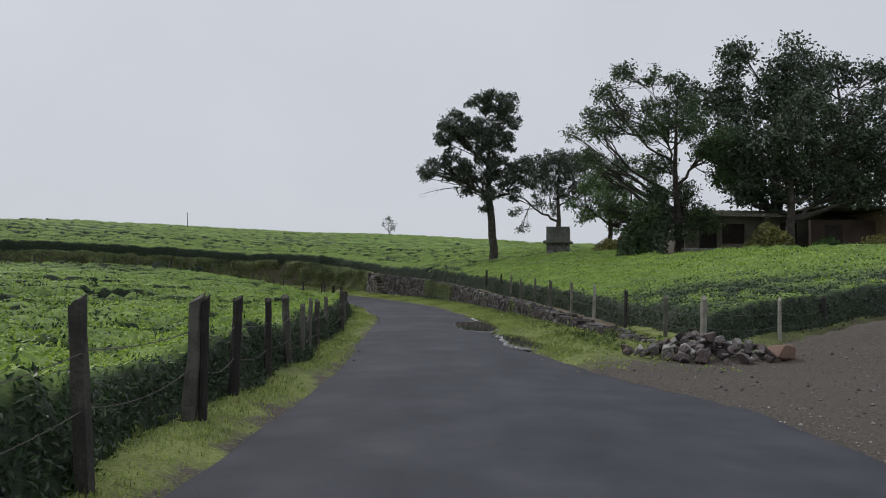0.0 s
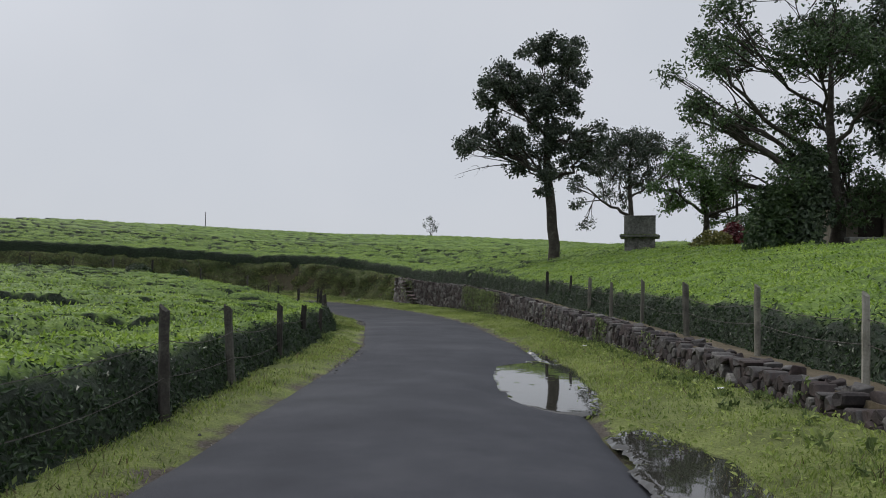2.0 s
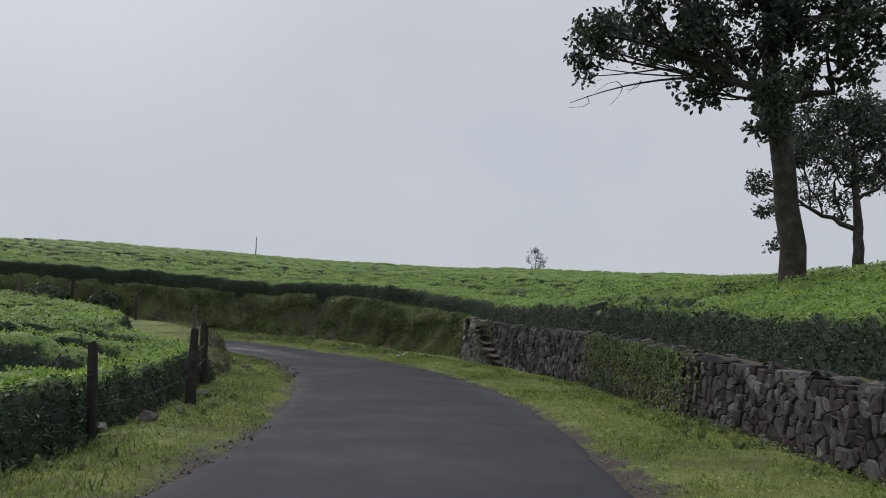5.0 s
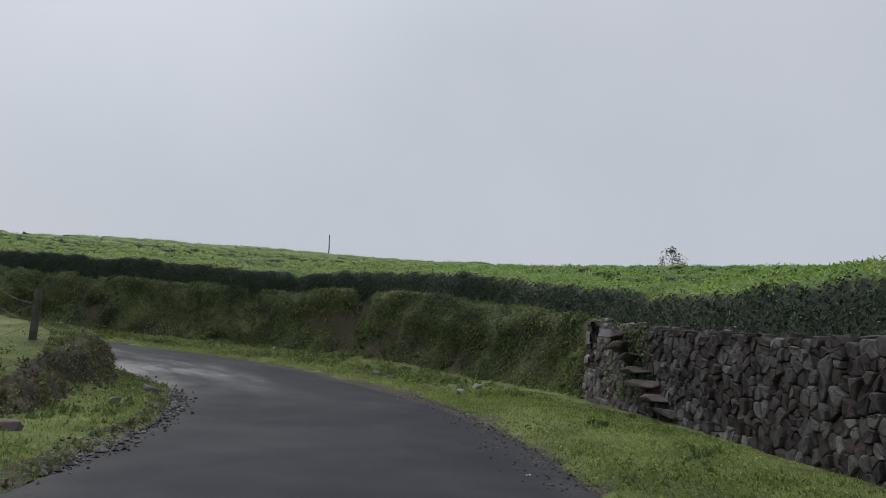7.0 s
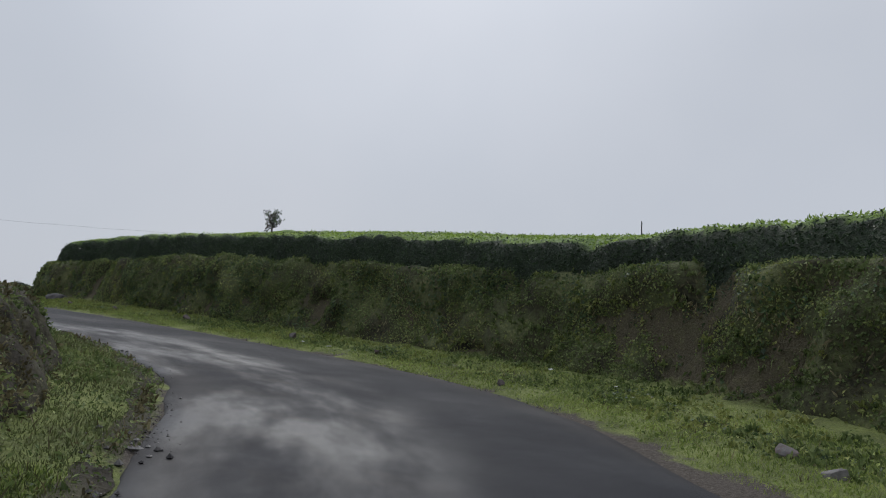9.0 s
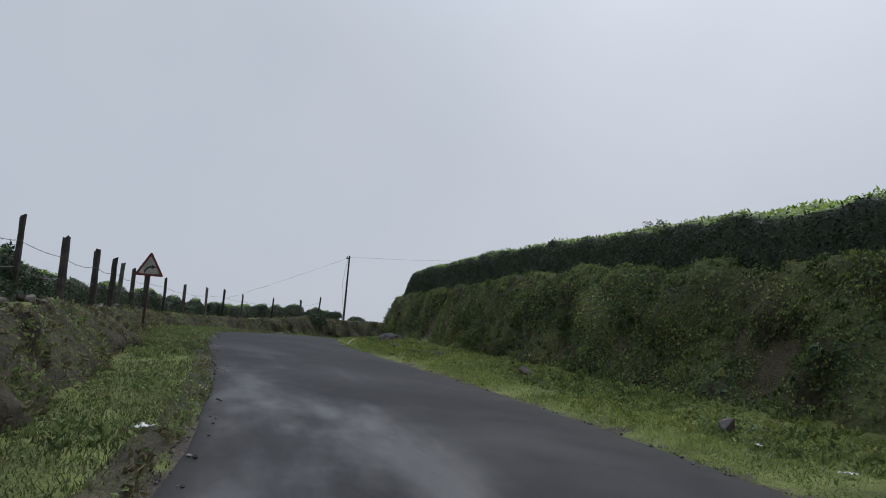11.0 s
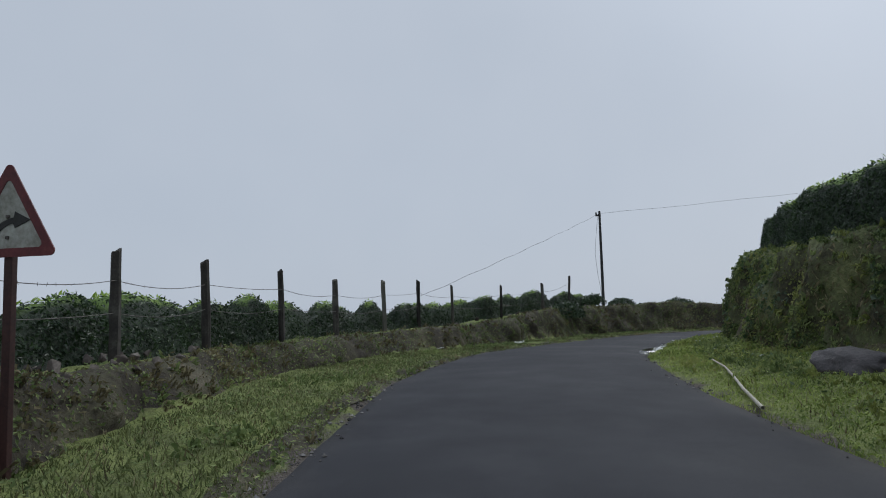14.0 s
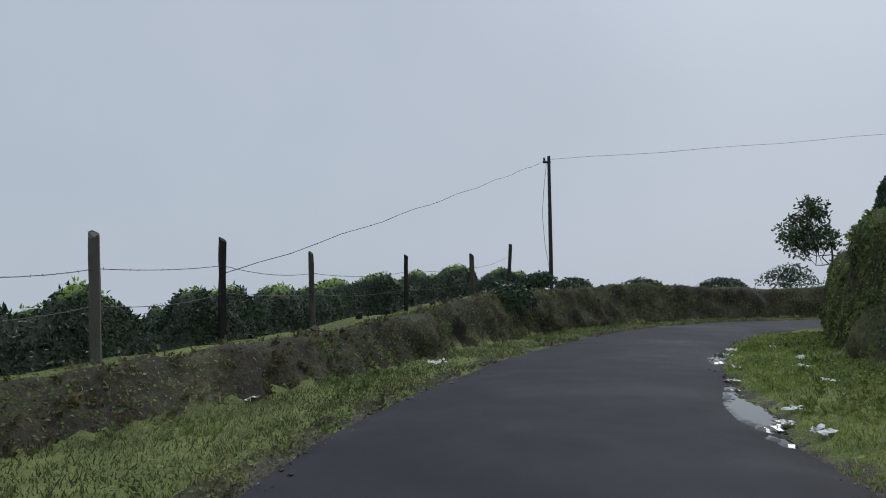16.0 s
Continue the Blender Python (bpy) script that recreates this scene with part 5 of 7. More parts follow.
make_tree("tree", "dense dark evergreen tree with low drooping boughs before the old house", at_ground(17.6, 36.2), 2.3, 0.24,
          [(-2.2, 0.3, 4.4, 1.0), (-0.8, 0.3, 4.6, 1.2), (1.0, 0, 4.3, 1.2), (2.8, 0, 4.0, 1.1), (4.5, 0.3, 4.2, 1.2), (-2.0, 0, 5.6, 1.3), (0, 0, 6.0, 1.5), (2.2, 0, 5.8, 1.5), (4.4, 0, 5.8, 1.4),
           (0.8, 0, 7.4, 1.5), (3.2, 0.2, 7.2, 1.5), (6.0, 0, 5.0, 1.2), (6.2, 0, 3.7, 0.9), (3.6, -0.2, 3.2, 0.8), (5.2, 0, 3.0, 0.7)], 37, M_LEAF_MASS, targets=420, per=35, leaf=0.2, clump=0.5, limbs=11, twig=0.018)
# far small trees on the hill
make_tree("small_tree", "thin feathery young tree on the skyline", at_ground(-8.0, 106.0, -0.6), 1.4, 0.07,
          [(0, 0, 3.3, 0.7), (-0.6, 0, 3.0, 0.6), (0.6, 0, 2.9, 0.6), (0.1, 0.3, 2.3, 0.6), (-0.2, 0, 3.8, 0.5), (0.8, 0, 2.3, 0.4)], 41, M_LEAF_MID, targets=70, per=5, leaf=0.16, clump=0.3, limbs=6, twig=0.012)
HT = 7.75 - at_ground(-49.3, 75.8)[2]
make_tree("small_tree", "small tree with upright leafy branches on the hilltop", at_ground(-49.3, 75.8), 1.3, 0.06,
          [(-0.5, 0, HT - 0.3, 0.3), (0.45, 0, HT - 0.25, 0.32), (-0.45, 0.1, HT - 0.8, 0.3), (0.5, 0, HT - 0.75, 0.3), (0.0, 0, HT - 0.95, 0.25), (0.0, 0, HT - 0.45, 0.16)], 42, M_LEAF_MID, targets=60, per=6, leaf=0.115, clump=0.13, limbs=6, twig=0.012)
make_tree("small_tree", "small round-crowned tree above the bank at the bend", at_ground(-64.7, 70.4), 1.4, 0.05,
          [(-0.5, -0.3, 3.1, 0.6), (-1.2, -0.3, 2.9, 0.55), (-0.1, -0.1, 2.6, 0.5), (-1.0, -0.5, 2.4, 0.5), (-0.6, -0.1, 3.6, 0.45)], 43, M_LEAF_MID, targets=130, per=18, leaf=0.11, clump=0.22, limbs=6, twig=0.01)


def shrub(name, label, base, radii, mat, n, leaf, seed, dome=False):
    """A dense shrub: short stems and a lumpy mass of leaves."""
    rng = np.random.default_rng(seed)
    root = thing(name, label, "shrub", base)
    rx, ry, rz = radii
    lumps = unit(rng.normal(size=(14, 3))) * (0.0 if dome else 0.55)
    lumps[:, 2] = np.abs(lumps[:, 2])
    pick = rng.integers(0, 14, n)
    v = unit(rng.normal(size=(n, 3)))
    v[:, 2] = np.abs(v[:, 2])
    r = rng.uniform(0.6, 1.0, n)[:, None] ** 0.4
    p = (lumps[pick] + v * r * (1.0 if dome else 0.5)) * np.array([rx, ry, rz])
    p[:, 2] += 0.1
    ln = unit(v + 0.6 * rng.normal(size=(n, 3)))
    sz = leaf * rng.uniform(0.6, 1.35, n)
    q, f = leaf_quads(p, ln, sz, sz * 0.5, rng, 0.3)
    part("crown", mesh_from("crown", q, f, mat), root)
    stems = [(bez((rng.normal() * 0.08, rng.normal() * 0.08, -0.2), (0, 0, rz * 0.4), (lumps[i] * np.array([rx, ry, rz]) * 0.8), 5), np.linspace(0.03, 0.012, 5), 5) for i in range(8)]
    part("stem", tubes_mesh("stem", stems, M_BARK), root)
    return root


M_YELLOW = leaf_material("yellow_croton_leaf", (0.06, 0.07, 0.018), (0.14, 0.14, 0.036), (0.3, 0.27, 0.075), 0.45, 0.2)
M_RED = leaf_material("red_croton_leaf", (0.05, 0.012, 0.014), (0.12, 0.018, 0.024), (0.2, 0.035, 0.04), 0.45, 0.2)
shrub("shrub", "tall dark green climbing shrub beside the tree trunk", at_ground(10.3, 37.6), (1.2, 1.1, 2.9), M_LEAF_MID, 5000, 0.2, 51)
shrub("shrub", "tall dark green climbing shrub beside the tree trunk", at_ground(11.15, 37.2), (0.85, 1.0, 3.9), M_LEAF_MASS, 4600, 0.2, 52)
shrub("shrub", "yellow-leaved croton shrub at the field's edge", at_ground(11.1, 47.7), (1.15, 0.9, 1.35), M_YELLOW, 2400, 0.17, 53)
shrub("shrub", "dark red croton shrub at the field's edge", at_ground(12.7, 48.8), (1.0, 0.8, 1.7), M_RED, 1700, 0.18, 54)
shrub("shrub", "yellow-green shrub in front of the old house", at_ground(15.9, 34.9), (1.25, 0.9, 1.7), M_YELLOW, 2600, 0.16, 55)
shrub("shrub", "yellow-green shrub in front of the old house", at_ground(21.0, 34.6), (1.1, 0.9, 1.1), M_YELLOW, 1700, 0.16, 56)
shrub("shrub", "leafy green shrub in front of the old house", at_ground(19.0, 35.4), (1.0, 0.8, 1.0), M_LEAF_PALE, 1500, 0.16, 57)
shrub("clipped_shrub", "dense clipped dome-shaped green shrub", at_ground(13.9, 50.5), (1.7, 1.5, 2.2), M_LEAF_MID, 6500, 0.12, 58, True)
for x, y, r, h, sd in ((-66.8, 62.2, 0.8, 0.6, 61), (-70.4, 64.1, 0.7, 0.5, 62), (-73.2, 67.5, 0.9, 0.55, 63), (-74.6, 71.5, 1.0, 0.5, 64), (-75.2, 74.6, 1.3, 1.1, 65), (-75.0, 78.6, 1.4, 1.2, 69), (-62.8, 60.6, 0.8, 0.65, 66), (-18.5, 53.6, 0.6, 0.9, 67), (-21.3, 54.0, 0.8, 1.0, 68)):
    shrub("tea_bush", "rounded dark green tea bush on the roadside bank", at_ground(x, y), (r * 1.25, r, h), M_TEA_OLD, 1500, 0.12, sd, sd % 2 == 0)

# ---- dry stone wall ----
rng_s = np.random.default_rng(77)


def stone_mesh(name, seed, material, sx=1.0, sy=1.0, sz=1.0):
    """An angular field stone about one unit across."""
    r = np.random.default_rng(seed)
    bm = bmesh.new()
    p = unit(r.normal(size=(13, 3))) * r.uniform(0.42, 0.56, (13, 1))
    p = np.sign(p) * np.abs(p) ** 0.6
    p = (p - (p.max(0) + p.min(0)) / 2) / (p.max(0) - p.min(0)) * np.array([sx, sy, sz])
    for v in p:
        bm.verts.new(v)
    bmesh.ops.convex_hull(bm, input=list(bm.verts))
    for v in [v for v in bm.verts if not v.link_faces]:
        bm.verts.remove(v)
    bmesh.ops.bevel(bm, geom=list(bm.edges), offset=0.035, segments=1, affect="EDGES", profile=0.7)
    bmesh.ops.triangulate(bm, faces=list(bm.faces))
    return bm_mesh(name, bm, material)


STONES = [stone_mesh("stone", 200 + k, M_STONE) for k in range(14)]
STONE_ARR = []
for me in STONES:
    co = np.empty(len(me.vertices) * 3, np.float32)
    me.vertices.foreach_get("co", co)
    ix = np.empty(len(me.loops), np.int32)
    me.loops.foreach_get("vertex_index", ix)
    STONE_ARR.append((co.reshape(-1, 3).astype(float), ix.reshape(-1, 3)))


def joined_stones(name, rows, material):
    """Many stones in one mesh, from (kind, 4x4)."""
    vs, fs, k = [], [], 0
    for kind, m in rows:
        v, f = STONE_ARR[kind]
        a = np.array(m)
        vs.append(v @ a[:3, :3].T + a[:3, 3])
        fs.append(f + k)
        k += len(v)
    return mesh_from(name, np.concatenate(vs), np.concatenate(fs), material)


def wall_frame(w):
    x, y = np.interp(w, WALL_ARC, WALL_LINE[:, 0]), np.interp(w, WALL_ARC, WALL_LINE[:, 1])
    x2, y2 = np.interp(w + 0.2, WALL_ARC, WALL_LINE[:, 0]), np.interp(w + 0.2, WALL_ARC, WALL_LINE[:, 1])
    if w + 0.2 > WALL_ARC[-1]:
        x2, y2 = x + (WALL_LINE[-1, 0] - WALL_LINE[-2, 0]), y + (WALL_LINE[-1, 1] - WALL_LINE[-2, 1])
    t = np.array([x2 - x, y2 - y]) / np.hypot(x2 - x, y2 - y)
    return x, y, t, float(np.interp(w, WALL_ARC, WALL_LINE[:, 2]))


def wall_foot(x, y, t):
    """Level of the verge just in front of the wall."""
    return float(soil(x - t[1] * 0.35, y + t[0] * 0.35)[0])


stone_rows = []


def lay(x, y, z, size, yaw, depth=0.3, flat=1.0, tilt=0.1):
    kind = int(rng_s.integers(0, len(STONES)))
    e = Euler((rng_s.normal() * tilt, rng_s.normal() * tilt, yaw + rng_s.normal() * 0.12))
    m = Matrix.LocRotScale((x, y, z), e, (size[0] * 1.12, depth, size[1] * 1.12 * flat))
    stone_rows.append((kind, m, y, x))


w_end = WALL_ARC[-1]
RETURN = 1.3                         # length of the squared end that turns into the hill


def face_frame(w):
    """Place, direction along, outward direction, foot and top of the wall's face; past w_end the face turns into the hill."""
    x, y, t, h = wall_frame(min(w, w_end - 0.05))
    foot = wall_foot(x, y, t) - 0.1
    top = h + float(np.interp(y, LINE[:, 1][LINE[:, 1] < 60], LINE[:, 3][LINE[:, 1] < 60]))
    if w <= w_end:
        return np.array([x, y]), t, np.array([-t[1], t[0]]), foot, top
    into = np.array([t[1], -t[0]])
    return np.array([x, y]) + into * (w - w_end) + t * 0.1, into, t, foot, top


def clip_half(poly, p, n):
    """Keeps the part of a convex polygon on the side of p away from n."""
    out = []
    for i in range(len(poly)):
        a, b = poly[i], poly[(i + 1) % len(poly)]
        da, db = (a - p) @ n, (b - p) @ n
        if da <= 0:
            out.append(a)
        if da * db < 0:
            out.append(a + (b - a) * (da / (da - db)))
    return out


def laid_stone(cell, cw, cz, fr):
    """A fitted stone from its outline on the face: flat-bedded back, rounded rim, slightly domed front."""
    base, along, out, foot, top = fr
    c = sum(cell) / len(cell)
    pts = []
    for i in range(len(cell)):
        a, b, d = cell[i - 1], cell[i], cell[(i + 1) % len(cell)]
        pts += [b + (a - b) * 0.17, b + (d - b) * 0.17]
    pts = np.array(pts)
    grow = rng_s.uniform(0.97, 1.02)
    dome = rng_s.uniform(0.012, 0.045)
    tilt = rng_s.normal(size=2) * 0.10
    rows = []
    for k, depth in ((0.95, -0.2), (1.0, 0.0), (0.96, dome * 0.6), (0.80, dome)):
        q = (pts - c) * k * grow
        rows.append(np.c_[q, depth + (q @ tilt) * (depth > 0) + rng_s.normal(size=len(q)) * 0.004])
    mid = np.array([[0, 0, dome + rng_s.normal() * 0.008]])
    v = np.vstack(rows + [mid])
    lift = rng_s.normal() * 0.015
    lean = -0.10 * (c[1] - foot)
    xy = base + along * (c[0] - cw)
    pos = np.c_[xy[0] + along[0] * v[:, 0] + out[0] * (v[:, 2] + lift + lean), xy[1] + along[1] * v[:, 0] + out[1] * (v[:, 2] + lift + lean), c[1] + v[:, 1]]
    m = len(pts)
    f = []
    for r in range(3):
        for i in range(m):
            j = (i + 1) % m
            f += [(r * m + i, r * m + j, (r + 1) * m + j), (r * m + i, (r + 1) * m + j, (r + 1) * m + i)]
    f += [(3 * m + i, 3 * m + (i + 1) % m, 4 * m) for i in range(m)]
    return pos, np.array(f)


fitted = []
CW, CH = 0.16, 0.098
cols, rows_n = int((w_end + RETURN) / CW) + 1, 26
seeds = {}
for i in range(-2, cols + 3):
    for j in range(-2, rows_n + 3):
        seeds[i, j] = np.array([(i + 0.5 * (j % 2) + rng_s.uniform(-0.42, 0.42)) * CW, (j + rng_s.uniform(-0.36, 0.36)) * CH])
for key in list(seeds):
    if 0 < key[0] < cols and 0 < key[1] < rows_n and rng_s.random() < 0.26:
        del seeds[key]
for i in range(cols):
    for j in range(rows_n):
        if (i, j) not in seeds:
            continue
        c = seeds[i, j]
        if not 0 <= c[0] <= w_end + RETURN:
            continue
        fr, cw = face_frame(c[0]), c[0]
        foot, top = fr[3], fr[4]
        if foot + c[1] > top - 0.02:
            continue
        cell = [c + np.array(k) for k in ((-0.5, -0.4), (0.5, -0.4), (0.5, 0.4), (-0.5, 0.4))]
        for p in range(-2, 3):
            for q in range(-2, 3):
                if (p or q) and (i + p, j + q) in seeds:
                    d = seeds[i + p, j + q] - c
                    cell = clip_half(cell, c + d * 0.5 - d / np.linalg.norm(d) * 0.003, d)
        cell = clip_half(cell, np.array([0, top - foot + rng_s.normal() * 0.02]), np.array([0.0, 1.0]))
        if (c[0] <= w_end) and len(cell) > 2:
            cell = clip_half(cell, np.array([w_end + 0.05, 0]), np.array([1.0, 0.0]))
        elif len(cell) > 2:
            cell = clip_half(cell, np.array([w_end, 0]), np.array([-1.0, 0.0]))
        if len(cell) < 3:
            continue
        fitted.append((c[0], laid_stone([k + np.array([0, foot]) for k in cell], cw, 0, fr)))
# capping stones along the top
w = 0.1
while w < w_end:
    x, y, t, h = wall_frame(w)
    length = rng_s.uniform(0.1, 0.26)
    zr = float(np.interp(y, LINE[:, 1][LINE[:, 1] < 60], LINE[:, 3][LINE[:, 1] < 60]))
    lay(x + t[1] * 0.3, y - t[0] * 0.3, zr + h - 0.06 + rng_s.normal() * 0.03, (length, 0.11), math.atan2(t[1], t[0]), 0.2, 1.0, 0.16)
    w += length * 0.8
# long slabs that stick out as steps near the end
for k in range(7):
    wv = w_end - 3.6 + k * 0.36
    x, y, t, h = wall_frame(wv)
    lay(x + t[1] * 0.04, y - t[0] * 0.04, wall_foot(x, y, t) + 0.12 + k * 0.2, (0.7, 0.18), math.atan2(t[1], t[0]), 0.55, 0.8, 0.06)

stone_wall = thing("stone_wall", "rough dry stone retaining wall of grey and reddish field stones", "wall", kind="structure")
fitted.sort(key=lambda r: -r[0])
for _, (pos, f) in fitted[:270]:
    ob = new("stone", mesh_from("stone", pos, f, M_STONE, False))
    ob.parent = stone_wall
near_rows = sorted(stone_rows, key=lambda r: -r[2])[:30]
chosen = set(map(id, near_rows))
for kind, m, _, _ in near_rows:
    ob = new("stone", STONES[kind])
    ob.parent, ob.matrix_basis = stone_wall, m
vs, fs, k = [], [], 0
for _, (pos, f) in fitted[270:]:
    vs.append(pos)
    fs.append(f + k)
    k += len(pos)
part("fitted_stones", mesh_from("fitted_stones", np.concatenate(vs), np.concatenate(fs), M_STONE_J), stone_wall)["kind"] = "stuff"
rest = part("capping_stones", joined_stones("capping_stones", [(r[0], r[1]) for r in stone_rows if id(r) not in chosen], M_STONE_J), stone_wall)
rest["kind"] = "stuff"
# earth and rubble heart behind the face
cv, cq = [], []
ws = np.arange(0, w_end + 0.01, 0.4)
for w in ws:
    x, y, t, h = wall_frame(min(w, w_end - 0.05))
    foot = wall_foot(x, y, t) - 0.3
    zr = float(np.interp(y, LINE[:, 1][LINE[:, 1] < 60], LINE[:, 3][LINE[:, 1] < 60]))
    for o, z in ((0.10, foot), (0.2, zr + h - 0.05), (1.35, zr + h - 0.08), (1.35, foot)):
        cv.append((x + t[1] * o, y - t[0] * o, z))
for i in range(len(ws) - 1):
    for a in range(4):
        b = (a + 1) % 4
        cq.append((i * 4 + a, i * 4 + b, i * 4 + 4 + b, i * 4 + 4 + a))
e = (len(ws) - 1) * 4
cq += [(0, 1, 2, 3), (e, e + 1, e + 2, e + 3)]
part("rubble_core", mesh_from("rubble_core", cv, cq, M_SOIL), stone_wall)

# moss and creepers on the wall
rng_m = np.random.default_rng(88)
mp, mn = [], []
for _ in range(22000):
    w = rng_m.uniform(0, w_end)
    x, y, t, h = wall_frame(w)
    if vnoise(w, 0 * w, 1.7, 7) - 0.25 + 1.0 * math.exp(-abs((y - 46.2) / 2.9) ** 4) + 0.42 * math.exp(-abs((y - 56.6) / 1.2) ** 4) < rng_m.uniform(0.0, 0.3):
        continue
    z = rng_m.uniform(0.02, 1) ** 0.7
    zr = float(np.interp(y, LINE[:, 1][LINE[:, 1] < 60], LINE[:, 3][LINE[:, 1] < 60]))
    o = -0.07 + 0.08 * z
    mp.append((x + t[1] * o, y - t[0] * o, zr + 0.05 + (h - 0.02) * z))
    mn.append((-t[1], t[0], 0.25))
v, q = leaf_quads(np.array(mp), unit(np.array(mn) + 0.4 * rng_m.normal(size=(len(mp), 3))), 0.07, 0.045, rng_m, 0.6)
tagged(new("wall_creepers", mesh_from("wall_creepers", v, q, M_BANKGRASS)), "mossy creepers and small weeds growing on the stone wall", "plants", kind="stuff")

# heap of fallen stones at the corner of the field
n_heap = 0
for _ in range(190):
    a, r = rng_s.uniform(0, 6.28), rng_s.uniform(0, 1) ** 0.7
    x, y = 4.25 + math.cos(a) * r * 1.25, 11.75 + math.sin(a) * r * 0.75
    h = 0.42 * max(0, 1 - r) + 0.04
    size = 0.06 + 0.13 * rng_s.random() ** 1.6
    ob = tagged(new("loose_stone", STONES[int(rng_s.integers(0, len(STONES)))]), "angular grey stone in a fallen heap at the field corner", "stone", "fallen stone heap")
    ob.matrix_basis = Matrix.LocRotScale((x, y, float(soil(x, y)[0]) + h * rng_s.uniform(0.2, 1.0) + size * 0.2), Euler(rng_s.normal(size=3)), (size * 1.2, size, size * 0.8))
M_REDSTONE = surface("laterite_block", [(0.3, (0.11, 0.07, 0.055)), (0.7, (0.26, 0.17, 0.13))], 4, 30, 0.9, 0.4, 0.02)
ob = tagged(new("laterite_block", stone_mesh("laterite_block", 311, M_REDSTONE, 1.2, 0.9, 0.9)), "reddish squared laterite block beside the stone heap", "stone")
ob.matrix_basis = Matrix.LocRotScale(at_ground(5.35, 11.3, 0.14), Euler((0, 0.1, 0.3)), (0.34, 0.28, 0.3))
# scattered stones on verges and banks
for s, o, size in [(58.3, 3.9, 0.18), (57.6, 3.1, 0.2), (60.5, 3.3, 0.16), (61.2, 3.5, 0.2), (66, 3.0, 0.14), (70, 3.4, 0.18), (73.5, 3.5, 0.22), (79, 3.6, 0.26), (83.5, 3.4, 0.2), (87.2, 3.2, 0.2),
                   (55, -3.0, 0.16), (57, -2.7, 0.22), (52, -3.4, 0.2), (62, -3.5, 0.14), (40, -3.3, 0.2), (39, -3.45, 0.16), (41, -3.2, 0.14), (42.5, -3.4, 0.2), (44, -3.6, 0.2), (38, -3.3, 0.14)]:
    x, y = road_point(s, o)
    ob = tagged(new("loose_stone", STONES[int(rng_s.integers(0, len(STONES)))]), "small weathered grey stone lying in the verge grass", "stone", "scattered verge stones")
    ob.matrix_basis = Matrix.LocRotScale(at_ground(float(x), float(y), size * 0.15), Euler(rng_s.normal(size=3) * 0.5), (size * 1.3, size, size * 0.7))
# stones set in the inner bank
bank_rows = []
for _ in range(800):
    s = rng_s.uniform(70, 117)
    d = float(np.interp(s, INNER_S, INNER_TOE)) + rng_s.uniform(0.2, 1.1)
    hw = float(np.interp(s + ARC0, ARC, LINE[:, 2]))
    x, y = road_point(s, -(hw + d))
    if vnoise(s, 0 * s, 2.6, 19) < rng_s.uniform(-0.25, 0.35):
        continue
    size = rng_s.uniform(0.04, 0.12)
    m = Matrix.LocRotScale((float(x), float(y), float(soil(x, y)[0]) + 0.03 + size * 0.12), Euler(rng_s.normal(size=3) * 0.6), (size * 1.4, size * 1.1, size * 0.7))
    bank_rows.append((int(rng_s.integers(0, len(STONES))), m))
M_BANKSTONE = surface("lichen_stone", [(0.28, (0.04, 0.033, 0.029)), (0.5, (0.085, 0.07, 0.06)), (0.75, (0.2, 0.18, 0.155))], 3.0, 28, 0.9, 0.5, 0.02, spread="island")
tagged(new("bank_stones", joined_stones("bank_stones", bank_rows, M_BANKSTONE)), "weathered stones half buried in the low roadside bank", "stones", kind="stuff")
# dark boulder on the verge
bm = bmesh.new()
bmesh.ops.create_icosphere(bm, subdivisions=4, radius=0.5)
for v in bm.verts:
    n = noise.fractal(v.co * 3.2, 1.0, 2.0, 4)
    v.co *= 1 + 0.22 * n
    v.co.z *= 0.62
M_BOULDER = surface("dark_boulder", [(0.3, (0.028, 0.026, 0.028)), (0.55, (0.06, 0.055, 0.056)), (0.78, (0.16, 0.14, 0.135))], 2.0, 16, 0.8, 0.9, 0.05)
ob = tagged(new("boulder", bm_mesh("boulder", bm, M_BOULDER, True)), "dark layered boulder half sunk in the verge", "boulder")
ob.matrix_basis = Matrix.LocRotScale(at_ground(-42.5, 62.15, 0.02), Euler((0.1, 0.1, 0.2)), (1.15, 0.75, 0.7))

# ---- fences ----


def post_mesh(seed, height, wx, wy, material):
    """A split post: uneven sides, chipped slanting top, worn edges."""
    r = np.random.default_rng(seed)
    bm = bmesh.new()
    rings = []
    n = 9
    for i in range(8):
        f = i / 7
        ring = []
        for k in range(n):
            a = 2 * math.pi * k / n
            rr = 1.0 + 0.10 * math.cos(4 * a) + 0.07 * r.normal()
            z = -0.35 + f * (height + 0.35)
            if i == 7:
                z += 0.03 * math.cos(a + seed) + 0.012 * r.normal()
            tp = 1.0 - 0.12 * f
            ring.append(bm.verts.new((math.cos(a) * wx * rr * tp + 0.012 * math.sin(3 * f + seed), math.sin(a) * wy * rr * tp, z)))
        rings.append(ring)
    for a, b in zip(rings[:-1], rings[1:]):
        for k in range(n):
            bm.faces.new((a[k], a[(k + 1) % n], b[(k + 1) % n], b[k]))
    bm.faces.new(rings[-1])
    return bm_mesh("post", bm, material)


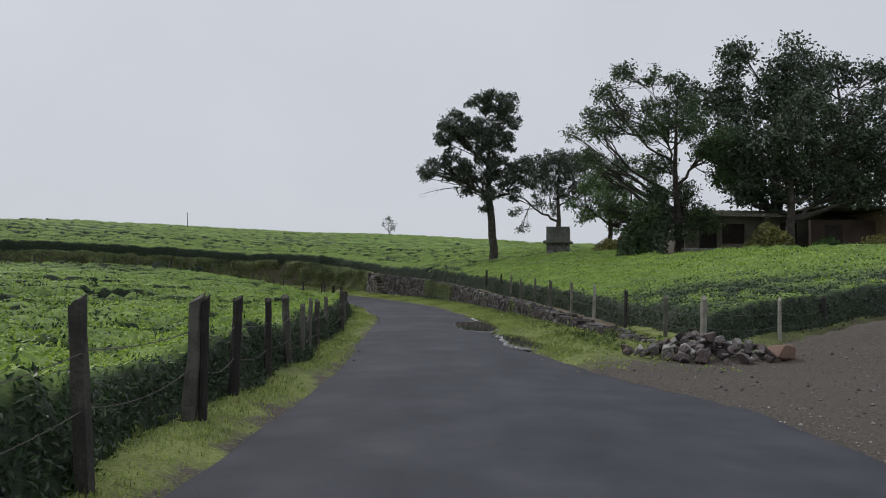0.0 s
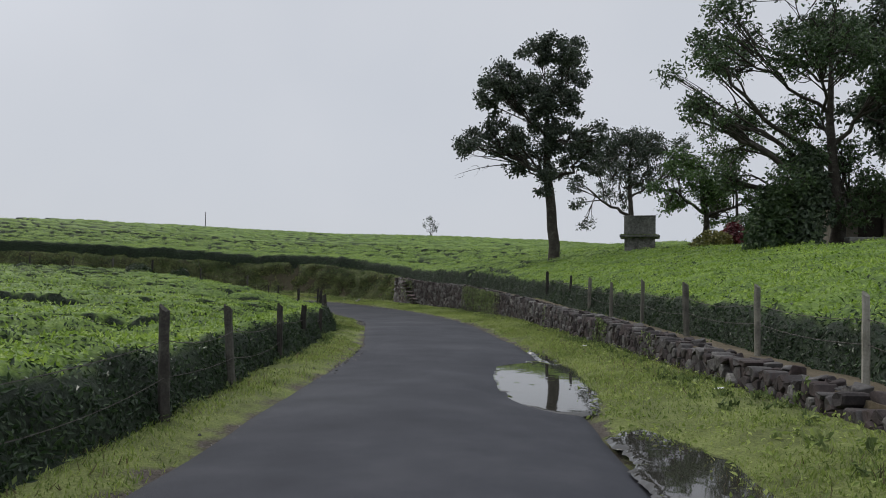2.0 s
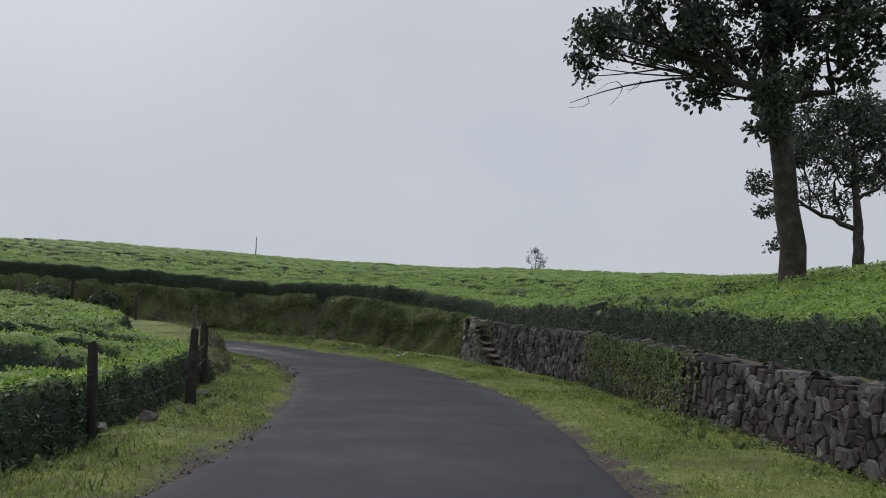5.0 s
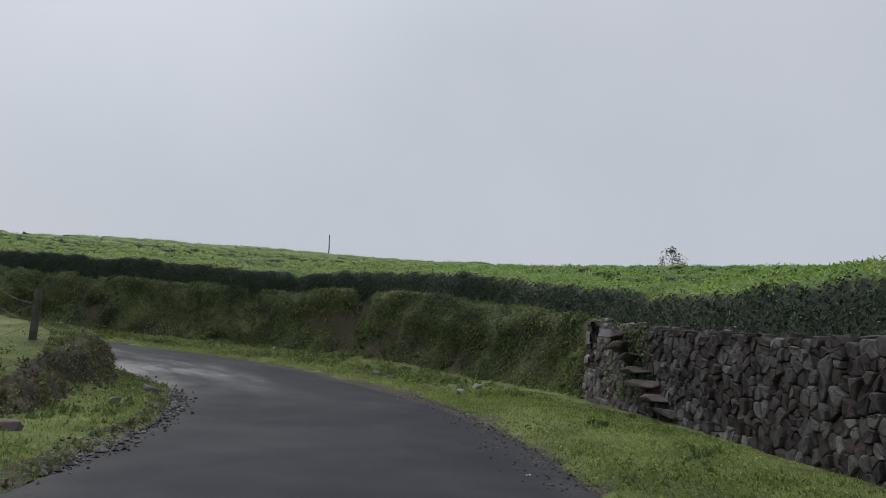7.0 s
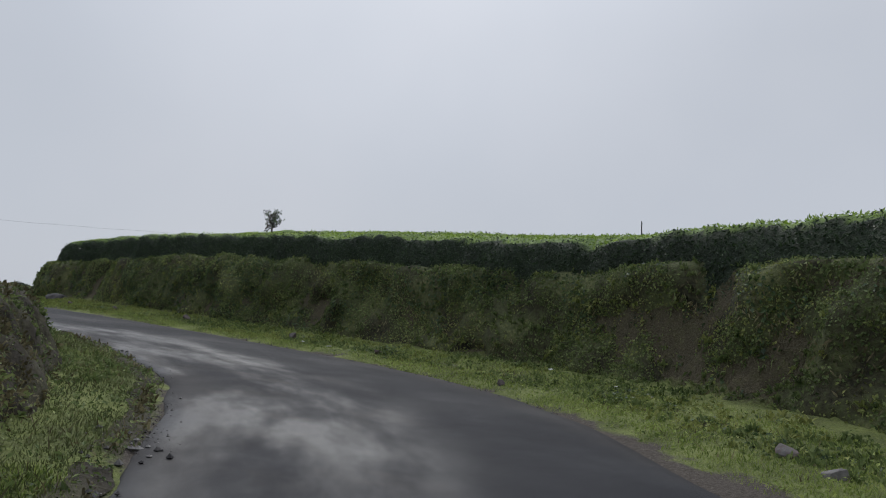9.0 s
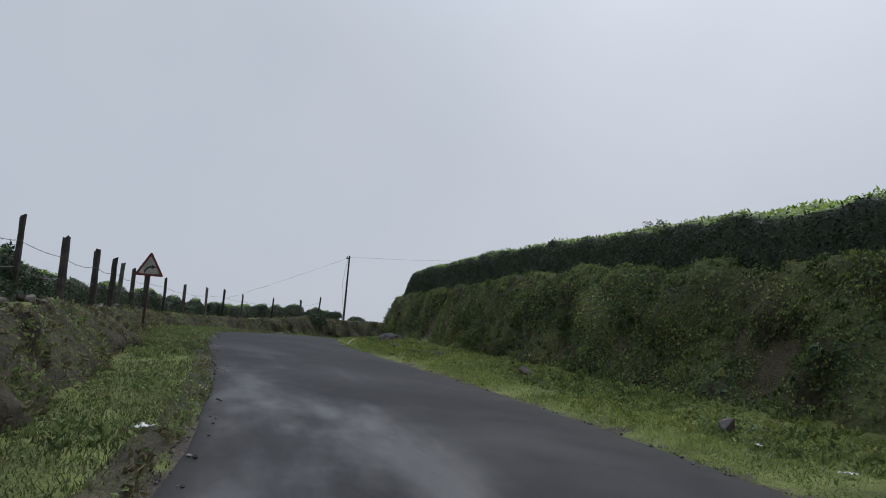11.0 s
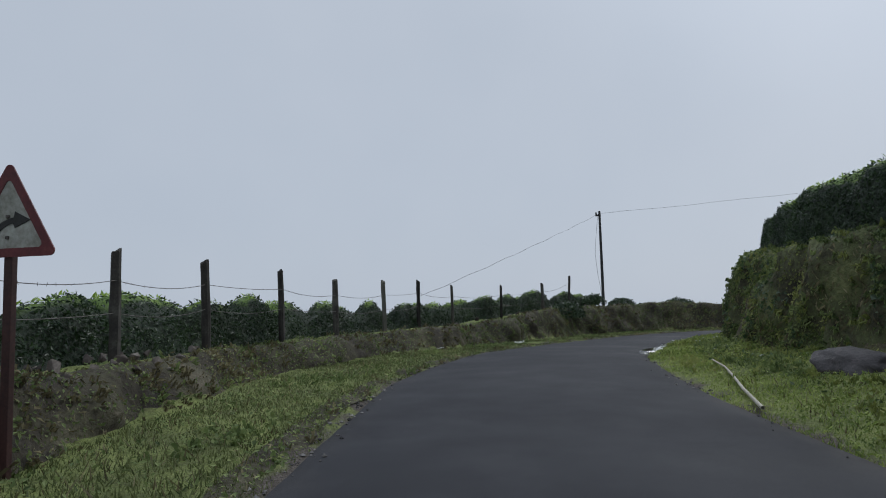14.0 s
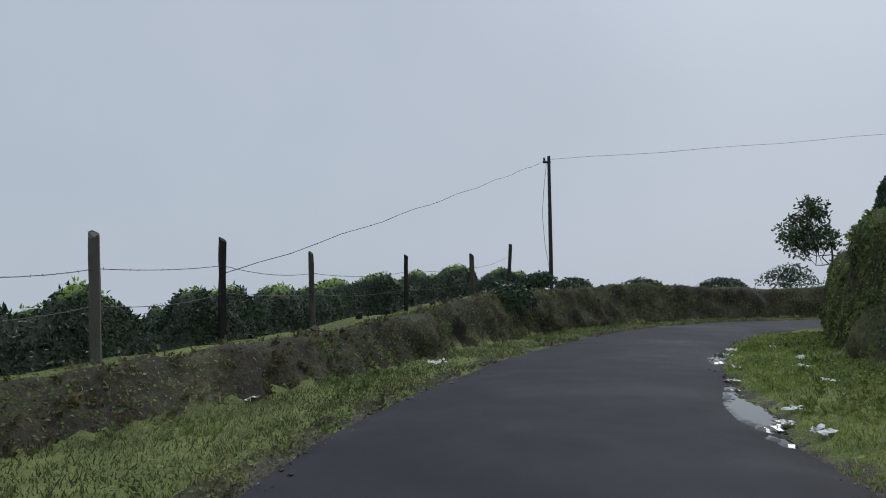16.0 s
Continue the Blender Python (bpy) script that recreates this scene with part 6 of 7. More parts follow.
def wire_tube(pts, radius=0.004, barbs=True, seed=0):
    r = np.random.default_rng(seed)
    rows = [(pts, np.full(len(pts), radius), 4)]
    if barbs:
        L = np.r_[0, np.cumsum(np.linalg.norm(np.diff(pts, axis=0), axis=1))]
        for d in np.arange(0.1, L[-1], 0.14):
            p = np.array([np.interp(d, L, pts[:, a]) for a in range(3)])
            v = unit(r.normal(size=3)) * 0.018
            rows.append((np.array([p - v, p + v]), np.array([0.0025, 0.0025]), 3))
    return rows


def fence(label, posts, wires, materials, seed, skip_wire=()):
    """posts: (x, y, top level, lean x, lean y, half width); wires: heights below the tops."""
    root = thing("fence", label, "fence", (posts[0][0], posts[0][1], 0))
    base = Matrix.Translation((-posts[0][0], -posts[0][1], 0))
    for k, (x, y, top, lx, ly, wd) in enumerate(posts):
        g = float(soil(x, y)[0])
        me = post_mesh(seed + k, max(0.5, top - g), wd, wd * 0.8, materials[k % len(materials)])
        part("post", me, root, "", base @ Matrix.Translation((x, y, g)) @ Euler((ly, lx, 0)).to_matrix().to_4x4() @ Matrix.Rotation(seed + 1.3 * k, 4, "Z"))
    for k in range(len(posts) - 1):
        if k in skip_wire:
            continue
        a, b = posts[k], posts[k + 1]
        for n, dz in enumerate(wires):
            t = np.linspace(0, 1, 9)
            sag = 0.03 + 0.05 * abs(math.sin(seed + k * 2.1 + n))
            p = np.stack([a[0] + (b[0] - a[0]) * t, a[1] + (b[1] - a[1]) * t, a[2] - dz + (b[2] - a[2]) * t - 4 * sag * t * (1 - t)], 1)
            p[:, 0] -= posts[0][0]
            p[:, 1] -= posts[0][1]
            part("barbed_wire", tubes_mesh("barbed_wire", wire_tube(p, 0.004, True, seed + 31 * k + n), M_WIRE, False), root)
    return root


rng_f = np.random.default_rng(9)
rows = []
for s, d, h, wd in ((1.9, 0.5, 1.0, 0.06), (4.0, 0.42, 1.05, 0.065), (6.0, 0.58, 1.02, 0.062), (7.35, 0.6, 0.99, 0.055), (8.8, 0.62, 0.94, 0.055), (10.2, 0.64, 0.98, 0.07), (11.0, 0.6, 0.85, 0.045), (12.1, 0.66, 0.88, 0.05),
                    (13.6, 0.68, 0.84, 0.05), (15.4, 0.7, 0.87, 0.055), (17.9, 0.62, 0.98, 0.06), (20.1, 0.75, 0.95, 0.055), (23.4, 1.02, 0.86, 0.06), (26.6, 1.15, 0.8, 0.06), (29.9, 1.09, 0.68, 0.06), (32.7, 1.21, 0.97, 0.065), (35.5, 1.38, 1.0, 0.065), (38.3, 1.28, 0.95, 0.06),
                    (42.1, 1.25, 1.08, 0.06), (42.4, 1.36, 1.12, 0.055), (46.2, 1.79, 1.14, 0.06), (50.2, 2.22, 0.9, 0.055), (52.2, 2.35, 0.78, 0.05)):
    hw = float(np.interp(s + ARC0, ARC, LINE[:, 2]))
    x, y = (float(k) for k in road_point(s, -(hw + d)))
    rows.append((x, y, float(soil(x, y)[0]) + h, rng_f.normal() * 0.04, rng_f.normal() * 0.03, wd))
    if s == 6.0:
        rows.append((x + 0.1, y + 0.05, rows[-1][2] - 0.01, 0.02, 0.03, 0.05))
rows += [(-13.8, 52.1, 1.13, 0.03, 0.02, 0.06), (-17.3, 53.9, 1.55, -0.02, 0.0, 0.06)]
fence("weathered dark wooden posts with barbed wire along the tea", rows, (0.28, 0.6), [M_POST], 400, (2, 19))
rows = [(10.9, 17.4, 0.95), (9.3, 16.0, 0.85), (7.7, 14.5, 0.82), (6.3, 13.4, 0.8), (4.45, 12.2, 0.84), (4.29, 13.8, 0.8), (4.24, 16.55, 0.85), (4.05, 19.1, 0.92), (3.88, 21.56, 0.98), (3.68, 24.26, 1.0), (3.49, 27.05, 1.06),
        (3.2, 29.3, 1.0), (3.1, 32.4, 1.12), (2.88, 35.7, 1.2), (2.42, 39.4, 1.38)]
rows = [(x, y, z, rng_f.normal() * 0.03, rng_f.normal() * 0.03, rng_f.uniform(0.042, 0.062)) for x, y, z in rows]
fence("pale and dark posts with wire behind the stone wall", rows, (0.25, 0.5), [M_POST_C, M_POST, M_POST, M_POST_C], 500)
rows = [(-20.8, 54.75, 2.05), (-23.4, 54.85, 2.15), (-26, 54.75, 2.2), (-28.7, 54.7, 2.2), (-31.2, 54.6, 2.2), (-33.8, 54.55, 2.25), (-36.1, 54.4, 2.3), (-38.6, 54.06, 2.37), (-41.2, 53.95, 2.42), (-43.7, 53.9, 2.48), (-46.4, 54.17, 2.5),
        (-48.9, 54.57, 2.45), (-51.24, 55.23, 2.5), (-53.6, 55.8, 2.6), (-56.3, 56.57, 2.55), (-59.14, 58.08, 2.62), (-62.2, 59.73, 2.78), (-64.6, 60.93, 3.16)]
rows = [(x, y, z, rng_f.normal() * 0.035, rng_f.normal() * 0.03, rng_f.uniform(0.055, 0.075)) for x, y, z in rows]
rows[5] = rows[5][:3] + (0.05, 0.02, 0.085)
fence("dark timber posts with barbed wire on the low stony bank", rows, (0.33, 0.68), [M_POST], 600)

# ---- warning sign ----
M_RED_PAINT = surface("faded_red_paint", [(0.3, (0.06, 0.016, 0.018)), (0.55, (0.115, 0.024, 0.027)), (0.75, (0.17, 0.05, 0.045))], 5, 40, 0.55, 0.2, 0.004)
M_WHITE_PAINT = surface("dirty_white_paint", [(0.3, (0.1, 0.095, 0.07)), (0.5, (0.27, 0.27, 0.24)), (0.7, (0.42, 0.43, 0.4))], 4, 26, 0.6, 0.1, 0.003)
M_BLACK_PAINT = surface("black_paint", [(0.3, (0.012, 0.012, 0.012)), (0.7, (0.035, 0.034, 0.032))], 5, 40, 0.6, 0.1, 0.003)


def rounded_triangle(side, r, n=6):
    h = side * math.sqrt(3) / 2
    cs = [(-side / 2 + r * 1.73, r), (side / 2 - r * 1.73, r), (0, h - 2 * r)]
    start = (210, 330, 90)
    out = []
    for (cx, cz), a0 in zip(cs, start):
        for k in range(n + 1):
            a = radians(a0 - 60 + 120 * k / n)
            out.append((cx + r * math.cos(a), cz + r * math.sin(a)))
    return out


def plate(name, outline, y0, y1, material, inner=None):
    """A plate in the x-z plane from y0 to y1; inner: a hole with as many corners."""
    bm = bmesh.new()
    def ring(pts, y):
        return [bm.verts.new((x, y, z)) for x, z in pts]
    f, b = ring(outline, y0), ring(outline, y1)
    n = len(outline)
    for k in range(n):
        bm.faces.new((f[k], b[k], b[(k + 1) % n], f[(k + 1) % n]))
    if inner:
        fi, bi = ring(inner, y0), ring(inner, y1)
        for k in range(n):
            j = (k + 1) % n
            bm.faces.new((f[k], f[j], fi[j], fi[k]))
            bm.faces.new((b[k], bi[k], bi[j], b[j]))
            bm.faces.new((fi[k], fi[j], bi[j], bi[k]))
    else:
        bm.faces.new(f)
        bm.faces.new(b[::-1])
    bmesh.ops.recalc_face_normals(bm, faces=list(bm.faces))
    return bm_mesh(name, bm, material)


sx, sy = -38.3, 54.82
sg = float(soil(sx, sy)[0])
sign = thing("road_sign", "faded triangular curve warning sign on a red post", "road sign", (sx, sy, sg), turn=radians(84))
zb = 2.08 - sg
outer_t = rounded_triangle(0.76, 0.035)
inner_t = [(x * 0.73, 0.22 + (z - 0.22) * 0.73) for x, z in outer_t]
for o in (part("border", plate("border", outer_t, -0.006, 0.004, M_RED_PAINT, inner_t), sign, "faded red border"),
          part("panel", plate("panel", inner_t, -0.002, 0.003, M_WHITE_PAINT), sign, "dirty white panel")):
    o.matrix_basis = Matrix.Translation((0, 0, zb))
arrow = []
cx, cz, R = 0.06, 0.075, 0.235
for a in np.linspace(180, 97, 10):
    arrow.append((cx + (R + 0.025) * math.cos(radians(a)), cz + (R + 0.025) * math.sin(radians(a)) * 0.86))
tipx, tipz = cx + 0.085, cz + R * 0.86 + 0.0
arrow += [(cx - 0.02, tipz + 0.07), (tipx + 0.04, tipz - 0.005), (cx - 0.02, tipz - 0.065)]
for a in np.linspace(100, 180, 10):
    arrow.append((cx + (R - 0.03) * math.cos(radians(a)), cz + (R - 0.03) * math.sin(radians(a)) * 0.86))
arrow = [(x * 0.82 + 0.02, z * 0.82 + 0.02) for x, z in arrow]
part("arrow", plate("arrow", arrow, -0.0065, -0.0025, M_BLACK_PAINT), sign, "black right-bend arrow", Matrix.Translation((0, 0, zb)))
M_SIGN_POST = surface("rusty_red_post", [(0.3, (0.022, 0.012, 0.011)), (0.55, (0.05, 0.022, 0.02)), (0.75, (0.085, 0.04, 0.035))], 5, 40, 0.65, 0.2, 0.004)
part("post", box_mesh("post", -0.032, 0.032, 0.006, 0.056, -0.5, zb + 0.32, M_SIGN_POST, 0.006), sign, "rusty dark red square post")
for dz in (0.12, 0.26):
    part("bolt", box_mesh("bolt", -0.012, 0.012, -0.014, -0.004, zb + dz, zb + dz + 0.022, M_WIRE, 0.003), sign)

# ---- utility pole and lines ----
M_POLE = surface("dark_steel_pole", [(0.3, (0.015, 0.015, 0.017)), (0.7, (0.04, 0.04, 0.042))], 3, 30, 0.6, 0.1, 0.004)
pz = float(soil(-68.9, 63.0)[0])
pole = thing("utility_pole", "slim dark utility pole beside the bend", "utility pole", (-68.9, 63.0, pz))
part("shaft", tubes_mesh("shaft", [(np.array([(0, 0, -0.5), (0, 0, 2), (0.01, 0, 6.5 - pz)]), np.array([0.075, 0.07, 0.055]), 10)], M_POLE), pole)
part("crossarm", box_mesh("crossarm", -0.04, 0.04, -0.2, 0.06, 6.25 - pz, 6.32 - pz, M_POLE, 0.008), pole)
bm = bmesh.new()
bmesh.ops.create_cone(bm, cap_ends=True, segments=10, radius1=0.045, radius2=0.03, depth=0.12)
part("insulator", bm_mesh("insulator", bm, M_BLACK_PAINT, True), pole, "", Matrix.Translation((0, -0.16, 6.39 - pz)))


def line_curve(a, b, sag, n=24):
    t = np.linspace(0, 1, n)[:, None]
    p = np.asarray(a) + (np.asarray(b) - np.asarray(a)) * t
    p[:, 2:3] -= 4 * sag * t * (1 - t)
    p[:, 2] += 0.02 * np.sin(np.linspace(0, 40, n))
    return p


top = np.array((-68.9, 63.0, 6.38))
for label, a, b, sag in (("sagging overhead line running down towards the fence", top, (-53.6, 55.8, 2.15), 0.06), ("sagging overhead line running over the tea hill", top, (-70, 95, 9.4), 0.25)):
    tagged(new("overhead_line", tubes_mesh("overhead_line", [(line_curve(a, b, sag), np.full(24, 0.0055), 5)], M_POLE)), label, "cable")
p = np.array([(-68.85, 62.9, 6.2), (-68.6, 62.75, 5.3), (-68.45, 62.65, 4.4), (-68.6, 62.75, 3.4), (-68.75, 62.9, 2.6), (-68.85, 62.95, pz - 0.1)])
part("loose_cable", tubes_mesh("loose_cable", [(p - np.array((-68.9, 63.0, pz)), np.full(6, 0.007), 5)], M_POLE), pole)
g = float(soil(-33.2, 92.7)[0])
hp = thing("wooden_pole", "thin bare wooden pole standing in the tea", "pole", (-33.2, 92.7, g))
part("shaft", tubes_mesh("shaft", [(np.array([(0, 0, -0.3), (0.02, 0, 1.2), (-0.03, 0, 2.3)]), np.array([0.05, 0.045, 0.03]), 7)], M_POST), hp)
part("branch_stub", tubes_mesh("branch_stub", [(np.array([(-0.02, 0, 2.05), (0.06, 0, 2.2)]), np.array([0.02, 0.012]), 5)], M_POST), hp)

# ---- concrete tank ----
M_RUBBLE = surface("whitewashed_rubble", [(0.32, (0.03, 0.03, 0.025)), (0.45, (0.09, 0.088, 0.078)), (0.58, (0.2, 0.195, 0.18)), (0.72, (0.34, 0.33, 0.31))], 4.5, 24, 0.9, 0.8, 0.03)
tg = float(soil(8.1, 50.1)[0])
tank = thing("water_tank", "old mossy concrete water tank on a rubble block base", "tank", (8.15, 50.6, tg), turn=radians(-12))
part("base_block", box_mesh("base_block", -0.78, 0.78, -0.78, 0.78, -0.5, 3.42 - tg, M_RUBBLE, 0.03), tank, "rubble base with flaking whitewash")
part("slab", box_mesh("slab", -1.02, 1.02, -1.02, 1.02, 3.42 - tg, 3.52 - tg, M_CONCRETE, 0.025), tank, "projecting concrete slab with moss")
bm = bmesh.new()
for x0, x1, y0, y1 in ((-0.8, 0.8, -0.8, -0.7), (-0.8, 0.8, 0.7, 0.8), (-0.8, -0.7, -0.7, 0.7), (0.7, 0.8, -0.7, 0.7)):
    box_bm(bm, x0, x1, y0, y1, 3.52 - tg, 4.5 - tg, 0.012)
part("basin", bm_mesh("basin", bm, M_CONCRETE), tank, "streaked open concrete basin")
part("rim", box_mesh("rim", -0.83, 0.83, -0.83, -0.68, 4.503 - tg, 4.56 - tg, M_CONCRETE, 0.012), tank, "worn concrete rim")
rt = np.random.default_rng(3)
n = 900
side = rt.integers(0, 3, n)
u = rt.uniform(-0.98, 0.98, n)
mpz = np.stack([np.where(side == 2, rt.uniform(-0.99, -0.76, n), u), np.where(side == 0, -0.985, np.where(side == 1, rt.uniform(-0.98, -0.76, n), u)), np.where(side == 0, rt.uniform(3.36, 3.54, n), 3.53 + rt.uniform(0, 0.06, n)) - tg], 1)
v, q = leaf_quads(mpz, unit(rt.normal(size=(n, 3)) + (0, -0.8, 0.4)), 0.07, 0.03, rt, 0.8)
part("moss", mesh_from("moss", v, q, M_BANKGRASS), tank, "hanging green moss")

# ---- old house ----
M_PLASTER = surface("stained_plaster", [(0.3, (0.07, 0.062, 0.05)), (0.52, (0.17, 0.155, 0.125)), (0.74, (0.34, 0.32, 0.275))], 0.8, 9, 0.9, 0.3, 0.02)
M_OCHRE = surface("ochre_plaster", [(0.3, (0.15, 0.11, 0.07)), (0.7, (0.34, 0.26, 0.17))], 0.8, 9, 0.9, 0.3, 0.02)
M_REDWALL = surface("brick_red_plaster", [(0.3, (0.04, 0.028, 0.024)), (0.7, (0.11, 0.075, 0.062))], 0.9, 10, 0.9, 0.3, 0.02)
M_TIMBER = surface("old_dark_timber", [(0.3, (0.015, 0.012, 0.01)), (0.7, (0.05, 0.04, 0.032))], 5, 40, 0.8, 0.3, 0.01)
M_ROOF = surface("mossy_roof_sheet", [(0.3, (0.025, 0.03, 0.018)), (0.55, (0.06, 0.062, 0.04)), (0.75, (0.12, 0.115, 0.09))], 1.0, 12, 0.9, 0.4, 0.02)
hz = float(soil(16, 41)[0]) + 0.25
house = thing("house", "old low plastered house with a mossy sheet roof", "house", (13.7, 41.0, hz))


def wall_with_openings(name, length, height, thick, openings, material):
    """A wall along x with rectangular openings (x0, x1, z0, z1) that go through it."""
    bm = bmesh.new()
    xs = sorted({0.0, length, *[v for o in openings for v in o[:2]]})
    zs = sorted({-0.6, height, *[v for o in openings for v in o[2:]]})
    for x0, x1 in zip(xs[:-1], xs[1:]):
        for z0, z1 in zip(zs[:-1], zs[1:]):
            if not any(a <= x0 and x1 <= b and c <= z0 and z1 <= d for a, b, c, d in openings):
                box_bm(bm, x0, x1, 0, thick, z0, z1)
    bmesh.ops.remove_doubles(bm, verts=list(bm.verts), dist=0.001)
    seen = {}
    for f in bm.faces:
        seen.setdefault(tuple(round(v, 3) for v in f.calc_center_median()), []).append(f)
    bmesh.ops.delete(bm, geom=[f for fs in seen.values() if len(fs) > 1 for f in fs], context="FACES")
    return bm_mesh(name, bm, material)


OPEN = [(1.0, 2.0, 0.0, 1.8), (2.3, 3.6, 0.55, 1.7), (5.6, 6.6, 0.0, 1.8), (8.0, 9.3, 0.55, 1.7), (11.2, 12.2, 0.0, 1.8)]
part("wall", wall_with_openings("wall", 13.5, 2.25, 0.25, OPEN, M_PLASTER), house, "stained pale plaster front wall")
part("wall", box_mesh("wall", 0.0, 0.25, 0.25, 6.0, -0.6, 2.25, M_PLASTER, 0.01), house)
part("wall", box_mesh("wall", 13.25, 13.5, 0.25, 6.0, -0.6, 2.25, M_PLASTER, 0.01), house)
part("wall", box_mesh("wall", 0.25, 13.25, 5.75, 6.0, -0.6, 2.25, M_PLASTER, 0.01), house)
for x0, x1, z0, z1 in OPEN:
    kind = "door" if z0 == 0.0 else "window"
    leafp = part(kind, box_mesh(kind, x0 + 0.06, x1 - 0.06, 0.14, 0.19, z0, z1 - 0.06, M_TIMBER, 0.008), house, "closed dark weathered timber leaf")
    bm = bmesh.new()
    box_bm(bm, x0, x0 + 0.06, 0.05, 0.2, z0, z1, 0.005)
    box_bm(bm, x1 - 0.06, x1, 0.05, 0.2, z0, z1, 0.005)
    box_bm(bm, x0 + 0.06, x1 - 0.06, 0.05, 0.2, z1 - 0.06, z1, 0.005)
    part("frame", bm_mesh("frame", bm, M_TIMBER), leafp)
bm = bmesh.new()
nx = 90
for side, (ya, za, yb, zb2) in enumerate(((-0.9, 2.05, 3.1, 2.75), (3.1, 2.75, 6.6, 2.1))):
    prev = None
    for k in range(nx + 1):
        x = -0.5 + 14.5 * k / nx
        dz = 0.03 * math.sin(k * 2.1)
        a, b = bm.verts.new((x, ya, za + dz)), bm.verts.new((x, yb, zb2 + dz))
        a2, b2 = bm.verts.new((x, ya, za + dz - 0.03)), bm.verts.new((x, yb, zb2 + dz - 0.03))
        if prev:
            bm.faces.new((prev[0], a, b, prev[1]))
            bm.faces.new((prev[2], prev[3], b2, a2))
            bm.faces.new((prev[0], prev[2], a2, a))
        prev = (a, b, a2, b2)
part("roof", bm_mesh("roof", bm, M_ROOF, True), house, "corrugated roof grown over with moss")
part("pillar", box_mesh("pillar", -0.1, 0.22, -0.75, -0.45, -0.6, 2.2, M_PLASTER, 0.02), house, "pale square veranda pillar")
part("pillar", box_mesh("pillar", 4.4, 4.7, -0.75, -0.45, -0.6, 2.2, M_PLASTER, 0.02), house, "pale square veranda pillar")
part("plinth", box_mesh("plinth", -0.6, 13.6, -1.3, -0.004, -1.1, -0.02, M_CONCRETE, 0.03), house, "dark damp stone plinth")
annex = thing("outbuilding", "low red and ochre plastered outbuilding beside the house", "building", (23.0, 37.6, float(soil(24, 38)[0])))
part("wall", box_mesh("wall", 0.55, 5.0, 0.0, 0.25, -0.5, 2.5, M_OCHRE, 0.02), annex, "ochre plaster wall")
part("wall", box_mesh("wall", -3.2, 0.3, 0.9, 1.15, -0.5, 2.0, M_REDWALL, 0.02), annex, "brick-red plaster wall")
part("wall", box_mesh("wall", 0.3, 0.55, 0.0, 4.0, -0.5, 2.5, M_OCHRE, 0.02), annex)
bm = bmesh.new()
box_bm(bm, -3.5, 5.3, -0.4, 4.2, 2.52, 2.6, 0.01)
part("roof", bm_mesh("roof", bm, M_ROOF), annex)
part("door", box_mesh("door", -2.4, -1.5, 0.86, 0.896, 0.0, 1.75, M_TIMBER, 0.01), annex, "dark timber door")
yard = thing("yard_wall", "low mossy stone wall in front of the old house", "wall", (12.4, 36.9, float(soil(15, 36.9)[0])))
part("body", box_mesh("body", 0, 7.2, 0, 0.4, -0.4, 0.55, M_CONCRETE, 0.05), yard)

# ---- puddles ----


def water_material():
    m = bpy.data.materials.new("still_water")
    m.use_nodes = True
    b = m.node_tree.nodes["Principled BSDF"]
    b.inputs["Base Color"].default_value = (0.03, 0.028, 0.024, 1)
    b.inputs["Roughness"].default_value = 0.03
    b.inputs["IOR"].default_value = 1.33
    b.inputs["Specular IOR Level"].default_value = 1.0
    no = m.node_tree.nodes.new("ShaderNodeTexNoise")
    no.inputs["Scale"].default_value = 5.0
    bp = m.node_tree.nodes.new("ShaderNodeBump")
    bp.inputs["Strength"].default_value, bp.inputs["Distance"].default_value = 0.05, 0.004
    m.node_tree.links.new(no.outputs["Fac"], bp.inputs["Height"])
    m.node_tree.links.new(bp.outputs["Normal"], b.inputs["Normal"])
    return m


M_WATER = water_material()


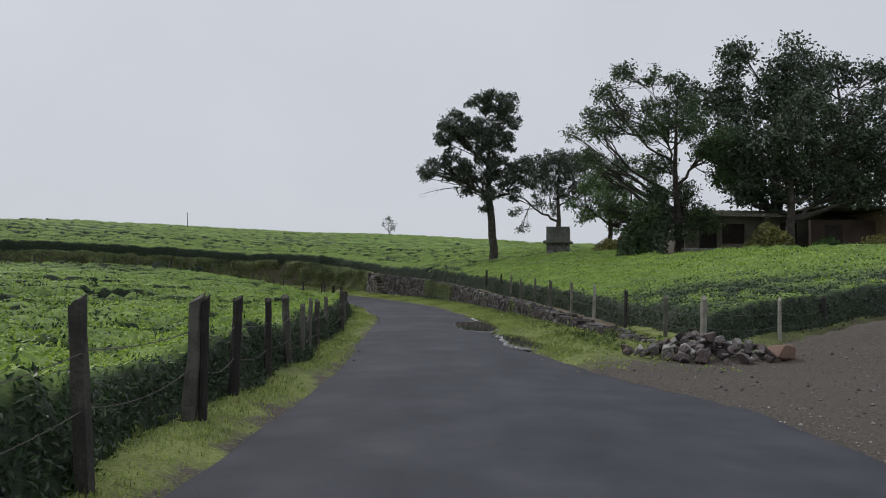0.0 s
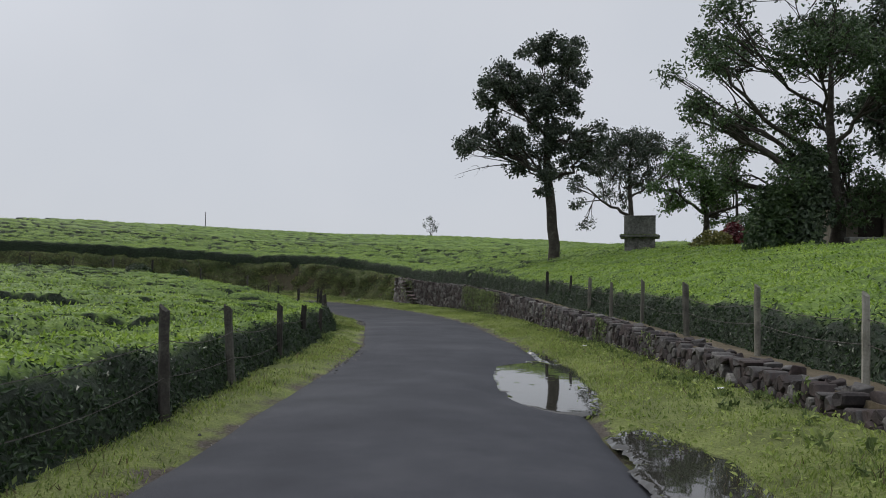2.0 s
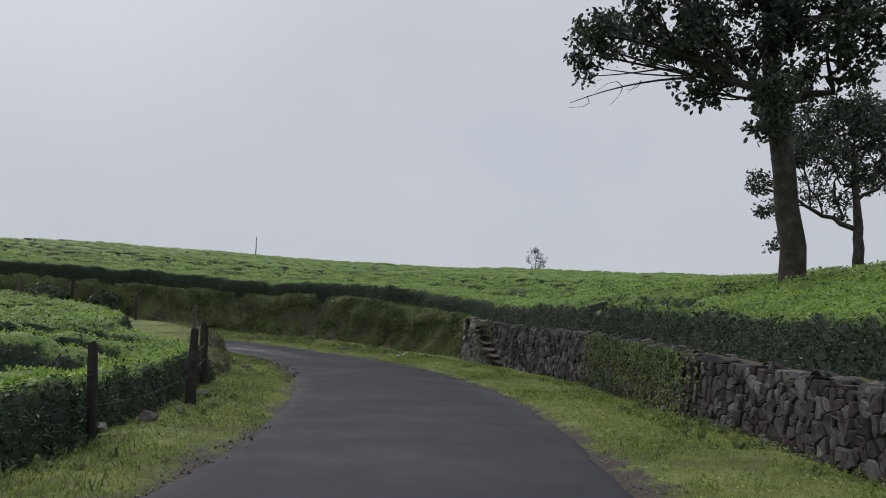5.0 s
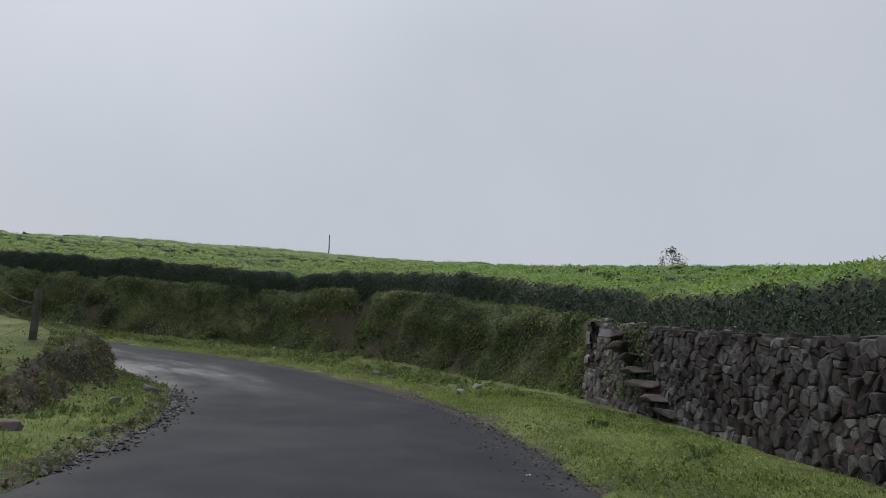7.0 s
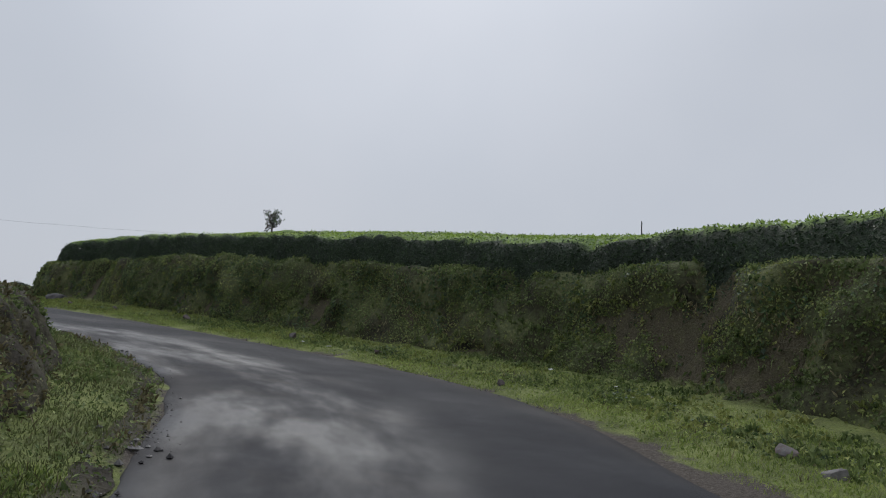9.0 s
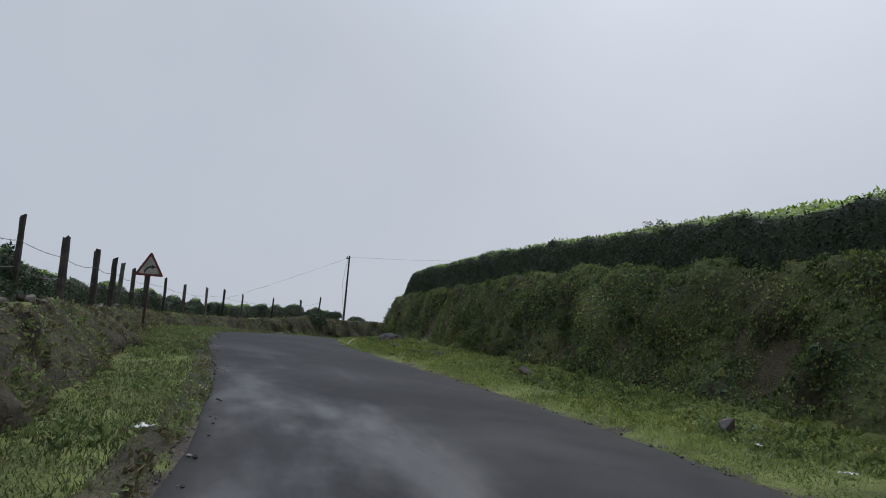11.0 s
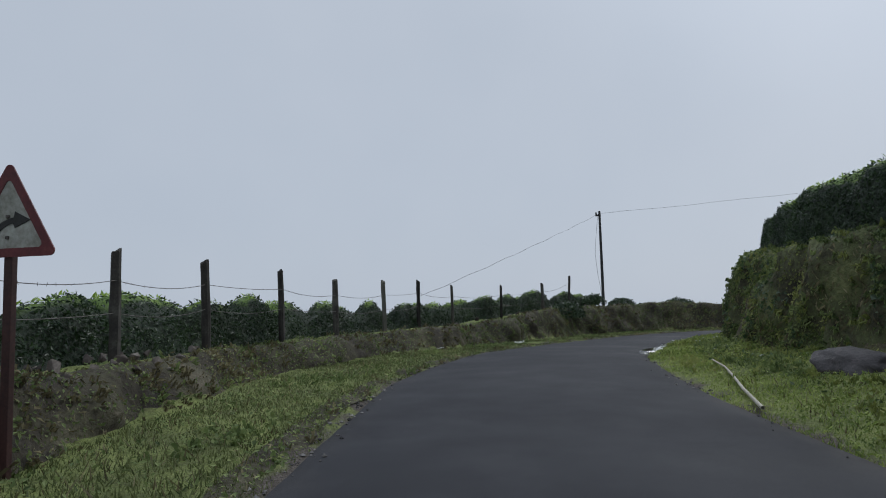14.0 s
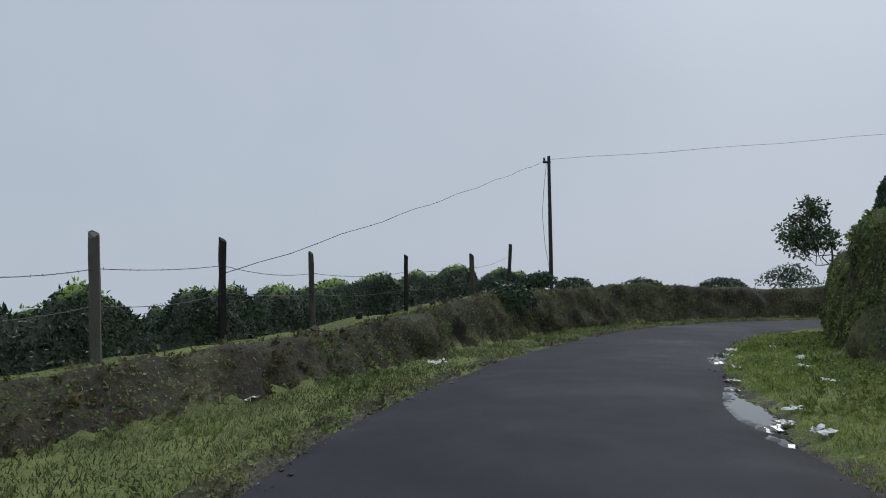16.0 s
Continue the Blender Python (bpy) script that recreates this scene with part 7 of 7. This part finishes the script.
def puddle(label, which):
    """A sheet of water in a hollow, with a ragged shore."""
    s0, o0, a, b, d = HOLLOWS[which]
    st = 0.05
    S, O = np.meshgrid(np.arange(s0 - a * 1.3, s0 + a * 1.3, st), np.arange(o0 - b * 1.4, o0 + b * 1.4, st), indexing="ij")
    inside = 1 - ((S - s0) / a) ** 2 - ((O - o0) / b) ** 2 + (0.7 if which < 2 else 1.25) * fbm(S * 1.1, O * 0.7, 1.2, 5, 401 + which)
    wet = inside > (0.12 if which < 2 else 0.3)
    # only the one sheet round the middle
    start = np.argwhere(wet)[np.abs(np.argwhere(wet) - np.array(S.shape) / 2).sum(1).argmin()]
    sheet = np.zeros_like(wet)
    sheet[tuple(start)] = True
    for _ in range(400):
        grown = sheet.copy()
        grown[1:] |= sheet[:-1]
        grown[:-1] |= sheet[1:]
        grown[:, 1:] |= sheet[:, :-1]
        grown[:, :-1] |= sheet[:, 1:]
        grown &= wet
        if (grown == sheet).all():
            break
        sheet = grown
    wet = sheet
    idx = np.arange(S.size).reshape(S.shape)
    q = np.stack([idx[:-1, :-1], idx[:-1, 1:], idx[1:, 1:], idx[1:, :-1]], -1).reshape(-1, 4)
    q = q[wet.ravel()[q].all(1)][:, ::-1]
    used = np.unique(q)
    remap = np.full(S.size, -1)
    remap[used] = np.arange(len(used))
    x, y = road_point(S.ravel()[used] + rng_p.normal(size=len(used)) * 0.012, O.ravel()[used] + rng_p.normal(size=len(used)) * 0.012)
    z = np.interp(S.ravel()[used] + ARC0, ARC, LINE[:, 3]) - 0.022
    rim = np.bincount(remap[q].ravel(), minlength=len(used)) < 4
    z = np.where(rim, z - 0.035, z)
    return tagged(new("puddle", mesh_from("puddle", np.stack([x, y, z], 1), remap[q], M_WATER, True)), label, "puddle")


rng_p = np.random.default_rng(61)
for which, label in enumerate(("wide rain puddle lying along the ragged road edge", "wide rain puddle lying along the ragged road edge", "thin rain puddle along the ragged road edge", "thin rain puddle along the ragged road edge", "thin rain puddle along the ragged road edge")):
    puddle(label, which)

# ---- litter and fallen pieces ----
M_PAPER = surface("crumpled_paper", [(0.3, (0.5, 0.5, 0.5)), (0.7, (0.78, 0.78, 0.77))], 8, 40, 0.7, 0.3, 0.01)


def litter(x, y, size, seed):
    bm = bmesh.new()
    bmesh.ops.create_grid(bm, x_segments=9, y_segments=7, size=0.5)
    r = random.Random(seed)
    off = Vector((r.random() * 9, r.random() * 9, r.random() * 9))
    for v in bm.verts:
        k = noise.noise_vector(v.co * 3.5 + off)
        v.co += Vector((k.x * 0.22, k.y * 0.22, abs(k.z) * 0.5))
    bmesh.ops.delete(bm, geom=[f for f in bm.faces if noise.noise(f.calc_center_median() * 2.2 + off) > 0.22], context="FACES")
    bmesh.ops.solidify(bm, geom=list(bm.faces), thickness=0.02)
    ob = tagged(new("paper_scrap", bm_mesh("paper_scrap", bm, M_PAPER)), "crumpled white paper scrap lying on the grass", "litter", "roadside litter")
    ob.matrix_basis = Matrix.LocRotScale(at_ground(x, y, 0.035), Euler((0.1 * math.sin(seed), 0.1, seed)), (size * 0.9, size * 0.6, size * 0.5))


for k, (x, y, sz) in enumerate([(-5.1, 50.6, 0.26), (-24.72, 63.11, 0.14), (-23.42, 63.01, 0.16), (-24.2, 57.2, 0.16), (-55.9, 58.6, 0.3), (-52.0, 56.5, 0.2), (-2.75, 8.6, 0.16), (2.4, 33, 0.14),
                                (2.2, 26.5, 0.14), (-15.6, 63.2, 0.12), (-17.5, 64.0, 0.14), (-55.2, 64.2, 0.22), (-57.5, 65.0, 0.25), (-54.0, 63.6, 0.2), (-9.6, 58.9, 0.14), (2.9, 20, 0.1), (-2.9, 13.5, 0.12), (-50.5, 62.8, 0.16), (-57.9, 64.35, 0.3), (-57.2, 63.95, 0.2), (-54.6, 62.95, 0.22), (-53.6, 62.4, 0.26), (-51.0, 61.8, 0.2), (-49.9, 61.45, 0.24), (-50.6, 61.55, 0.16), (-52.4, 63.0, 0.18)]):
    litter(x, y, sz, k + 1)
M_PALEWOOD = surface("peeled_wood", [(0.3, (0.22, 0.2, 0.16)), (0.7, (0.5, 0.47, 0.4))], 6, 40, 0.8, 0.3, 0.01)
pts = [at_ground(x, y, 0.05) for x, y in ((-45.3, 61.3), (-44.0, 61.1), (-42.85, 60.85), (-42.0, 60.68), (-40.9, 60.5))]
p = np.array(pts)
tagged(new("fallen_branch", tubes_mesh("fallen_branch", [(p, np.linspace(0.012, 0.02, len(p)), 7)], M_PALEWOOD)), "pale peeled branch lying in the verge grass", "branch")

# ---- gravel along the road's edges and on the dirt of the side track ----
rng_k = np.random.default_rng(303)
M_GRAVEL = surface("road_gravel", [(0.3, (0.035, 0.033, 0.034)), (0.5, (0.085, 0.08, 0.078)), (0.75, (0.22, 0.21, 0.2))], 5, 60, 0.9, 0.2, 0.01, spread="island")


def gravel(label, x, y, z, lo, hi, material=M_GRAVEL):
    n = len(x)
    base = np.array([(1, 0, 0), (0, 1, 0), (-1, 0, 0), (0, -1, 0), (0, 0, 0.7), (0, 0, -0.7)], float)
    tri = np.array([(0, 1, 4), (1, 2, 4), (2, 3, 4), (3, 0, 4), (1, 0, 5), (2, 1, 5), (3, 2, 5), (0, 3, 5)])
    size = lo + (hi - lo) * rng_k.random(n) ** 2.5
    v = base[None] * rng_k.uniform(0.6, 1.2, (n, 6, 3)) * size[:, None, None] * 0.5
    v += np.stack([x, y, z + size * 0.12], 1)[:, None]
    f = tri[None] + 6 * np.arange(n)[:, None, None]
    tagged(new("gravel", mesh_from("gravel", v.reshape(-1, 3), f.reshape(-1, 3), material)), label, "gravel", kind="stuff")


def edge_gravel(n, s0, s1, d0, d1, right):
    s, d = rng_k.uniform(s0, s1, n), rng_k.uniform(d0, d1, n) * rng_k.random(n)
    keep = fbm(s, 0 * s, 5.0, 3, 501 + right) + 0.5 * (rng_k.random(n) - 0.5) > -0.05
    s, d = s[keep], d[keep]
    hw = np.interp(s + ARC0, ARC, LINE[:, 2])
    o = (hw + d) * (1 if right else -1)
    x, y = road_point(s, o)
    a = np.abs(o) / hw
    z = np.where(a < 1, np.interp(s + ARC0, ARC, LINE[:, 3]) + 0.05 * (1 - a * a) - 0.013, soil(x, y))
    return x, y, z - hollow(s, o)


gravel("loose gravel washed onto the asphalt edge at the bend", *edge_gravel(1100, 50, 58, -0.75, 0.2, True), 0.012, 0.045)
gravel("loose gravel and grit along the asphalt edge", *edge_gravel(3000, 0, 112, -0.25, 0.35, True), 0.012, 0.06)
gravel("loose gravel and grit along the asphalt edge", *edge_gravel(3500, 0, 112, -0.25, 0.4, False), 0.012, 0.06)
gravel("broken asphalt crumbs along the inner edge of the bend", *edge_gravel(2200, 50, 62, -0.35, 0.5, False), 0.02, 0.1)
gx, gy = rng_k.uniform(1.9, 9.5, 1600), rng_k.uniform(1.0, 12.0, 1600)
k = gy < 11.0 + 0.55 * (gx - 4.1)
k &= gx > 2.1 + widen(gy)
gravel("pebbles scattered over the bare dirt of the side track", gx[k], gy[k], soil(gx[k], gy[k]), 0.012, 0.07)
M_CHIPS = surface("pale_stone_chips", [(0.3, (0.14, 0.133, 0.126)), (0.7, (0.36, 0.345, 0.33))], 6, 50, 0.85, 0.2, 0.01, spread="island")
cy = rng_k.normal(6.3, 0.9, 60)
cx = 2.0 + widen(cy) + rng_k.normal(0, 0.16, 60)
cs, co, ch, cz = road_frame(cx, cy)
gravel("pale stone chips strewn where the side track meets the asphalt", cx, cy, np.where(co < ch + widen(cs), cz + 0.02, soil(cx, cy)), 0.012, 0.05, M_CHIPS)
